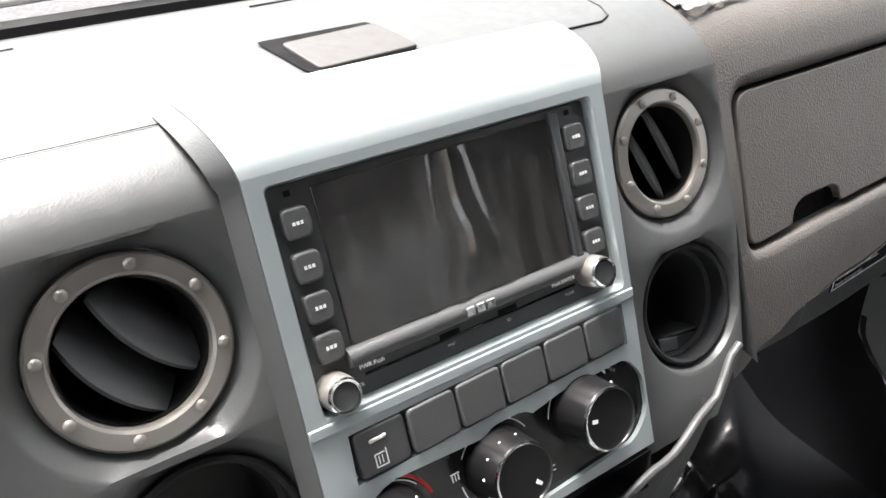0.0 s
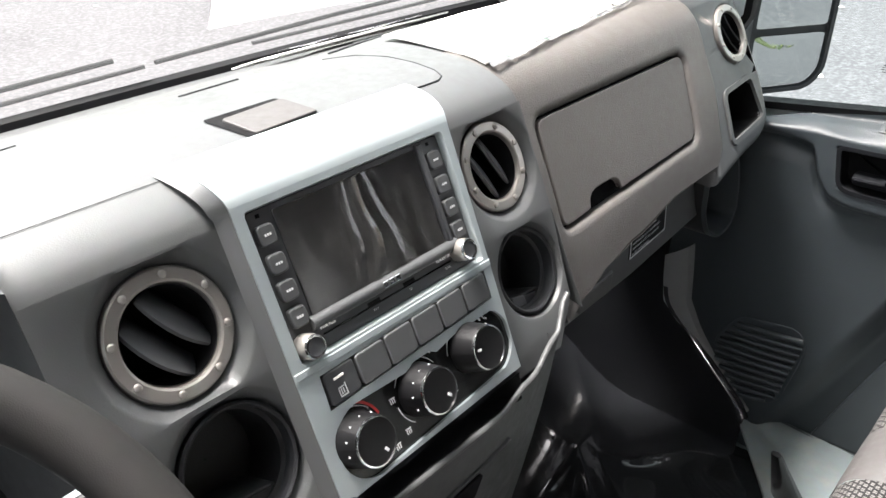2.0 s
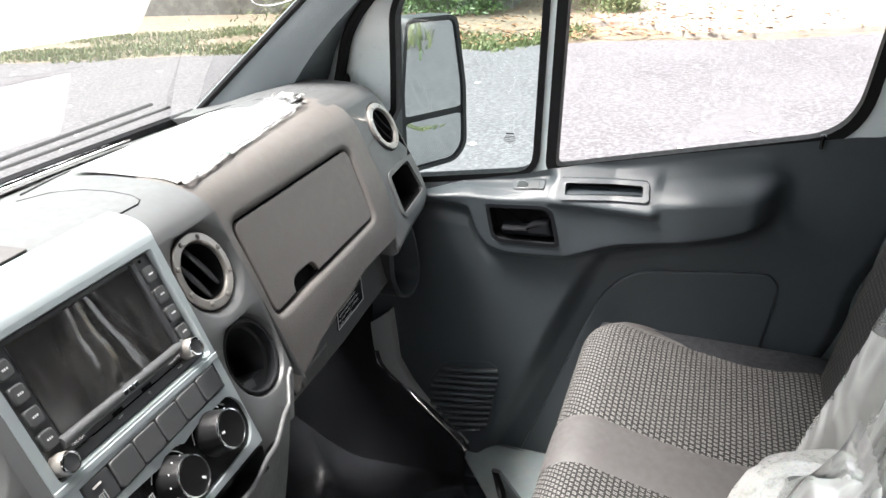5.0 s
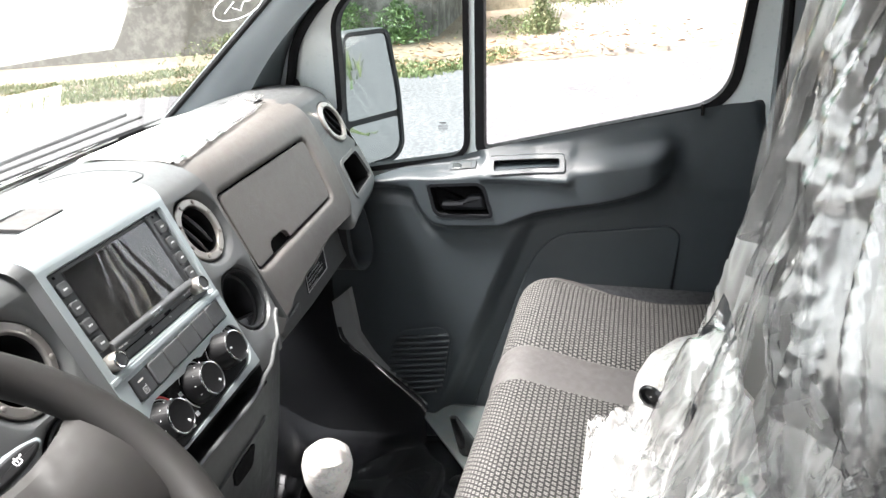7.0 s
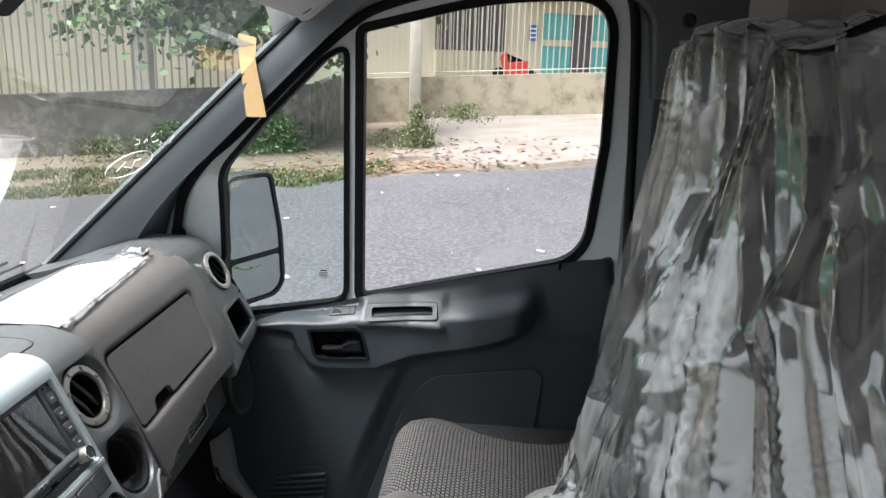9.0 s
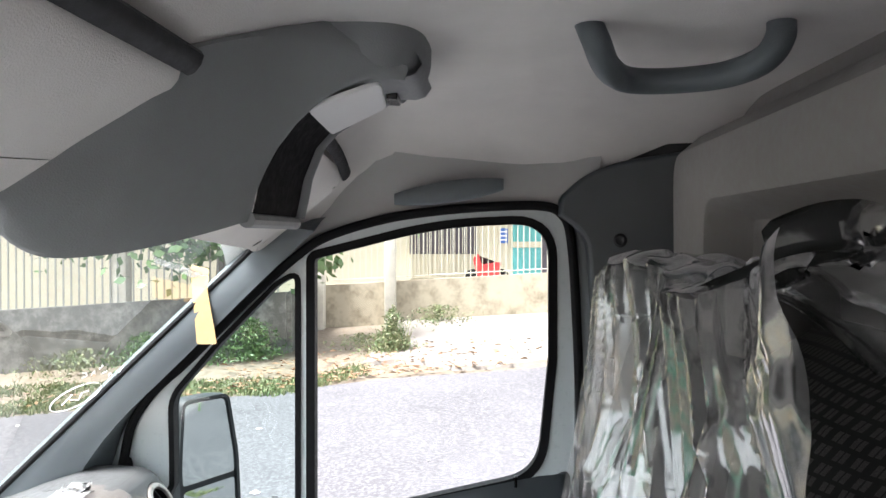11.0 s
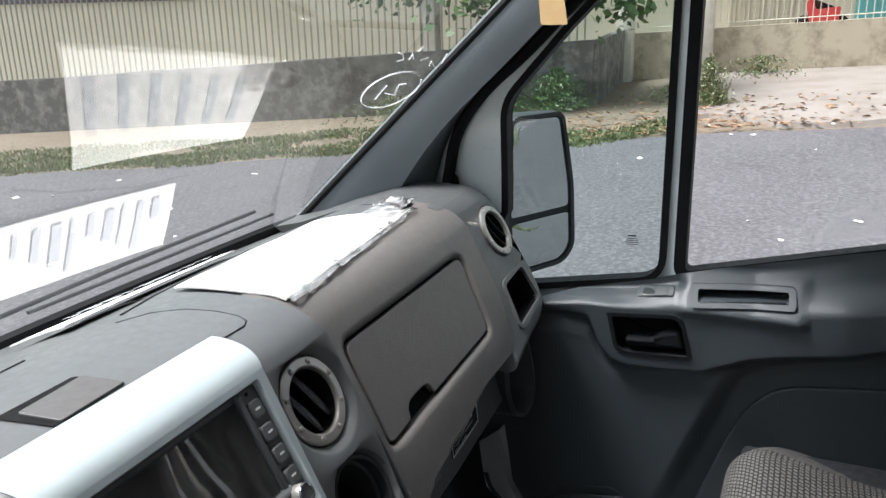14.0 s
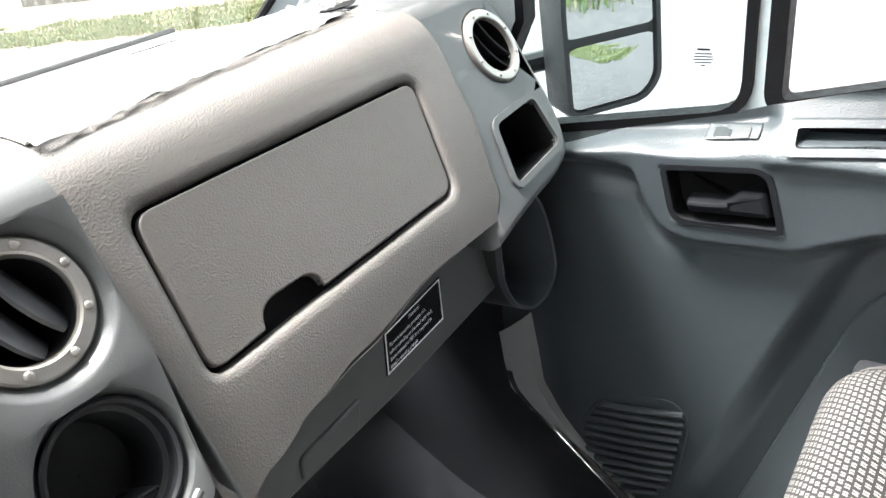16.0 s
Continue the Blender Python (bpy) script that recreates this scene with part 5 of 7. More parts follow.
# dash top over the glove box, out to the pod
bm = sheet(span(BR0 - 0.002, 0.90, 30), span(0, 1, 16), lambda x, t: top_pt(x, t, 0.160 - 0.01 * ease((x - 0.74) / 0.1), 1.0955 - 0.02 * ease((x - 0.76) / 0.08)))
part("passenger_top", bm, DASH, dash, "grey grained top over the glove box", angle=50)
# strip under the glove box with the warning label


def on_strip(x, z, d=0.0):
    return Vector((x, 0.040 + (z - 0.84) * 0.30 - d, z))


bm = mapv(slab(rounded([(0.345, 0.795), (0.372, 0.788), (0.55, 0.792), (0.76, 0.806), (0.79, 0.91), (0.33, 0.91)], 0.006, 3), -0.06, 0.0, 0.005), lambda u, v, d: on_strip(u, v, d))
strip = part("lower_strip", bm, DASH, dash, "smooth grey strip under the glove box")
# small cover and warning label on the strip
cov = rounded([(0.424, 0.812), (0.505, 0.818), (0.490, 0.795), (0.418, 0.795)], 0.005, 3)
part("cover", mapv(slab(cov, 0, 0.003, 0.002), on_strip), DASH, strip, "small grey cover")
stk = thing("warning_label", "black printed warning label with white text on the dash strip", "label")


def on_label(u, v, d):
    a, b, c_, e_ = Vector((0.543, 0.814)), Vector((0.640, 0.820)), Vector((0.655, 0.857)), Vector((0.558, 0.848))
    p = lerp(lerp(a, b, u), lerp(e_, c_, u), v)
    return on_strip(p.x, p.y, d)


part("plate", mapv(slab(rounded([(0, 0), (1, 0), (1, 1), (0, 1)], 0.02, 2), 0.0, 0.0012, 0.0004, 1), lambda u, v, d: on_label(u, v, d)), BLACK, stk, smooth=False)
bm = bmesh.new()
for q in ((0.015, 0.985, 0.02, 0.05), (0.015, 0.985, 0.95, 0.98), (0.015, 0.028, 0.02, 0.98), (0.972, 0.985, 0.02, 0.98)):
    box(q[0], q[1], q[2], q[3], 0.0012, 0.0016, bm=bm)
part("border", mapv(bm, lambda u, v, d: on_label(u, v, d)), WHITE, stk, smooth=False)
for k, tx in enumerate(("Attention!", "To warn about the presence of a", "vehicle standing on the road with back", "doors opened at 90°, it is required to", "install a warning triangle")):
    lettering("print", tx, 0.118, WHITE, stk, (lambda u, v, d, k=k: on_label(0.5 + u * 0.385, 0.84 - k * 0.165 + v * 1.1, 0.0014 + d)) if k == 0 else (lambda u, v, d, k=k: on_label(0.06 + u * 0.40, 0.80 - k * 0.165 + v * 1.1, 0.0014 + d)), align="CENTER" if k == 0 else "LEFT")

# ---- end pod with vent, box and pocket ----
PT = math.atan(0.58)
PN, PU = Vector((0, -math.cos(PT), math.sin(PT))), Vector((0, math.sin(PT), math.cos(PT)))


def P(x, s, d=0.0):
    """Pod face: x across, s up it, d out of it."""
    return Vector((x, 0.061, 1.0)) + PU * s + PN * d


V3, B3 = (0.845, 0.042), rounded([(0.780, -0.033), (0.864, -0.028), (0.869, -0.086), (0.764, -0.096)], 0.009, 4)
POD = rounded([(0.732, 0.108), (0.888, 0.108), (0.902, 0.05), (0.904, -0.05), (0.890, -0.103), (0.845, -0.120), (0.78, -0.127), (0.690, -0.143), (0.700, -0.105), (0.716, -0.06), (0.735, 0.0)], [0.0, 0.022, 0.02, 0.03, 0.022, 0.03, 0.02, 0.0, 0.02, 0.02, 0.02], 5)
flat = inset(POD, 0.013)
cut_s = -0.014
xs = [edge_at(flat, (0.81, cut_s), ang)[0] for ang in (math.pi, 0.0)]
up_ = [(xs[0], cut_s), (xs[1], cut_s)] + sorted([p for p in flat if p[1] > cut_s + 0.002], key=lambda p: math.atan2(p[1] - 0.03, p[0] - 0.82))
lo_ = [(xs[1], cut_s), (xs[0], cut_s)] + sorted([p for p in flat if p[1] < cut_s - 0.002], key=lambda p: math.atan2(p[1] + 0.06, p[0] - 0.81))
pod = part("end_pod", mapv(plate_hole(up_, V3, circle(V3[0], V3[1], 0.0405), 0.04, 0.0), P), DASH, dash, "grey end pod of the dashboard")
part("pod_face", mapv(plate_hole(lo_, (0.818, -0.060), B3, 0.06, 0.0), P), DASH, pod)


# soft edge of the face, then the pod's top and sides back to the windscreen corner
def pod_pt(u, v, q):
    p = P(u, v) + Vector((0, q, 0))
    up = max(0.0, v / 0.108) ** 2
    p.z += up * (0.0065 * ease(q / 0.03) - 0.055 * ease((q - 0.10) / 0.22) - 0.003 * ease((0.775 - u) / 0.03))
    p.x += 0.012 * ease((q - 0.02) / 0.12) * ease((u - 0.80) / 0.06)
    return tuple(p)


bm = loft([[pod_pt(u, v, q) for u, v in (inset(POD, k) if k else POD)] for k, q in ((0.013, 0.0), (0.010, 0.0004), (0.007, 0.0018), (0.004, 0.0048), (0.0015, 0.0095), (0, 0.016), (0, 0.026), (0, 0.045), (0, 0.08), (0, 0.13), (0, 0.19), (0, 0.25), (0, 0.30))])
part("pod_side", bm, DASH, pod, angle=75)
bm = mapv(frame_ring(grow(B3, 0.007), B3, -0.004, 0.003), P)
part("box_rim", bm, DASH, pod, "paler rim of the open box", angle=80)
bm = mapv(loft([[(u, v, -0.002) for u, v in B3], [(u, v, -0.06) for u, v in inset(B3, 0.006)]], cap1=True), P)
part("box_inside", bm, VOID, pod, "dark open box")


def end_vent():
    v = thing("air_vent", "small round air vent with a riveted satin metal ring", "air vent", group="air vents")
    r = 0.0415
    put = lambda bm: mapv(bm, lambda a, b, h: P(V3[0] + a, V3[1] + b, h))
    part("ring", put(revolve([(r, -0.012), (r, 0.003), (r - 0.0015, 0.0045), (r - 0.0085, 0.0050), (r - 0.010, 0.004), (r - 0.0105, 0.0), (r - 0.0115, -0.012)], 48, caps=False)), RINGM, v, "satin metal ring")
    for k in range(8):
        a = 0.3 + 2 * math.pi * k / 8
        bm = revolve([(0.0022, 0), (0.0021, 0.0006), (0.0014, 0.0013), (0.0005, 0.0015)], 10)
        for q in bm.verts:
            q.co += Vector(((r - 0.005) * math.cos(a), (r - 0.005) * math.sin(a), 0.0048))
        part("rivet", put(bm), RINGM, v)
    part("barrel", put(revolve([(r - 0.0115, 0), (r - 0.013, -0.02), (r - 0.012, -0.04), (0.001, -0.04)], 36, caps=False)), VOID, v, "black barrel")
    ri = r - 0.012
    for o in (-0.008, 0.011):
        rows = []
        for t in span(-1, 1, 13):
            u = t * math.sqrt(ri * ri - o * o) * 0.98
            bow = 0.004 * (1 - t * t)
            x, y = u, o - bow
            rows.append([(x, y, 0.001), (x, y + 0.0016, 0.002), (x, y + 0.012, -0.02), (x, y + 0.010, -0.02)])
        bm = loft(rows, cap0=True, cap1=True)
        for q in bm.verts:
            x, y = q.co.x, q.co.y
            q.co.x, q.co.y = x * 0.5 + y * 0.866, -x * 0.866 + y * 0.5
        part("blade", put(bm), DARKP, v, "curved black blade")


end_vent()
# bottle pocket hanging under the pod
bm = bmesh.new()
pp = rounded([(0.742, 0.872), (0.735, 0.815), (0.752, 0.778), (0.785, 0.757), (0.825, 0.758), (0.846, 0.778), (0.843, 0.82), (0.833, 0.86), (0.805, 0.900)], 0.016, 4)
loft([[(u, 0.026 + (v - 0.83) * 0.1, v) for u, v in grow(pp, 0.004)], [(u, 0.019 + (v - 0.83) * 0.1, v) for u, v in grow(pp, 0.003)], [(u, 0.020 + (v - 0.83) * 0.1, v) for u, v in pp], [(u, 0.09 + (v - 0.83) * 0.1, v) for u, v in inset(pp, 0.004)]], cap1=True, bm=bm)
part("bottle_pocket", bm, DOORP, pod, "grey bottle pocket under the pod")
bm = loft([[(u, 0.026 + (v - 0.83) * 0.1, v) for u, v in grow(pp, 0.004)], [(u - 0.01, 0.12, v) for u, v in grow(pp, 0.004)]], cap1=True)
part("pocket_shell", bm, DARKP, pod)
part("pod_core", box(0.73, 0.895, 0.13, 0.38, 0.80, 1.02, 0.01), DARKP, pod, "dark core behind the pod")
# near-black block, added for the shade under the whole passenger side
part("under_shade", box(0.30, 0.78, 0.115, 0.50, 0.72, 0.86, 0.01), VOID, dash, "near-black block for the shade under the dashboard")

# ---- driver's side of the dash ----
bm = sheet(span(-0.90, -0.163, 24), span(0, 1, 16), lambda x, t: top_pt(x, t, 0.118, 1.1005) + Vector((0, 0, 0.035 * (ease((-0.16 - x) / 0.12) * (1 - ease((-0.70 - x) / 0.12))) * (1 - ease((t - 0.15) / 0.6)))))
part("driver_top", bm, DASH, dash, "grey hooded top over the instruments", angle=50)
bm = bmesh.new()
loft([[(-0.165, 0.118, 1.10), (-0.165, 0.075, 1.088), (-0.165, 0.06, 1.06), (-0.165, -0.05, 0.86), (-0.165, 0.30, 0.86)], [(-0.22, 0.118, 1.115), (-0.20, 0.085, 1.10), (-0.185, 0.12, 1.06), (-0.185, 0.06, 0.90), (-0.19, 0.30, 0.86)]], closed=True, cap0=True, cap1=True, bm=bm)
part("cluster_cheek", bm, DASH, dash)
part("cluster", box(-0.66, -0.185, 0.13, 0.24, 0.90, 1.10, 0.01), DARKP, dash, "dark instrument cluster")
part("knee_panel", box(-0.88, -0.13, 0.04, 0.30, 0.55, 0.90, 0.02), DASH, dash, "grey knee panel")
part("hood_lip", tube([Vector((x, 0.104, 1.108 + 0.03 * ease((-0.16 - x) / 0.12) * (1 - ease((-0.70 - x) / 0.12)))) for x in span(-0.86, -0.165, 16)], 0.012, 10), DASH, dash)

# hatch seams and the little tray in the dash top
def on_top(x, y, d=0.0):
    if y < 0.132:
        return Vector((x, y, 1.1025 - 8.0 * (0.132 - y) ** 2 + d))
    t = (y - 0.132) / (0.468 - 0.06 * ((x - XC) / 0.8) ** 2 - 0.132)
    return Vector((x, y, top_pt(x, t, 0.132, 1.1025).z + d))


def seam(pts, w=0.0016, nm="seam"):
    bm = bmesh.new()
    tube([on_top(x, y, 0.0) for x, y in pts], w, 6, bm=bm)
    return part(nm, bm, DARKP, dash, "dark seam in the dash top")


seam([(x, 0.117) for x in span(-0.155, 0.150, 20)], 0.0003)
seam([(x, 0.119) for x in span(0.150, 0.262, 8)] + [(0.272, 0.124), (0.278, 0.138), (0.280, 0.165), (0.276, 0.20), (0.262, 0.232), (0.235, 0.252)], 0.0007)
seam([(-0.100, 0.258), (-0.072, 0.260)], 0.0009)
seam([(0.078, 0.267), (0.145, 0.271)], 0.0014)
seam([(0.26, 0.27), (0.32, 0.285), (0.43, 0.30), (0.52, 0.30)], 0.0018)
TRAY = rounded([(0.053, 0.130), (0.127, 0.133), (0.120, 0.183), (0.045, 0.183)], 0.004, 3)
# flat near-black sheet on the top, for the shade in an open slot
part("top_tray", mapv(loft([[(u, v, 0.0012) for u, v in TRAY], [(u, v, 0.0009) for u, v in inset(TRAY, 0.003)]], cap1=True), lambda u, v, d: on_top(u, v, d)), VOID, dash, "near-black sheet for the shade in the tray slot")
part("tray_flap", mapv(slab(rounded([(0.060, 0.1305), (0.1265, 0.1335), (0.1215, 0.176), (0.056, 0.172)], 0.004, 3), 0.0005, 0.0026, 0.001), lambda u, v, d: on_top(u, v, d)), BAND, dash, "dark grey-brown tray flap")

# ---- papers on the dash top ----
pap = thing("paper_sheet", "white sheets in a clear sleeve lying on the dash top", "paper")


def on_ptop(x, y, d=0.0):
    yf = lerp(0.160, 0.10, ease((x - 0.74) / 0.1))
    yb = 0.468 - 0.06 * ((x - XC) / 0.8) ** 2
    t = (y - yf) / (yb - yf)
    if t < 0:
        return Vector((x, y, 1.0955 - 0.25 * (yf - y) ** 2 / 0.05 + d))
    return Vector((x, y, top_pt(x, t, yf, 1.0955).z + d))


part("side_defrost", mapv(loft([[(u, v, 0.0020) for u, v in circle(0.712, 0.183, 0.036, 28, 0.015)], [(u, v, 0.0005) for u, v in circle(0.712, 0.183, 0.034, 28, 0.013)]], cap1=True), lambda u, v, d: Vector((u, v, 1.1012 + d))), VOID, dash, "dark side defroster outlet")


def paper_pt(u, v):
    a, b, c_, e_ = Vector((0.345, 0.128)), Vector((0.700, 0.155)), Vector((0.612, 0.262)), Vector((0.330, 0.262))
    p = lerp(lerp(a, b, u), lerp(e_, c_, u), v)
    wv = 0.0025 * noise.noise((p.x * 14, p.y * 14, 1.0)) + 0.002 * max(0, 0.12 - v) * 8 * noise.noise((p.x * 30, 3.0, 0.5))
    return on_ptop(p.x, p.y, 0.006 + wv)


part("sheet", solid(sheet(span(0, 1, 60), span(0, 1, 24), paper_pt), 0.002), PAPER, pap, angle=60)
for k in range(6):
    u0 = 0.06 + 0.15 * k
    part("print_bar", sheet(span(0, 1, 4), span(0, 1, 8), lambda u, v: paper_pt(u0 + 0.05 * u, 0.25 + 0.5 * v) + Vector((0, 0, 0.0012))), FAINT, pap, "pale grey embossed bar")
bm = sheet(span(0, 1, 80), span(0, 1, 10), lambda u, v: paper_pt(u, v * 0.13 - 0.075) + Vector((0, 0, 0.002 + 0.002 * noise.noise((u * 30, v * 3, 2.0)))))
part("sleeve_edge", bm, FILM, pap, "crumpled clear sleeve edge")
bm = sheet(span(0, 1, 24), span(0, 1, 10), lambda u, v: paper_pt(0.82 + u * 0.26, 0.02 + v * 0.4) + Vector((0, 0, 0.006 + 0.018 * abs(noise.noise((u * 7, v * 5, 5.0))) * u)))
part("sleeve_corner", bm, FILM, pap, "crumpled clear sleeve corner")
plate = thing("white_board", "white printed board lying at the windscreen foot", "board")
bm = sheet(span(0, 1, 12), span(0, 1, 4), lambda u, v: on_top(lerp(0.22, 0.49, u), lerp(0.305, 0.39, v), 0.009))
part("board", solid(bm, 0.002), PAPER, plate)
for k in range(9):
    x = 0.25 + 0.025 * k
    bm = sheet(span(0, 1, 3), span(0, 1, 5), lambda u, v: on_top(lerp(x, x + 0.006 + 0.004 * (k % 3), u), lerp(0.318, 0.345 + 0.012 * (k % 4), v), 0.0125))
    part("print_bar", bm, FAINT, plate, "pale blue-grey bar of print")

# ---- steering wheel ----
WC, WR, WT = Vector((-0.369, -0.135, 1.055)), 0.1845, radians(35)
WU, WV = Vector((1, 0, 0)), Vector((0, math.cos(WT), math.sin(WT)))
WN = WU.cross(WV)


def wheel_pt(a, r, h=0.0):
    return WC + WU * (r * math.cos(a)) + WV * (r * math.sin(a)) + WN * h


wheel = thing("steering_wheel", "grey-brown leather-grained steering wheel with stalk behind it", "steering wheel")
bm = bmesh.new()
loft([[tuple(wheel_pt(a, WR + 0.0155 * math.cos(b), 0.0155 * 1.05 * math.sin(b))) for b in [2 * math.pi * k / 14 for k in range(14)]] for a in [2 * math.pi * i / 72 for i in range(73)]], bm=bm)
part("rim", bm, WHEELP, wheel, "grained grey-brown rim")
bm = slab(rounded([(-0.085, -0.075), (0.085, -0.075), (0.095, 0.02), (0.06, 0.065), (-0.06, 0.065), (-0.095, 0.02)], 0.03, 5), -0.075, -0.03, 0.02, 5)
part("hub", mapv(bm, lambda u, v, d: WC + WU * u + WV * v + WN * d), WHEELP, wheel, "padded hub")
for a, w in ((radians(-4), 0.040), (radians(184), 0.040), (radians(-80), 0.022), (radians(-100), 0.022)):
    rows = []
    for t in span(0, 1, 10):
        r = lerp(0.06, WR - 0.003, t)
        hgt = lerp(-0.045, -0.004, ease(t))
        ww = w * (1 + 0.5 * (2 * t - 1) ** 2)
        c_ = wheel_pt(a, r, hgt)
        tg = (wheel_pt(a + 0.01, r, hgt) - wheel_pt(a, r, hgt)).normalized()
        rows.append([tuple(c_ + tg * (ww * q[0]) + WN * (0.011 * q[1])) for q in ((-1, 0), (-0.8, 0.7), (0, 1), (0.8, 0.7), (1, 0), (0.8, -0.7), (0, -1), (-0.8, -0.7))])
    part("spoke", loft(rows, cap0=True, cap1=True), WHEELP, wheel, "grey-brown spoke")
part("column", tube([WC - WN * 0.06, WC - WN * 0.30], 0.045, 20), DARKP, wheel, "dark column shroud")
bm = bmesh.new()
st0, st1 = WC - WN * 0.105 + WU * 0.03 + WV * 0.056, WC - WN * 0.090 + WU * 0.208 + WV * 0.061
rows = []
for t in span(0, 1, 14):
    c_ = lerp(st0, st1, t)
    r = knots(t, [(0, 0.006), (0.35, 0.007), (0.55, 0.0095), (0.85, 0.009), (0.95, 0.0065), (1.0, 0.003)])
    rows.append([tuple(c_ + WV * (r * 1.15 * math.cos(b)) + WN * (r * 0.7 * math.sin(b))) for b in [2 * math.pi * k / 14 for k in range(14)]])
loft(rows, cap0=True, cap1=True, bm=bm)
stalk = part("wiper_stalk", bm, PILLARP, wheel, "grey wiper stalk with a black marked face")
pad = [(lerp(0.56, 0.97, 0.5 + 0.5 * math.cos(b)) * 0.178, 0.0085 * math.sin(b) - 0.002) for b in [2 * math.pi * k / 28 for k in range(28)]]
face_ = part("marked_face", mapv(slab(pad, 0.002, 0.0082, 0.003, 3), lambda u, v, d: lerp(st0, st1, u / 0.178) + WV * v + WN * d), DIALP, stalk, "black face with white wiper symbols")
for u0 in (0.122, 0.147):
    bm = bmesh.new()
    for q in ((-0.0045, 0.0045, 0.003, 0.0042), (-0.0045, -0.0035, -0.002, 0.003), (0.0035, 0.0045, -0.002, 0.003), (-0.0030, 0.0030, -0.0032, -0.002), (-0.0006, 0.0006, -0.0005, 0.0065), (0.006, 0.0085, 0.003, 0.005)):
        box(u0 + q[0] * 0.75, u0 + q[1] * 0.75, q[2] * 0.75 - 0.003, q[3] * 0.75 - 0.003, 0.0080, 0.0085, bm=bm)
    mapv(bm, lambda u, v, d: lerp(st0, st1, u / 0.178) + WV * v + WN * d)
    finish(bm, "symbol", WHITE, face_, smooth=False)

# ---- gear lever and floor covering ----
gear = thing("gear_lever", "gear lever with a pale grey knob", "gear lever")
G0 = Vector((0.14, -0.13, 0.30))
G1 = Vector((-0.012, -0.214, 0.880))
part("stick", tube([lerp(G0, G1, t) for t in span(0, 1, 8)], 0.009, 12), DARKP, gear)
gx = (G1 - G0).normalized()
rows = []
for t, r in ((-0.02, 0.012), (0.0, 0.018), (0.02, 0.023), (0.04, 0.0245), (0.055, 0.022), (0.066, 0.013), (0.069, 0.003)):
    c_ = G1 + gx * t
    rows.append([(c_.x + r * math.cos(b), c_.y + r * math.sin(b), c_.z) for b in [2 * math.pi * k / 20 for k in range(20)]])
part("knob", loft(rows, cap0=True, cap1=True), WRAP, gear, "pale grey knob")
part("boot", loft([[(0.135 + r * math.cos(b), -0.133 + r * math.sin(b), z) for b in [2 * math.pi * k / 24 for k in range(24)]] for r, z in ((0.10, 0.285), (0.08, 0.32), (0.085, 0.335), (0.06, 0.37), (0.064, 0.385), (0.04, 0.43), (0.02, 0.46))], cap1=True), DARKP, gear, "black folded boot")

film = thing("floor_cover", "glossy dark plastic film creased over the cab floor", "floor cover")


def floor_film(x, y):
    """A loose sheet: it climbs the bulkhead, slumps in broad folds and is pinched into a few sharp creases."""
    h = 0.14 * ease((y - 0.15) / 0.35) + 0.46 * ease((y - 0.40) / 0.24) + 0.05 * (1 - ease(abs(x - 0.35) / 0.25))
    h += 0.022 * noise.noise((x * 3.2, y * 3.2, 7.0))
    for k, (cx_, cy_, deg, L, w, a) in enumerate(((0.60, 0.06, 62, 0.20, 0.030, 0.026), (0.70, 0.16, 25, 0.16, 0.026, 0.030), (0.52, -0.06, 40, 0.26, 0.034, 0.024), (0.80, 0.0, 118, 0.12, 0.022, 0.018), (0.40, 0.10, 75, 0.22, 0.03, 0.022), (0.62, -0.16, 15, 0.22, 0.03, 0.020))):
        c_, s_ = math.cos(radians(deg)), math.sin(radians(deg))
        p, q = (x - cx_) * c_ + (y - cy_) * s_, -(x - cx_) * s_ + (y - cy_) * c_ + 0.03 * math.sin(((x - cx_) * c_ + (y - cy_) * s_) * 14 + k)
        h += a * math.exp(-abs(q) / w) * math.exp(-(p / L) ** 2)
    return Vector((x, y, FLOOR + 0.015 + h))


bm = sheet(span(-0.05, 0.91, 120), span(-0.62, 0.6, 130), lambda x, y: floor_film(x, y))
part("sheet", bm, MAT, film, angle=80)
side = rounded([(0.133, 0.80), (0.133, 0.622), (0.122, 0.532), (0.051, 0.480), (-0.052, 0.388), (-0.066, 0.368), (-0.066, 0.27), (0.62, 0.27), (0.62, 0.80)], [0, 0, 0.03, 0.02, 0, 0, 0, 0, 0], 4)
part("side_sheet", mapv(slab(side, -0.003, 0.0, 0.0004, 1), lambda u, v, d: Vector((0.906 - d, u, v))), MAT, film, "dark film up the side of the footwell")
part("edge_roll", tube([(0.902, u - 0.004, v) for u, v in side[2:14]], 0.006, 8), MAT, film, "rolled edge of the film")
film2 = thing("sill_trim", "grey painted sill beside the floor film", "sill trim")
bm = sheet(span(0, 1, 10), span(-0.64, -0.045, 24), lambda u, y: Vector((lerp(max(0.62, 0.925 + 1.35 * (y + 0.05)), 0.95, u), y, FLOOR + 0.078 + 0.012 * ease((u - 0.6) / 0.3) + 0.004 * noise.noise((u * 6, y * 8, 1.0)))))
part("plate", solid(bm, 0.006), FLOORP, film2, angle=50)
blade = thing("post_trim", "pale grey tapered trim piece on the dark kick panel", "trim piece")
rim = [((0.135, 0.622), (0.096, 0.654)), ((0.130, 0.575), (0.088, 0.600)), ((0.122, 0.532), (0.081, 0.545)), ((0.092, 0.504), (0.054, 0.504)), ((0.051, 0.478), (0.024, 0.470)), ((0.0, 0.432), (-0.022, 0.420)), ((-0.052, 0.388), (-0.066, 0.372))]
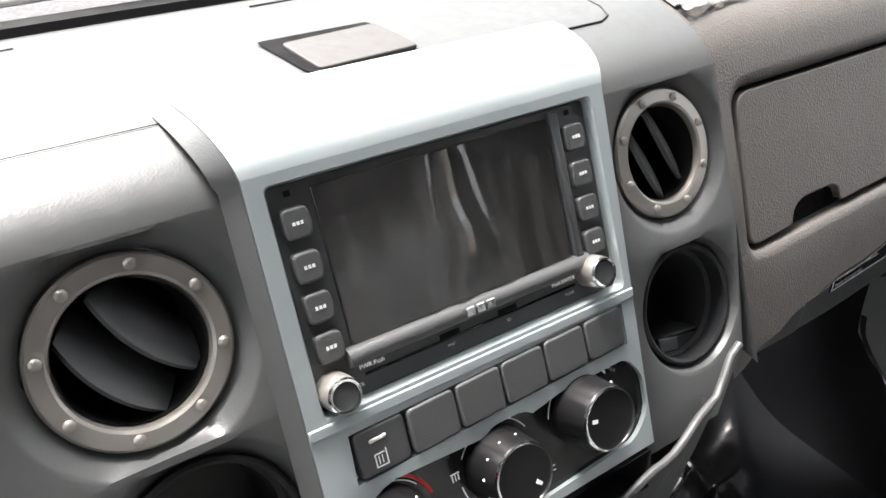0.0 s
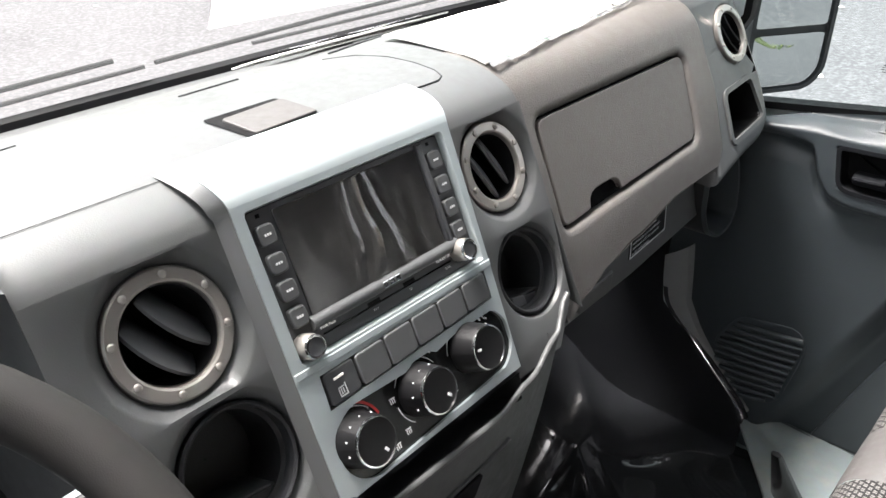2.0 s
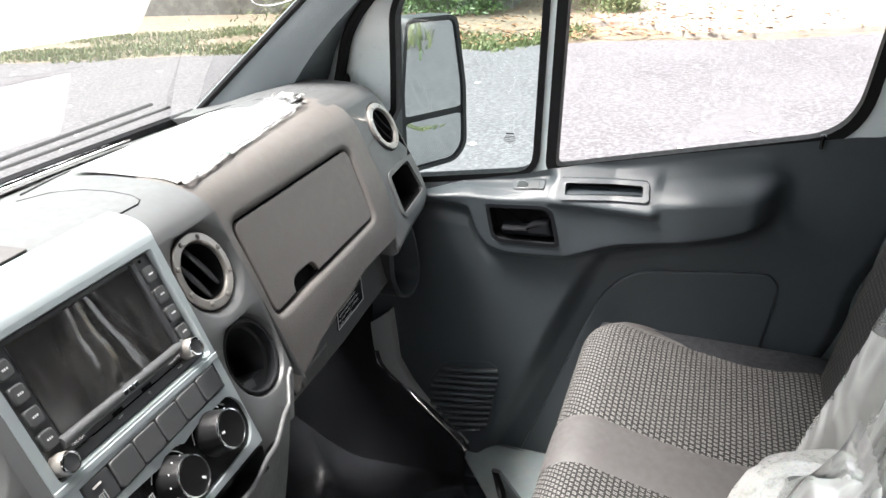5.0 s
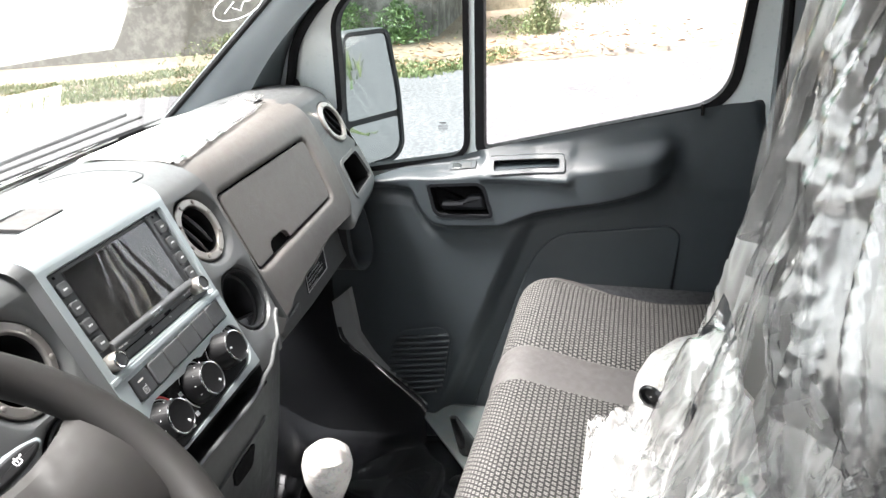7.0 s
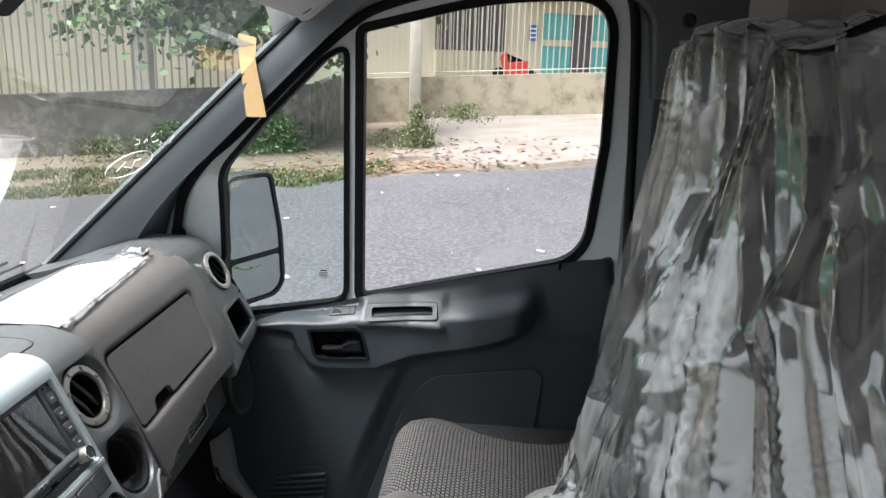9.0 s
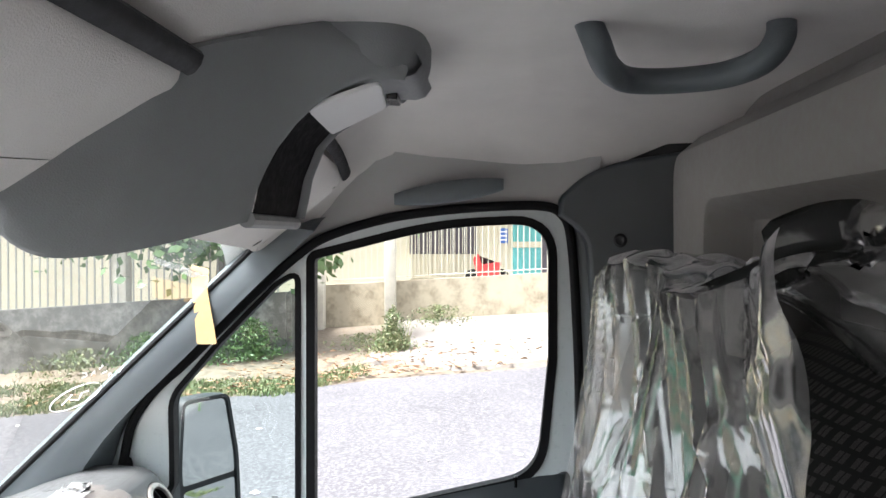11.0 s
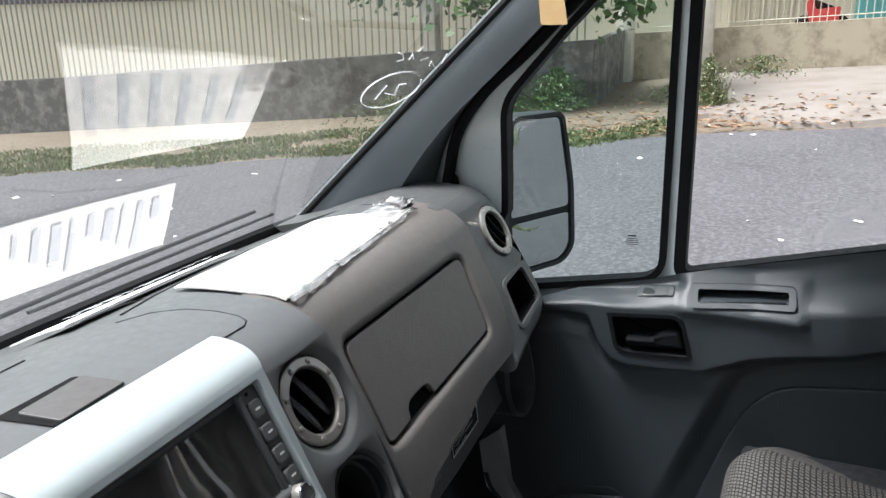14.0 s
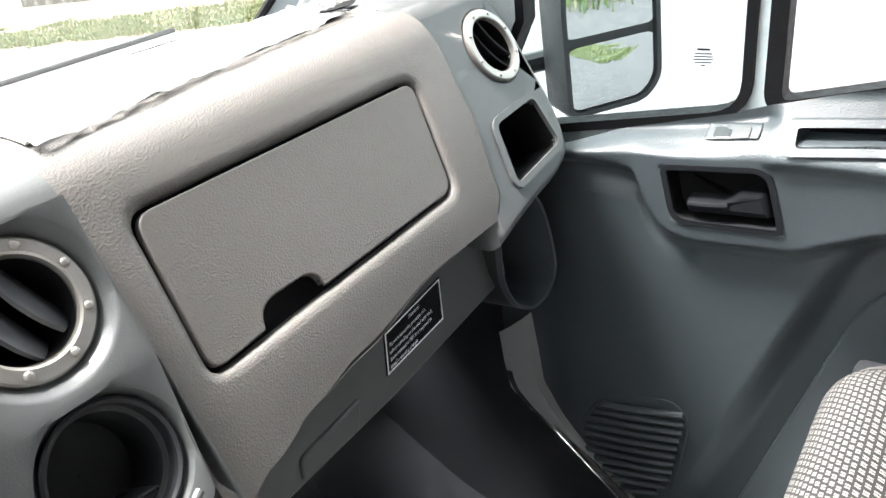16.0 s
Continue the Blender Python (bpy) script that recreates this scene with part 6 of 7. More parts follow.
bm = loft([[Vector((0.900, a[0], a[1])) for a, b in rim], [Vector((0.896, (a[0] + b[0]) / 2, (a[1] + b[1]) / 2)) for a, b in rim], [Vector((0.902, b[0], b[1])) for a, b in rim], [Vector((0.935, b[0] - 0.004, b[1])) for a, b in rim]], closed=False)
part("plate", bm, SHELFP, blade, angle=50)

# ---- bench seat ----
bench = thing("bench_seat", "double passenger bench in dark patterned cloth with a plain band", "seat")


def uv_sheet(us, vs, fn, su, sv):
    """A sheet with cloth coordinates in metres."""
    bm = bmesh.new()
    lay = bm.loops.layers.uv.new("UVMap")
    g = [[bm.verts.new(fn(u, v)) for v in vs] for u in us]
    for i in range(len(us) - 1):
        for j in range(len(vs) - 1):
            f = bm.faces.new((g[i][j], g[i + 1][j], g[i + 1][j + 1], g[i][j + 1]))
            for lp, (a, b) in zip(f.loops, ((i, j), (i + 1, j), (i + 1, j + 1), (i, j + 1))):
                lp[lay].uv = (us[a] * su, vs[b] * sv)
    return bm


SX0, SX1, SYF, SYR, STOP = -0.08, 0.955, -0.285, -0.76, 0.735


def cushion_pt(u, v):
    """u across (0 at the gear lever, 1 at the door); v from under the front edge over the top to the back."""
    x = lerp(SX0, SX1, u)
    if v < 0.3:
        a = v / 0.3
        y, z = SYF + 0.05 * (1 - math.sin(a * math.pi / 2)) * 0.4, lerp(0.50, STOP - 0.05, a)
        y = SYF + 0.02 * (1 - a)
    elif v < 0.45:
        a = (v - 0.3) / 0.15 * math.pi / 2
        y, z = SYF - 0.055 * (1 - math.cos(a)), STOP - 0.05 + 0.05 * math.sin(a)
    else:
        a = (v - 0.45) / 0.55
        y, z = lerp(SYF - 0.055, SYR, a), STOP - 0.035 * math.sin(a * math.pi * 0.9)
    e = max(0, (u - 0.86) / 0.14)
    z -= 0.055 * e * e * (1 if v > 0.3 else v / 0.3)
    y -= 0.10 * e ** 3 * (1 - min(1, max(0, (v - 0.3) / 0.5)))
    z += 0.004 * noise.noise((x * 5, y * 5, 0.3))
    return Vector((x, y, z))


def strip_of(u0, u1, mat, nm, lift, lbl, nu=24):
    bm = uv_sheet(span(u0, u1, nu), span(0, 1, 44), lambda u, v: cushion_pt(u, v) + Vector((0, -lift * 0.4, lift * math.sin(math.pi * (u - u0) / (u1 - u0)) ** 0.35)), SX1 - SX0, 0.8)
    return part(nm, bm, mat, bench, lbl, angle=70)


strip_of(0.0, 0.53, CLOTH, "cushion", 0.006, "dark cloth with pale woven dashes")
strip_of(0.53, 0.635, BAND, "cushion_band", 0.004, "plain dark grey band", 10)
strip_of(0.635, 0.92, CLOTH, "cushion", 0.006, "dark cloth with pale woven dashes")
strip_of(0.92, 1.0, BAND, "cushion_edge", 0.002, "plain dark grey edge", 8)
part("cushion_base", box(SX0 + 0.01, SX1 - 0.03, SYR, SYF - 0.02, 0.44, 0.70, 0.01), DARKP, bench, "dark seat base")
part("pedestal", box(0.2, 0.88, -0.74, -0.36, FLOOR, 0.46, 0.01), DARKP, bench, "dark pedestal")


def back_pt(u, v):
    """The backrest: u across, v up; the side towards the door is rounded."""
    x = lerp(-0.03, 0.945, u)
    z = lerp(0.66, 1.40, v)
    y = -0.725 - 0.16 * v
    e = max(0, (u - 0.85) / 0.15)
    e2 = max(0, (0.1 - u) / 0.1)
    y -= 0.09 * e * e + 0.08 * e2 * e2
    t = max(0, (v - 0.88) / 0.12)
    x -= 0.06 * e * t
    y -= 0.07 * t * t
    y += 0.012 * math.sin(v * 5)
    return Vector((x, y, z + 0.01 * math.sin(u * 9)))


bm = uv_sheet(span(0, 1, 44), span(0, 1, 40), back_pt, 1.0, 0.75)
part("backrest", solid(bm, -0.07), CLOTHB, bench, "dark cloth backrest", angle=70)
for c_ in (0.33, 0.70):
    bm = box(c_ - 0.12, c_ + 0.12, -0.955, -0.86, 1.37, 1.52, 0.035, 4)
    part("headrest", bm, BAND, bench, "dark grey headrest")

# clear film draped over the backrest
cover = thing("plastic_cover", "crumpled clear plastic film draped over the bench backrest", "plastic cover")


def fold(w, sharp):
    """A wave between 0 and 1 whose crests are creased and whose hollows are slack."""
    f = abs(w - math.floor(w) - 0.5) * 2
    return lerp(ease(f), f, sharp)


def folds(x, z):
    """Long creases that fan out from where the bag is gathered at its top, and slack folds swept across its foot."""
    a = math.atan2(x - 0.40, 2.05 - z)
    w = a * 7.0 + 0.22 * noise.noise((x * 1.3, z * 0.8, 3.7)) + 0.10 * math.sin(z * 5.0 + x * 3.0)
    grow_k = 0.35 + 0.65 * ease((1.55 - z) / 0.5)
    f = grow_k * (0.046 * fold(w, 0.85) + 0.020 * fold(w * 2.3 + 0.3, 1.0) + 0.008 * fold(w * 5.7 + 0.1, 1.0))
    foot = ease((1.16 - z) / 0.30) * ease((0.30 - x) / 0.25)
    for k, (deg, freq, amp) in enumerate(((58, 4.2, 0.060), (44, 9.0, 0.016))):
        p = x * math.cos(radians(deg)) - z * math.sin(radians(deg))
        f += amp * foot * fold(p * freq + 0.3 * noise.noise((x * 1.6, z * 1.2, 8.0 + k)), 0.8)
    # broad slack dents over the seat's shoulder
    dent = ease((z - 1.0) / 0.15) * ease((0.42 - x) / 0.15)
    f += 0.085 * dent * crumple(x * 2.6 + z * 0.9, z * 2.9 - x * 0.7, 6.3)
    # crisp small crumpling near the hem
    f += 0.040 * ease((1.04 - z) / 0.2) * crumple(x * 4.5 + z * 2.0, z * 3.0 - x, 2.2)
    return f


def cover_pt(u, v):
    """The bag over one seat back: u from its inner to its outer edge, v from the hem up."""
    x0 = knots(v, [(0, -0.56), (0.4, -0.54), (0.7, -0.48), (0.9, -0.37), (1.0, -0.27)])
    x1 = knots(v, [(0, 0.46), (0.2, 0.575), (0.4, 0.57), (0.78, 0.53), (1.0, 0.56)])
    x = lerp(x0, x1, u)
    z = lerp(0.70, 1.515, v) + ease((v - 0.70) / 0.3) * (0.04 * math.exp(-(u / 0.16) ** 2) - 0.02 * ease((u - 0.8) / 0.2))
    y = -0.60 - 0.155 * v + 0.060 - folds(x, z) * lerp(0.5, 1.0, ease(u / 0.15)) - ease((u - 0.55) / 0.45) * (0.014 + 0.014 * ease(v / 0.5) * ease((1 - v) / 0.2))
    z += 0.02 * noise.noise((x * 6, 0.4, v * 2)) * (1 if v > 0.8 else 0.3) + 0.012 * ease((v - 0.9) / 0.1) * (fold(u * 9.0, 1.0) - 0.5)
    x += 0.015 * noise.noise((z * 7, x * 2, 3.3))
    return Vector((x, y, z))


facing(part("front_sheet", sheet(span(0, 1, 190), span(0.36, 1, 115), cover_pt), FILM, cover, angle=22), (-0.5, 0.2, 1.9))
facing(part("hem", sheet(span(0, 1, 190), span(0, 0.36, 66), cover_pt), FILMW, cover, "bunched film at the foot of the cover, sky reflection whitened in", angle=18), (-0.5, 0.2, 1.9))
bm = sheet(span(0, 1, 60), span(0, 1, 30), lambda u, v: cover_pt(u, 1.0) + Vector((0, -0.20 * v, 0.02 * math.sin(v * 3) - 0.10 * v * v + 0.02 * crumple(u * 9, v * 3, 2.0))))
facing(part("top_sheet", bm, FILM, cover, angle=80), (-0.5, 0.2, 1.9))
# lap sheet, its sky reflections put in as white haze too
bm = sheet(span(0, 1, 70), span(0, 1, 50), lambda u, v: Vector((lerp(-0.30, 0.30, u) + 0.03 * noise.noise((v * 5, u * 4, 1)), -0.60 + 0.15 * v, 0.775 + 0.20 * (1 - v) ** 2 + 0.07 * crumple(u * 5 + v, v * 3, 5.0) + 0.022 * crumple(u * 13, v * 7, 2.0))))
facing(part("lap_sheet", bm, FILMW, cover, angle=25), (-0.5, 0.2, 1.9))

# wrapped armrest on the inner side of the bench
arm = thing("wrapped_armrest", "armrest bolster wrapped in dirty white film with a black pivot", "armrest")
bm = bmesh.new()
bmesh.ops.create_uvsphere(bm, u_segments=80, v_segments=56, radius=1)
for v in bm.verts:
    p = v.co.copy()
    k = 1 + 0.05 * noise.noise(p * 2.5) - 0.10 * crumple(p.x * 2.2 + p.z, p.y * 2 + p.z * 0.8, 2.0)
    v.co = Vector((0.325 + 0.105 * p.x * k, -0.615 + 0.11 * p.y * k, 0.815 + 0.085 * p.z * k))
part("bolster", bm, WRAP, arm)
put = lambda bm: mapv(bm, lambda a, b, h: Vector((0.252 - h * 0.75 + a * 0.45, -0.526 + h * 0.35 + a * 0.8, 0.857 + b * 0.9 + h * 0.55)))
part("pivot", put(revolve([(0.017, 0), (0.017, 0.006), (0.012, 0.009), (0.010, 0.004), (0.001, 0.004)], 24, caps=False)), BLACK, arm, "black ring pivot")

# seat belt stalk between seat and sill
bel = thing("seat_lever", "black plastic lever beside the bench front", "lever")
rows = []
for t in span(0, 1, 10):
    c_ = Vector((lerp(0.80, 0.735, t), lerp(-0.20, -0.17, t), lerp(0.33, 0.47, t)))
    r = lerp(0.022, 0.006, t)
    rows.append([tuple(c_ + Vector((r * math.cos(b), 1.4 * r * math.sin(b), 0))) for b in [2 * math.pi * k / 10 for k in range(10)]])
part("lever", loft(rows, cap0=True, cap1=True), BLACK, bel)

# ---- overhead: console, visors, grab handle ----
ovh = thing("overhead_console", "grey overhead console with a reading lamp and a dark pocket", "overhead console")


# the console's front lip, its rear edge along the roof, and how far each section follows the lamp arch
OV = [
    ((-0.061, -0.126, 1.599), (-0.055, -0.138, 1.608), 0.0), ((-0.008, -0.118, 1.559), (-0.030, -0.200, 1.658), 0.0),
    ((0.044, -0.126, 1.538), (0.002, -0.238, 1.693), 0.0), ((0.085, -0.163, 1.538), (0.038, -0.267, 1.719), 0.0),
    ((0.160, -0.192, 1.547), (0.098, -0.298, 1.744), 0.0), ((0.205, -0.230, 1.560), (0.165, -0.330, 1.770), 0.15),
    ((0.226, -0.252, 1.568), (0.215, -0.395, 1.775), 0.5), ((0.244, -0.270, 1.575), (0.244, -0.455, 1.741), 1.0),
]
ARCH = [(-0.270, 1.575), (-0.276, 1.600), (-0.283, 1.636), (-0.302, 1.682), (-0.327, 1.709), (-0.362, 1.728), (-0.415, 1.744), (-0.455, 1.741)]


def along(pts, t):
    k = t * (len(pts) - 1)
    i = min(int(k), len(pts) - 2)
    return lerp(Vector(pts[i]), Vector(pts[i + 1]), k - i)


def ov_sec(i, t):
    """A section of the console's underside: from the front lip (t = 0) to the rear edge."""
    lip, end, w = OV[i]
    a, b = Vector(lip), Vector(end)
    mid = lerp(a, b, 0.45) + Vector((0, -0.012, -0.030))
    p = (1 - t) ** 2 * a + 2 * t * (1 - t) * mid + t * t * b
    q = along(ARCH, t)
    return lerp(p, Vector((lip[0], q.x, q.y)), w)


rows = []
for i in range(len(OV)):
    for k in range(4 if i < len(OV) - 1 else 1):
        f = k / 4
        row = []
        for t in span(0, 1, 24):
            p0, p1, p2, p3 = (ov_sec(min(max(i + q, 0), len(OV) - 1), t) for q in (-1, 0, 1, 2))
            row.append(tuple(0.5 * ((2 * p1) + (p2 - p0) * f + (2 * p0 - 5 * p1 + 4 * p2 - p3) * f * f + (3 * p1 - p0 - 3 * p2 + p3) * f ** 3)))
        rows.append(row)
bm = loft(rows, closed=False)
# front wall and rear wall up to the roof
loft([[r[0] for r in rows], [(r[0][0], r[0][1] + 0.012, r[0][2] + 0.012) for r in rows], [(r[0][0], r[0][1] + 0.004, max(r[0][2] + 0.03, roof_z(r[0][0], r[0][1]))) for r in rows]], closed=False, bm=bm)
loft([[r[-1] for r in rows], [(r[-1][0], r[-1][1] - 0.004, r[-1][2] + 0.012) for r in rows], [(r[-1][0] + 0.012, r[-1][1] + 0.012, roof_z(r[-1][0], r[-1][1]) + 0.006) for r in rows]], closed=False, bm=bm)
part("shell", bm, SHELFP, ovh, "grey moulded shell", angle=70)


def arch_x(q, t):
    """Across the arch: q from its inner to its outer side, drawn in towards the tip."""
    return lerp(0.244, 0.48 - 0.075 * ease((t - 0.6) / 0.4), q)


# pocket surface coloured near-black for the shade inside the arch
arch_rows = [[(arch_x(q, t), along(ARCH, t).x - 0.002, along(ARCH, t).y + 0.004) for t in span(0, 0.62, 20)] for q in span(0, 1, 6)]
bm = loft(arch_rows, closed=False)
part("pocket", bm, VOID, ovh, "hollow pocket with its inner shade in a near-black colour")
arch_rows = [[(arch_x(q, t), along(ARCH, t).x, along(ARCH, t).y + 0.003) for t in span(0.62, 1.0, 12)] for q in span(0, 1, 6)]
bm = loft(arch_rows, closed=False)
loft([[r[-1] for r in arch_rows], [(r[-1][0], r[-1][1] - 0.013, r[-1][2] + 0.004) for r in arch_rows], [(r[-1][0], r[-1][1] - 0.021, r[-1][2] + 0.016) for r in arch_rows], [(r[-1][0], r[-1][1] - 0.014, r[-1][2] + 0.030) for r in arch_rows]], closed=False, bm=bm)
part("lamp_housing", bm, SHELFP, ovh, "grey lamp housing", angle=50)
bm = tube([(x, -0.268, 1.577) for x in span(0.240, 0.482, 8)], 0.010, 10)
part("front_lip", bm, SHELFP, ovh, "grey rounded lip")
bm = tube([(arch_x(0.99, t), along(ARCH, t).x - 0.002, along(ARCH, t).y + 0.010) for t in span(0.0, 0.92, 24)], 0.012, 12)
part("end_rim", bm, SHELFP, ovh)


bm = bmesh.new()
bmesh.ops.create_uvsphere(bm, u_segments=40, v_segments=24, radius=1)
for v in bm.verts:
    p = v.co
    e, f, g_ = (math.copysign(abs(c_) ** 0.62, c_) for c_ in p)
    v.co = Vector((0.316 + 0.112 * e, -0.385 + 0.094 * f - 0.004 * e, 1.800 + 0.062 * g_))
part("rounded_end", bm, SHELFP, ovh, "smooth rounded end", angle=80)


def on_arch(u, t, d):
    """Underside of the arch: u across it from x = 0.245, t along it, d downwards."""
    p = along(ARCH, t)
    q = along(ARCH, min(1, t + 0.01)) - along(ARCH, max(0, t - 0.01))
    n = Vector((q.y, -q.x)).normalized()
    if n.y > 0:
        n = -n
    return Vector((u, p.x + n.x * d, p.y + n.y * d))


lm = rounded([(0.258, 0.60), (0.462, 0.56), (0.435, 0.84), (0.258, 0.90)], 0.03, 5)
part("lamp_lens", mapv(slab(lm, 0.0, 0.006, 0.003), on_arch), LENS, ovh, "white reading lamp lens")
part("lamp_switch", mapv(slab(rounded([(0.325, 0.885), (0.385, 0.88), (0.385, 0.935), (0.325, 0.94)], 0.006, 2), 0.002, 0.010, 0.003), on_arch), BLACK, ovh, "black lamp switch")


def visor(x0, x1, lbl):
    v = thing("sun_visor", lbl, "sun visor", group="sun visors")
    o = rounded([(x0, -0.274), (x1, -0.268), (x1, -0.088), (x0, -0.088)], 0.025, 5)

    def m(u, w, d):
        z = roof_z(u, w) - 0.016
        return Vector((u, w, z - d))

    bm = mapv(loft([[(u, w, d) for u, w in inset(o, k)] for k, d in ((0, 0), (0, 0.008), (0.002, 0.014), (0.008, 0.018), (0.03, 0.018), (0.06, 0.018), (0.09, 0.018))], cap0=True, cap1=True), m)
    part("board", bm, LINER, v)
    # dark tube put in as the shadow between visor and roof
    part("edge_shadow", mapv(tube([(x, -0.278, 0.012) for x in span(x0 + 0.02, x1 - 0.01, 12)], 0.009, 8), m), DARKP, v, "dark tube for the shadow gap at the rear edge")
    part("clip", mapv(box(-0.066 if x1 < 0.1 else 0.80, -0.036 if x1 < 0.1 else 0.83, -0.124, -0.104, 0.006, 0.028, 0.004), m), DARKP, v, "dark visor clip")
    return v


visor(-0.80, 0.05, "pale felt sun visor folded up on the driver's side")
visor(0.30, 0.88, "pale felt sun visor folded up on the passenger's side")

grab = thing("grab_handle", "dark grey roof grab handle", "grab handle")
gp_ = [Vector((0.238, -0.668, ROOF + 0.004)), Vector((0.225, -0.676, ROOF - 0.022)), Vector((0.265, -0.694, ROOF - 0.042)), Vector((0.325, -0.728, ROOF - 0.046)), Vector((0.335, -0.785, ROOF - 0.046)), Vector((0.30, -0.840, ROOF - 0.046)), Vector((0.245, -0.868, ROOF - 0.040)), Vector((0.225, -0.880, ROOF - 0.020)), Vector((0.235, -0.885, ROOF + 0.004))]
sm = []
for i in range(len(gp_) - 1):
    p0, p1, p2, p3 = gp_[max(i - 1, 0)], gp_[i], gp_[i + 1], gp_[min(i + 2, len(gp_) - 1)]
    for k in range(6):
        t = k / 6
        sm.append(0.5 * ((2 * p1) + (p2 - p0) * t + (2 * p0 - 5 * p1 + 4 * p2 - p3) * t * t + (3 * p1 - p0 - 3 * p2 + p3) * t ** 3))
part("bar", tube(sm + [gp_[-1]], 0.0165, 14), PILLARP, grab)
hand2 = thing("side_grip", "dark padded grip over the door", "grab handle")
rows = []
for t in span(0, 1, 16):
    y = lerp(-0.365, -0.585, t)
    r = 0.023 * math.sin(math.pi * lerp(0.08, 0.92, t)) ** 0.5
    c_ = Vector((0.93 - 0.02 * y, y, lerp(1.632, 1.662, t)))
    rows.append([tuple(c_ + Vector((-r * 0.9 * math.cos(b), 0, r * math.sin(b)))) for b in [2 * math.pi * k / 12 for k in range(12)]])
part("grip", loft(rows, cap0=True, cap1=True), PILLARP, hand2)

# ---- hanging tag, chalk marks, small things on the glass ----
tag = thing("paper_tag", "tan card tag taped to the windscreen edge", "tag")
tg = rounded([(-0.020, 0.0), (0.020, 0.0), (0.014, 0.11), (0.022, 0.148), (-0.012, 0.155), (-0.016, 0.12)], 0.004, 2)
part("card", mapv(slab(tg, 0, 0.0012, 0.0004, 1), lambda u, v, d: Vector((0.855 - d, -0.006 - u * 1.0 + v * 0.12, 1.346 + v))), TAGP, tag, smooth=False)
part("tape", mapv(slab([(-0.02, 0.135), (0.01, 0.13), (0.085, 0.16), (0.085, 0.172)], 0, 0.0006, 0.0002, 1), lambda u, v, d: Vector((0.852 - d, -0.006 + u + v * 0.12, 1.346 + v))), FILM, tag, "clear tape", smooth=False)
chalk = thing("chalk_mark", "white hand-drawn oval and scribble on the windscreen", "chalk mark")


def on_screen(x, t, d=0.0):
    return screen_pt(x, t) + Vector((0, -0.0008, -0.0004))


ov = [on_screen(0.738 + 0.081 * math.cos(a) - 0.014 * math.sin(a), 0.4325 + 0.049 * math.sin(a) - 0.004 * math.cos(a)) for a in span(0.7, 6.75, 44)]
part("oval", tube(ov, 0.0008, 5), WHITE, chalk)
for q in ([(0.7075, 0.450), (0.707, 0.414)], [(0.766, 0.445), (0.745, 0.445), (0.757, 0.421), (0.761, 0.414), (0.721, 0.428)]):
    part("stroke", tube([on_screen(*p) for p in q], 0.0008, 5), WHITE, chalk)
for q in ([(0.678, 0.514), (0.692, 0.517), (0.678, 0.531), (0.660, 0.536)], [(0.709, 0.514), (0.705, 0.530), (0.721, 0.515)], [(0.716, 0.534), (0.719, 0.546)], [(0.747, 0.509), (0.763, 0.515)], [(0.792, 0.489), (0.784, 0.504), (0.812, 0.484)], [(0.816, 0.520), (0.828, 0.492)]):
    part("stroke", tube([on_screen(*p) for p in q], 0.0006, 5), WHITE, chalk)
mark = thing("glass_patch", "dark sensor patch on the windscreen", "patch")
part("patch", mapv(slab(rounded([(0.012, 0.885), (0.044, 0.885), (0.050, 0.935), (0.020, 0.935)], 0.006, 3), 0, 0.002, 0.0005, 1), lambda u, v, d: screen_pt(u, v) + Vector((0, -0.006 - d, -0.004))), DARKP, mark, smooth=False)

# wipers outside the glass
for x0, x1 in ((0.18, 0.72), (-0.45, 0.12)):
    w = thing("wiper", "black windscreen wiper lying at the foot of the glass", "wiper", group="wipers")
    out = Vector((0, 0.03, 0.02))
    part("arm", tube([screen_pt(x0, 0.0) + out, screen_pt(lerp(x0, x1, 0.5), 0.02) + out, screen_pt(x1, 0.035) + out], 0.003, 8), RUBBER, w)
    part("blade", tube([screen_pt(x0 + 0.12, 0.02) + out * 0.6, screen_pt(lerp(x0, x1, 0.6), 0.02) + out * 0.6, screen_pt(x1 + 0.03, 0.03) + out * 0.6], 0.0034, 8, flat=0.7), RUBBER, w)
tagged(finish(box(-0.85, 0.95, 0.49, 0.56, 0.76, 0.80, 0.015), "cowl", DARKP), "black scuttle panel in front of the windscreen", "scuttle", kind="structure")

# ---- door mirror ----
mir = thing("door_mirror", "tall black door mirror with a flat and a convex glass", "mirror")
MC = Vector((1.36, 0.165, 0.98))
mo = rounded([(0.075, 0.168), (-0.055, 0.165), (-0.083, 0.0), (-0.090, -0.15), (-0.06, -0.185), (0.075, -0.185), (0.085, 0.0)], 0.025, 6)


def on_mir(u, v, d):
    """u along the glass (to the front), v up, d towards the cab."""
    return MC + Vector((-0.88, 0.48, 0)) * (u * 1.22) + Vector((0, 0, 1)) * v + Vector((-0.48, -0.88, 0)) * d


bm = mapv(loft([[(u * 0.7, v * 0.8, -0.10) for u, v in mo], [(u * 0.95, v * 0.97, -0.06) for u, v in mo], [(u, v, -0.01) for u, v in mo], [(u, v, 0.004) for u, v in inset(mo, 0.002)], [(u, v, 0.004) for u, v in inset(mo, 0.010)], [(u, v, -0.004) for u, v in inset(mo, 0.011)]], cap0=True, cap1=True), on_mir)
part("housing", bm, DARKP, mir, "black housing")
u_gl = rounded([(0.063, 0.155), (-0.045, 0.152), (-0.071, 0.0), (-0.076, -0.052), (0.074, -0.052), (0.074, 0.0)], 0.016, 5)
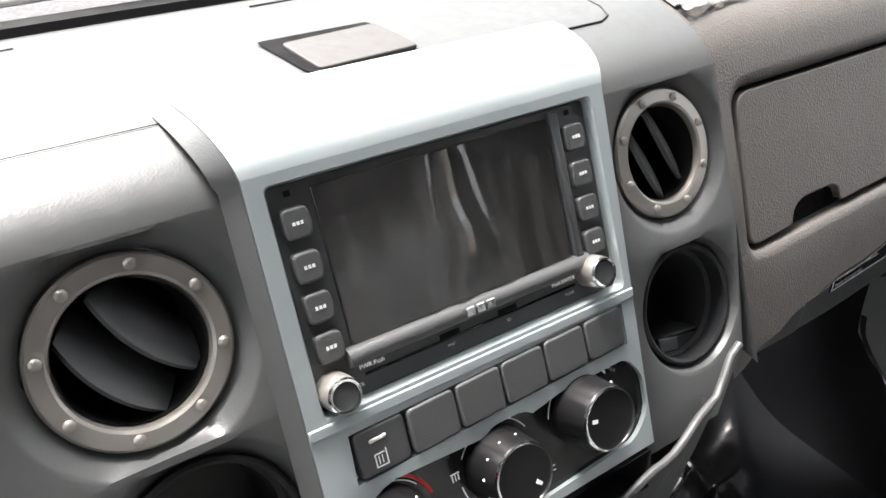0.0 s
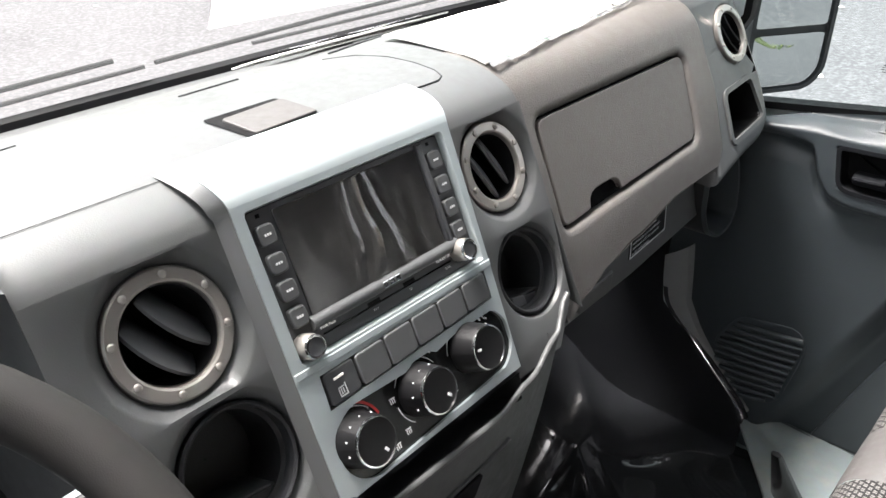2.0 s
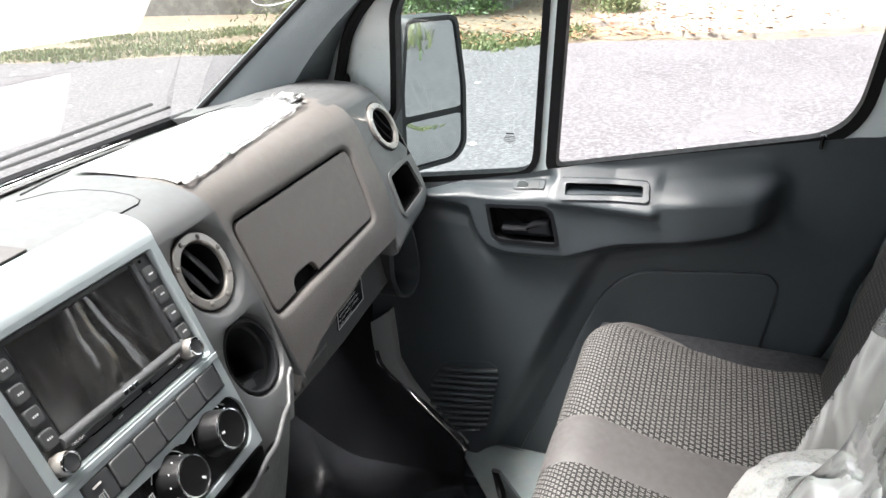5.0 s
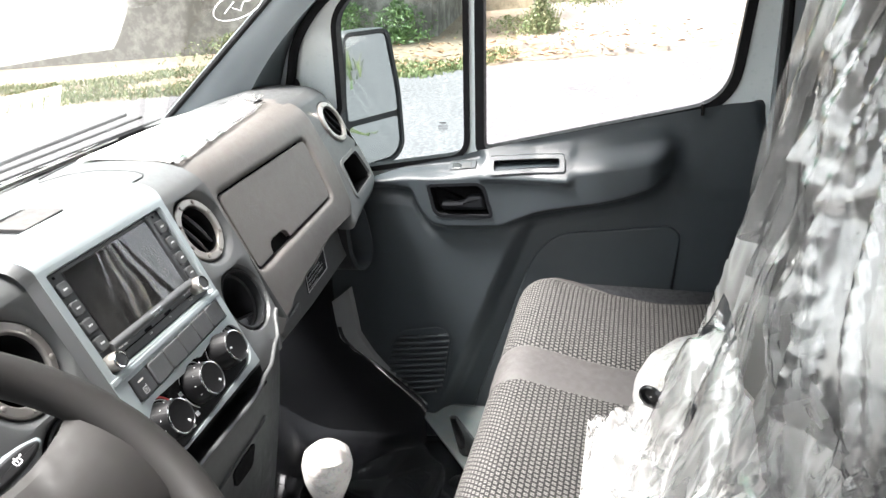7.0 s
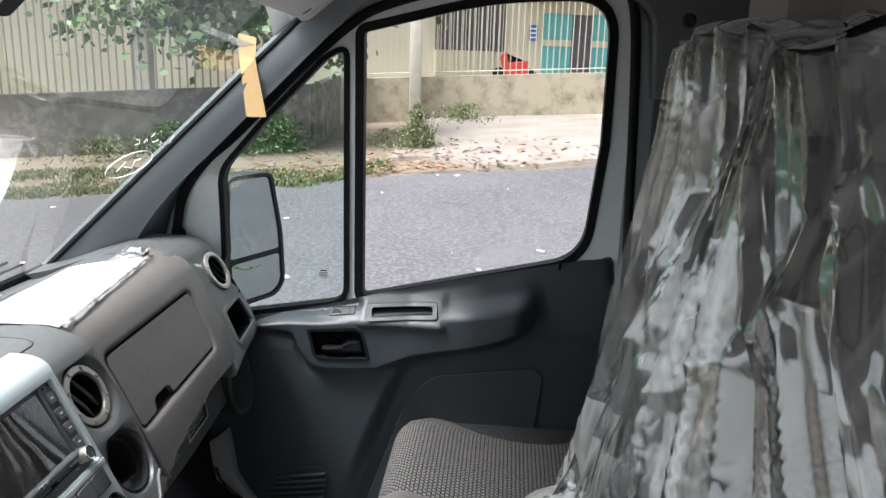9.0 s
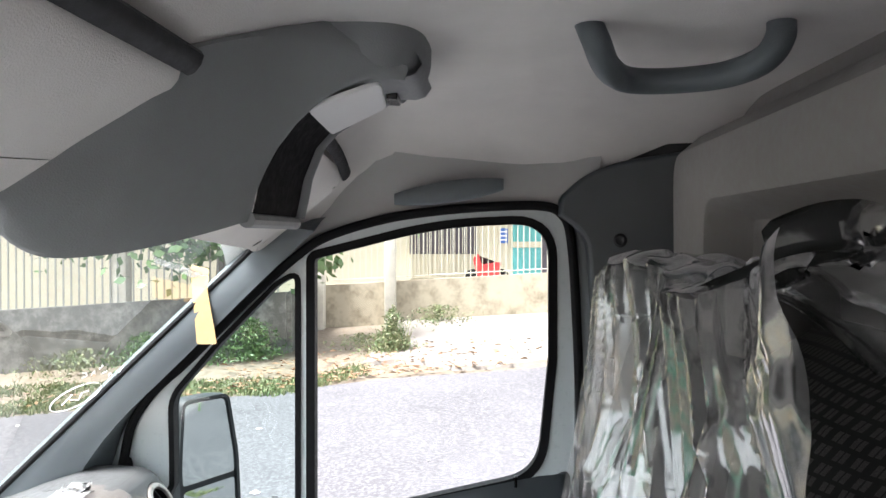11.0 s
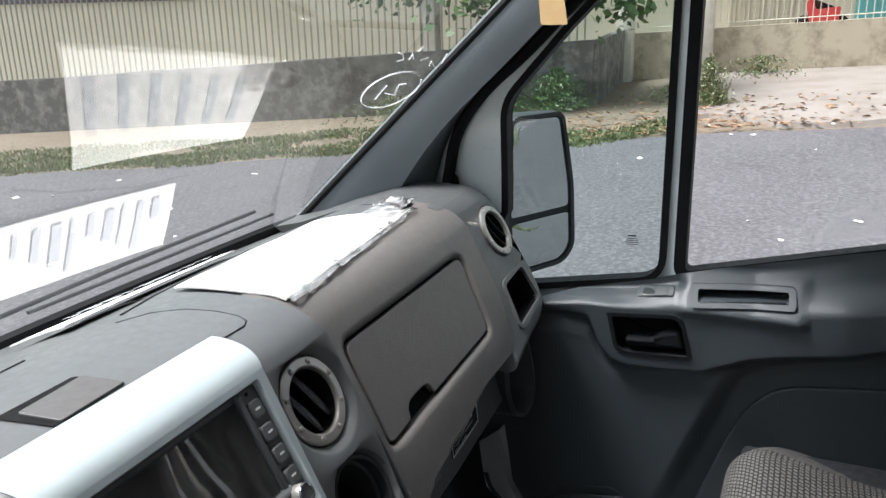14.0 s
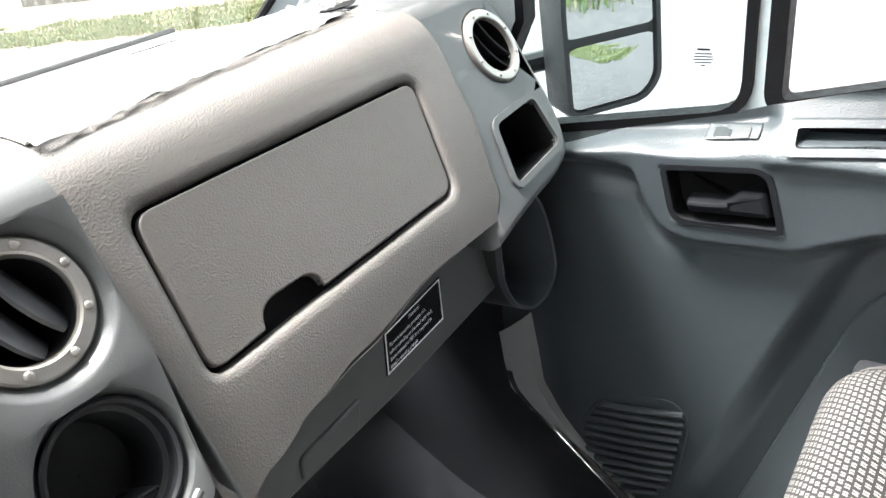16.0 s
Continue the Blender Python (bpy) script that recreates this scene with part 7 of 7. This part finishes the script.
l_gl = rounded([(0.072, -0.066), (-0.077, -0.066), (-0.078, -0.145), (-0.055, -0.171), (0.066, -0.171)], 0.018, 5)


bm = mapv(slab(u_gl, -0.006, -0.001, 0.001, 1), on_mir)
part("flat_glass", bm, MIRROR, mir, "flat mirror glass")
bm = bmesh.new()
lc = (0.0, -0.118)
loft([[(lerp(lc[0], u, 1 - k), lerp(lc[1], v, 1 - k), -0.001 + 0.004 * (1 - (1 - k) ** 2)) for u, v in l_gl] for k in (0, 0.15, 0.3, 0.45, 0.6, 0.75, 0.9)], cap1=True, bm=bm)
mapv(bm, on_mir)
part("convex_glass", bm, MIRROR, mir, "convex mirror glass")
part("bracket", tube([Vector((0.95, 0.46, 1.0)), Vector((1.12, 0.40, 1.02)), on_mir(0.03, 0.04, -0.09)], 0.018, 10), DARKP, mir, "black bracket")
part("bracket", tube([Vector((0.95, 0.46, 0.86)), Vector((1.12, 0.40, 0.88)), on_mir(0.03, -0.1, -0.09)], 0.018, 10), DARKP, mir, "black bracket")

# ---- outside ----
def grd_mat(name, c0, c1, c2, scale, rough=0.9, bump=0.4):
    m, nt, b = _mat(name)
    geo = nt.nodes.new("ShaderNodeNewGeometry")
    n1 = _noise(nt, scale * 0.02, 6, 0.6, geo.outputs["Position"])
    n2 = _noise(nt, scale, 4, 0.7, geo.outputs["Position"])
    r1 = _ramp(nt, n1.outputs["Fac"], [(0.35, c0), (0.65, c1)])
    r2 = _ramp(nt, n2.outputs["Fac"], [(0.45, (0, 0, 0)), (0.72, (1, 1, 1))])
    mx = nt.nodes.new("ShaderNodeMix")
    mx.data_type = "RGBA"
    nt.links.new(r2.outputs[0], mx.inputs[0])
    nt.links.new(r1.outputs[0], mx.inputs["A"])
    mx.inputs["B"].default_value = (*c2, 1)
    nt.links.new(mx.outputs["Result"], b.inputs["Base Color"])
    b.inputs["Roughness"].default_value = rough
    b.inputs["Specular IOR Level"].default_value = 0.2
    bp = nt.nodes.new("ShaderNodeBump")
    bp.inputs["Strength"].default_value, bp.inputs["Distance"].default_value = bump, 0.02
    nt.links.new(n2.outputs["Fac"], bp.inputs["Height"])
    nt.links.new(bp.outputs[0], b.inputs["Normal"])
    return m


ROAD = grd_mat("asphalt", (0.058, 0.055, 0.060), (0.078, 0.074, 0.080), (0.14, 0.135, 0.14), 22)
EARTH = grd_mat("earth", (0.13, 0.105, 0.08), (0.19, 0.16, 0.125), (0.10, 0.07, 0.045), 9)
CONC = grd_mat("paving", (0.165, 0.147, 0.132), (0.24, 0.218, 0.196), (0.15, 0.125, 0.105), 1.4, bump=0.12)
WALLC = grd_mat("cream_wall", (0.36, 0.31, 0.22), (0.46, 0.41, 0.32), (0.20, 0.17, 0.12), 3.0, bump=0.2)
WALLD = grd_mat("stained_wall", (0.07, 0.067, 0.06), (0.15, 0.143, 0.13), (0.25, 0.24, 0.22), 3.5, bump=0.2)
CREAM = surf("cream_paint", (0.52, 0.485, 0.37), 0.8, var=0.08, vscale=0.6)
RAILM = surf("rail_paint", (0.24, 0.24, 0.22), 0.5, var=0.1)
FENCEM = surf("fence_paint", (0.52, 0.50, 0.41), 0.5, var=0.08)
GREENM = surf("green_sheet", (0.12, 0.34, 0.23), 0.5, var=0.12, vscale=0.4)
TEAL = surf("teal_paint", (0.10, 0.36, 0.36), 0.5, var=0.1)
# dark tone that holds the shade behind grille, gateway and openings
DARKG = surf("opening_shade", (0.08, 0.07, 0.085), 0.6, var=0.15)
POST = surf("post_concrete", (0.5, 0.47, 0.40), 0.85, var=0.12)
REDM = surf("red_enamel", (0.45, 0.04, 0.04), 0.35, var=0.05)
SIGN = surf("sign_blue", (0.05, 0.13, 0.42), 0.5, var=0.03)


def leaf_mat(name, a, b_):
    m, nt, b = _mat(name)
    geo = nt.nodes.new("ShaderNodeNewGeometry")
    r = _ramp(nt, geo.outputs["Random Per Island"], [(0.1, a), (0.9, b_)])
    nt.links.new(r.outputs[0], b.inputs["Base Color"])
    b.inputs["Roughness"].default_value = 0.55
    b.inputs["Subsurface Weight"].default_value = 0.0
    return m


LEAF = leaf_mat("tree_leaf", (0.035, 0.085, 0.02), (0.10, 0.17, 0.05))
GRASS = leaf_mat("grass_blade", (0.06, 0.105, 0.028), (0.17, 0.17, 0.08))
DRY = leaf_mat("dry_leaf", (0.15, 0.07, 0.03), (0.25, 0.15, 0.08))
BARK = surf("bark", (0.16, 0.13, 0.1), 0.9, var=0.3, vscale=8)


def edge_x(y):
    """The far edge of the road."""
    return 12.0 - 0.26 * y + 0.25 * noise.noise((y * 0.5, 0, 0)) + 0.1 * noise.noise((y * 2.1, 3, 0))


def gpt(x, y, h=0.0):
    return Vector((x, y, ground_z(x, y) + h))


bm = bmesh.new()
ring = [(-400, -400), (400, -400), (400, 400), (-400, 400)]
bm.faces.new([bm.verts.new((x, y, GZ - 0.06 + GX * x + GY * y)) for x, y in ring])
tagged(finish(bm, "ground", EARTH), "bare earth ground reaching to the horizon", "ground", kind="structure")
ys = span(-60, 60, 150)
bm = bmesh.new()
loft([[tuple(gpt(-14 - 0.26 * y, y, -0.02)) for y in ys], [tuple(gpt(4.0 - 0.26 * y, y, 0.0)) for y in ys], [tuple(gpt(edge_x(y), y, 0.0)) for y in ys], [tuple(gpt(edge_x(y) + 0.03, y, -0.05)) for y in ys]], closed=False, bm=bm)
tagged(finish(bm, "road", ROAD), "grey worn asphalt road", "road", kind="structure")
bm = bmesh.new()
loft([[tuple(gpt(edge_x(y) + 0.44 + 1.2 * ease((y + 0.2) / 1.2), y, -0.09)) for y in span(-14, 1.6, 30)], [tuple(gpt(edge_x(y) + 0.5 + 1.2 * ease((y + 0.2) / 1.2), y, 0.012)) for y in span(-14, 1.6, 30)], [tuple(gpt(18.95, y, 0.03)) for y in span(-14, 1.6, 30)]], closed=False, bm=bm)
tagged(finish(bm, "pavement", CONC), "pale broken concrete apron in front of the wall", "pavement", kind="structure")


def wall_run(p, q, h, mat, name, lbl, th=0.18):
    n = max(2, int((Vector(q) - Vector(p)).length / 0.8))
    a, b = Vector((*p, 0)), Vector((*q, 0))
    t_ = (b - a).normalized()
    nrm = Vector((-t_.y, t_.x, 0))
    rows = []
    for k in span(0, 1, n):
        c_ = lerp(a, b, k)
        z0 = ground_z(c_.x, c_.y) - 0.1
        z1 = ground_z(c_.x, c_.y) + h + 0.02 * noise.noise((k * 9, 1, 2))
        rows.append([tuple(c_ + nrm * th / 2 + Vector((0, 0, z0))), tuple(c_ + nrm * th / 2 + Vector((0, 0, z1))), tuple(c_ - nrm * th / 2 + Vector((0, 0, z1))), tuple(c_ - nrm * th / 2 + Vector((0, 0, z0)))])
    return tagged(finish(loft(rows, cap0=True, cap1=True), name, mat, smooth=False), lbl, "wall", kind="structure")


WL0, WL1 = (15.3, 3.4), (12.7, 22.0)
wall_run(WL0, WL1, 1.15, WALLD, "wall_street_dark", "low rendered wall with dark water stains")
wall_run((19.0, 3.6), (19.0, -14.0), 0.97, WALLC, "wall_street_cream", "low cream-washed garden wall with stains")
wall_run((15.3, 3.4), (19.0, 3.6), 1.1, WALLD, "wall_street_return", "short return of the stained wall")


def fence(p, q, z0, z1, step, name, lbl, w=0.03, mat=FENCEM):
    f = thing(name, lbl, "fence")
    a, b = Vector((*p, 0)), Vector((*q, 0))
    L = (b - a).length
    n = int(L / step)
    me = bpy.data.meshes.new("picket")
    bq = box(-w / 2, w / 2, -w / 2, w / 2, 0, z1 - z0)
    bq.to_mesh(me)
    bq.free()
    me.materials.append(mat)
    for k in range(n):
        c_ = lerp(a, b, (k + 0.5) / n)
        o = new("picket", me)
        o.location = (c_.x, c_.y, ground_z(c_.x, c_.y) + z0)
        o.parent = f
    for zz in (z0 + 0.12, z1 - 0.15):
        c0, c1 = Vector((a.x, a.y, ground_z(a.x, a.y) + zz)), Vector((b.x, b.y, ground_z(b.x, b.y) + zz))
        part("rail", tube([c0, c1], w * 0.7, 6), mat, f)
    return f


fence((15.3, 3.5), (12.8, 21.0), 1.0, 3.15, 0.145, "picket_fence", "tall grey metal picket fence on the stained wall", 0.026, RAILM)
fence((19.0, 3.3), (19.0, -7.0), 0.95, 3.3, 0.14, "wall_railing", "tall thin white railing on the cream wall", 0.018)


def post(x, y, h, w, lbl):
    o = thing("concrete_post", lbl, "post", group="posts")
    bm = box(x - w / 2, x + w / 2, y - w / 2, y + w / 2, ground_z(x, y) - 0.1, ground_z(x, y) + h, 0.02)
    part("shaft", bm, POST, o)


post(18.75, 1.75, 3.4, 0.26, "slim pale concrete post by the wall")
post(15.0, 6.6, 2.9, 0.30, "slim pale concrete post by the wall")
post(18.7, 3.5, 2.2, 0.35, "slim pale concrete post by the wall")

# warehouse behind the left fence: cream wall, dark openings, green sheet cladding above
wh = thing("warehouse", "long cream warehouse with green sheet cladding above", "building")
A, B = Vector((24.0, 2.0, 0)), Vector((17.5, 40.0, 0))
T = (B - A).normalized()
Nn = Vector((-T.y, T.x, 0))
if Nn.x > 0:
    Nn = -Nn


def wh_pt(l, z, d):
    return A + T * l + Nn * d + Vector((0, 0, z))


part("wall", mapv(box(0, 40, -1.5, 3.55, -0.3, 0.0), lambda l, z, d: wh_pt(l, z, d)), CREAM, wh, smooth=False)
for k in range(80):
    bm = mapv(slab([(k * 0.5, 3.5), (k * 0.5 + 0.485, 3.5), (k * 0.5 + 0.485, 9.0), (k * 0.5, 9.0)], 0.0, 0.28, 0.03, 1), wh_pt)
    part("sheet_rib", bm, GREENM, wh, smooth=False)
part("eave", mapv(box(0, 40, 3.42, 3.55, 0.0, 0.45), wh_pt), CREAM, wh, smooth=False)
# window openings as dark plates, their inner shade in the colour
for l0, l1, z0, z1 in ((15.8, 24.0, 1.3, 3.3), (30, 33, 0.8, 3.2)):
    part("opening", mapv(slab([(l0, z0), (l1, z0), (l1, z1), (l0, z1)], 0.0, 0.05, 0.01, 1), wh_pt), DARKG, wh, "flat dark plate for the shade inside a window opening", smooth=False)

# house behind the cream wall: grille, teal gate, white column
hs = thing("house", "cream house front with a teal gate and dark grille", "house")
HX = 30.0


def hp_(y, z, d=0.0):
    return Vector((HX - d, y, z))


part("wall", box(HX, HX + 0.3, -16, 4.5, -1.0, 5.0), CREAM, hs, smooth=False)
gz = -0.05
part("grille_back", mapv(slab([(-0.15, gz + 0.92), (2.35, gz + 0.92), (2.35, 2.98), (-0.15, 2.98)], 0, 0.06, 0.01, 1), lambda u, v, d: hp_(u, v, d)), DARKG, hs, "flat dark plate for the shade behind the grille", smooth=False)
for k in range(17):
    part("bar", mapv(box(-0.1 + k * 0.148, -0.07 + k * 0.148, gz + 0.1, 2.95, 0.06, 0.1), lambda u, v, d: hp_(u, v, d)), FENCEM, hs, smooth=False)
part("low_panel", mapv(slab([(-0.15, gz), (2.35, gz), (2.35, gz + 0.92), (-0.15, gz + 0.92)], 0, 0.05, 0.01, 1), lambda u, v, d: hp_(u, v, d)), CREAM, hs, "white lower panel", smooth=False)
for y0, y1 in ((-1.5, -2.55), (-3.28, -3.88)):
    g_ = part("gate_leaf", mapv(slab([(y0, gz), (y1, gz), (y1, 2.25), (y0, 2.25)], 0, 0.08, 0.02, 1), lambda u, v, d: hp_(u, v, d)), TEAL, hs, "teal sheet-metal gate leaf", smooth=False)
    part("mid_rail", mapv(slab([(y0, 1.12), (y1, 1.12), (y1, 1.34), (y0, 1.34)], 0.08, 0.10, 0.01, 1), lambda u, v, d: hp_(u, v, d)), CREAM, g_, smooth=False)
part("gateway", mapv(slab([(-2.55, gz), (-3.28, gz), (-3.28, 2.22), (-2.55, 2.22)], 0, 0.04, 0.01, 1), lambda u, v, d: hp_(u, v, d)), DARKG, hs, "flat dark plate for the shade inside the gateway", smooth=False)
part("lintel", mapv(slab([(-0.8, 2.72), (-5.3, 2.72), (-5.3, 3.05), (-0.8, 3.05)], 0, 0.9, 0.03, 1), lambda u, v, d: hp_(u, v, d)), CREAM, hs, smooth=False)
part("plaque", mapv(slab([(-1.03, 1.28), (-1.32, 1.28), (-1.32, 1.84), (-1.03, 1.84)], 0, 0.04, 0.01, 1), lambda u, v, d: hp_(u, v, d)), SIGN, hs, "blue plaque", smooth=False)
bm = bmesh.new()
for k in range(3):
    box(-1.29, -1.06, 1.38 + 0.15 * k, 1.43 + 0.15 * k, 0.04, 0.045, bm=bm)
part("plaque_bars", mapv(bm, lambda u, v, d: hp_(u, v, d)), WHITE, hs, smooth=False)
part("roof_slab", box(HX - 1.2, HX + 2, -16, 4.5, 4.7, 4.9), CREAM, hs, smooth=False)
bike = thing("scooter", "red scooter parked behind the wall", "scooter")
part("body", mapv(slab(rounded([(-0.45, 0.3), (0.35, 0.3), (0.5, 0.9), (0.3, 1.1), (0.2, 0.7), (-0.2, 0.75), (-0.5, 0.8)], 0.08, 4), -0.12, 0.12, 0.05), lambda u, v, d: Vector((28.2 + d, -0.55 + u, ground_z(28, -0.5) + v))), REDM, bike)
for q in (-0.5, 0.5):
    part("wheel", mapv(revolve([(0.2, -0.05), (0.27, -0.04), (0.27, 0.04), (0.2, 0.05)], 24), lambda a, b, h: Vector((28.2 + h, -0.55 + q + a, ground_z(28, -0.5) + 0.27 + b))), RUBBER, bike)


# ---- plants ----
def blade_tuft(verts, faces, c, n, h, spread, rng):
    for _ in range(n):
        a = rng.uniform(0, 6.283)
        r = spread * math.sqrt(rng.random())
        bx, by = c[0] + r * math.cos(a), c[1] + r * math.sin(a)
        bz = ground_z(bx, by)
        hh = h * rng.uniform(0.4, 1.1)
        la = rng.uniform(0, 6.283)
        ln = hh * rng.uniform(0.1, 0.6)
        w = 0.006 + 0.008 * rng.random()
        dx, dy = math.cos(la + 1.57) * w, math.sin(la + 1.57) * w
        i = len(verts)
        verts += [(bx - dx, by - dy, bz), (bx + dx, by + dy, bz), (bx + math.cos(la) * ln * 0.4 + dx * 0.7, by + math.sin(la) * ln * 0.4 + dy * 0.7, bz + hh * 0.6), (bx + math.cos(la) * ln * 0.4 - dx * 0.7, by + math.sin(la) * ln * 0.4 - dy * 0.7, bz + hh * 0.6), (bx + math.cos(la) * ln, by + math.sin(la) * ln, bz + hh)]
        faces += [(i, i + 1, i + 2, i + 3), (i + 3, i + 2, i + 4)]


def stuff(name, verts, faces, mat, lbl, cat):
    me = bpy.data.meshes.new(name)
    me.from_pydata(verts, [], faces)
    me.materials.append(mat)
    return tagged(new(name, me), lbl, cat, kind="stuff")


def shrub(verts, faces, c, n, h, spread, size, rng):
    """Loose leaves on unseen thin stems, denser low down and towards the middle."""
    for _ in range(n):
        q = rng.random()
        r = abs(rng.gauss(0, spread)) * (1 - 0.5 * q)
        a = rng.uniform(0, 6.283)
        p = Vector((c[0] + r * math.cos(a), c[1] + r * math.sin(a), 0))
        p.z = ground_z(p.x, p.y) + h * q ** 1.3 * (1 - 0.3 * r / spread if r < spread else 0.6) + 0.02
        u = Vector((rng.gauss(0, 1), rng.gauss(0, 1), rng.gauss(0.3, 1))).normalized() * size * rng.uniform(0.5, 1.3)
        w = u.cross(Vector((rng.gauss(0, 1), rng.gauss(0, 1), rng.gauss(0, 1)))).normalized() * size * 0.28
        i = len(verts)
        verts += [tuple(p - u), tuple(p + w), tuple(p + u), tuple(p - w)]
        faces.append((i, i + 1, i + 2, i + 3))


rng = random.Random(5)
vs_, fs_ = [], []
for k in range(4600):
    y = rng.uniform(1.5, 24) if k % 3 else rng.uniform(-40, -8)
    wdt = 1.0 + 1.3 * ease((y - 3) / 4)
    x = edge_x(y) + 0.15 + wdt * rng.random() ** 1.3 + 0.5 * noise.noise((y, 0, 9))
    if noise.noise((x * 0.7, y * 0.5, 4)) > -0.32:
        blade_tuft(vs_, fs_, (x, y), 22, rng.uniform(0.025, 0.075), 0.24, rng)
for k in range(1500):
    y = -rng.uniform(6.8, 30)
    x = rng.uniform(0.4, 3.0) - 0.05 * (y + 7) + 0.4 * noise.noise((y * 0.3, 1, 9))
    blade_tuft(vs_, fs_, (x, y), 14, rng.uniform(0.10, 0.3), 0.35, rng)
stuff("grass_verge", vs_, fs_, GRASS, "patchy green roadside grass", "grass")
vs_, fs_ = [], []
for c, n, h, sp, sz in (((14.6, 1.22), 1500, 0.85, 0.22, 0.045), ((14.5, 1.3), 900, 0.40, 0.40, 0.045), ((15.3, 1.9), 500, 0.25, 0.6, 0.04), ((18.4, 0.6), 900, 0.40, 0.7, 0.05), ((13.9, 7.0), 900, 0.40, 0.9, 0.045)):
    shrub(vs_, fs_, c, n, h, sp, sz, rng)
blade_tuft(vs_, fs_, (14.6, 1.22), 160, 0.55, 0.30, rng)
stuff("weed_clump", vs_, fs_, GRASS, "tall weeds growing by the wall", "weeds")
vs_, fs_ = [], []
for c, n, h, sp in (((14.6, 3.9), 1600, 0.75, 0.45), ((14.5, 4.9), 1800, 0.85, 0.5), ((14.4, 5.9), 1200, 0.6, 0.5)):
    shrub(vs_, fs_, c, n, h, sp, 0.055, rng)
stuff("wall_bush", vs_, fs_, LEAF, "dark green bushes at the foot of the stained wall", "bush")
vs_, fs_ = [], []
for k in range(700):
    y = rng.gauss(2.0, 2.2)
    x = edge_x(y) + 0.2 + abs(rng.gauss(0.8, 1.2))
    if x > 18.6:
        continue
    a, r = rng.uniform(0, 6.28), rng.uniform(0.04, 0.10)
    z = ground_z(x, y) + 0.02
    i = len(vs_)
    vs_ += [(x + r * math.cos(a), y + r * math.sin(a), z + 0.03 * rng.random()), (x - r * 0.4 * math.sin(a), y + r * 0.4 * math.cos(a), z + 0.04 * rng.random()), (x - r * math.cos(a), y - r * math.sin(a), z), (x + r * 0.4 * math.sin(a), y - r * 0.4 * math.cos(a), z + 0.02)]
    fs_.append((i, i + 1, i + 2, i + 3))
stuff("fallen_leaves", vs_, fs_, DRY, "brown fallen leaves on the verge", "leaves")
vs_, fs_ = [], []
for k in range(60):
    y = rng.uniform(-4, 14)
    x = edge_x(y) + rng.uniform(-5.5, 1.6)
    a, r = rng.uniform(0, 6.28), rng.uniform(0.015, 0.06)
    z = ground_z(x, y) + 0.008
    i = len(vs_)
    vs_ += [(x + r * math.cos(a), y + r * math.sin(a), z), (x - r * math.sin(a), y + r * math.cos(a), z + 0.01), (x - r * math.cos(a), y - r * math.sin(a), z), (x + r * math.sin(a), y - r * math.cos(a), z)]
    fs_.append((i, i + 1, i + 2, i + 3))
stuff("litter", vs_, fs_, PAPER, "scraps of pale litter on road and verge", "litter")


def tree(x, y, h, n, seed, lbl):
    """A broad low crown: limbs that arch out along the fence and droop, with leaves in loose sprays along them."""
    rg = random.Random(seed)
    t = thing("tree", lbl, "tree", group="street trees")
    z0 = ground_z(x, y)
    trunk = [Vector((x, y, z0 - 0.1)), Vector((x + 0.06, y + 0.05, z0 + h * 0.25)), Vector((x - 0.05, y - 0.04, z0 + h * 0.5)), Vector((x - 0.1, y + 0.05, z0 + h * 0.85))]
    bm = tube(trunk, [0.17, 0.14, 0.11, 0.05], 10)
    ends = []
    for k in range(30):
        s = lerp(trunk[1], trunk[3], rg.uniform(0.35, 1.0))
        a = rg.uniform(0, 6.28)
        e = s + Vector((1.3 * math.cos(a) - 0.3, 3.3 * math.sin(a) * rg.uniform(0.55, 1.1), rg.uniform(-1.5, 1.2)))
        m = (s + e) / 2 + Vector((0, 0, rg.uniform(0.3, 0.7)))
        tube([s, lerp(s, m, 0.5) + Vector((0, 0, 0.1)), m, lerp(m, e, 0.5) + Vector((0, 0, 0.08)), e], [0.05, 0.04, 0.028, 0.018, 0.006], 6, bm=bm)
        ends += [(lerp(m, e, q), 0.16 + 0.22 * rg.random()) for q in (0.0, 0.25, 0.5, 0.75, 1.0)]
    part("trunk", bm, BARK, t)
    vs_, fs_ = [], []
    for k in range(n):
        c0, sp = rg.choice(ends)
        c = c0 + Vector((rg.gauss(0, sp), rg.gauss(0, sp * 1.2), rg.gauss(0, sp * 0.8)))
        a, b_, L = rg.uniform(0, 6.28), rg.uniform(-1.2, 0.2), rg.uniform(0.13, 0.25)
        u = Vector((math.cos(a) * math.cos(b_), math.sin(a) * math.cos(b_), math.sin(b_)))
        w = u.cross(Vector((rg.gauss(0, 1), rg.gauss(0, 1), rg.gauss(0, 1)))).normalized() * L * 0.33
        i = len(vs_)
        vs_ += [tuple(c - u * L * 0.5), tuple(c + w), tuple(c + u * L * 0.6), tuple(c - w)]
        fs_.append((i, i + 1, i + 2, i + 3))
    me = bpy.data.meshes.new("crown")
    me.from_pydata(vs_, [], fs_)
    me.materials.append(LEAF)
    cr = new("crown", me)
    cr.parent = t
    return t


tree(16.0, 4.9, 5.2, 7500, 3, "leafy street tree with a broad hanging crown over the fence")
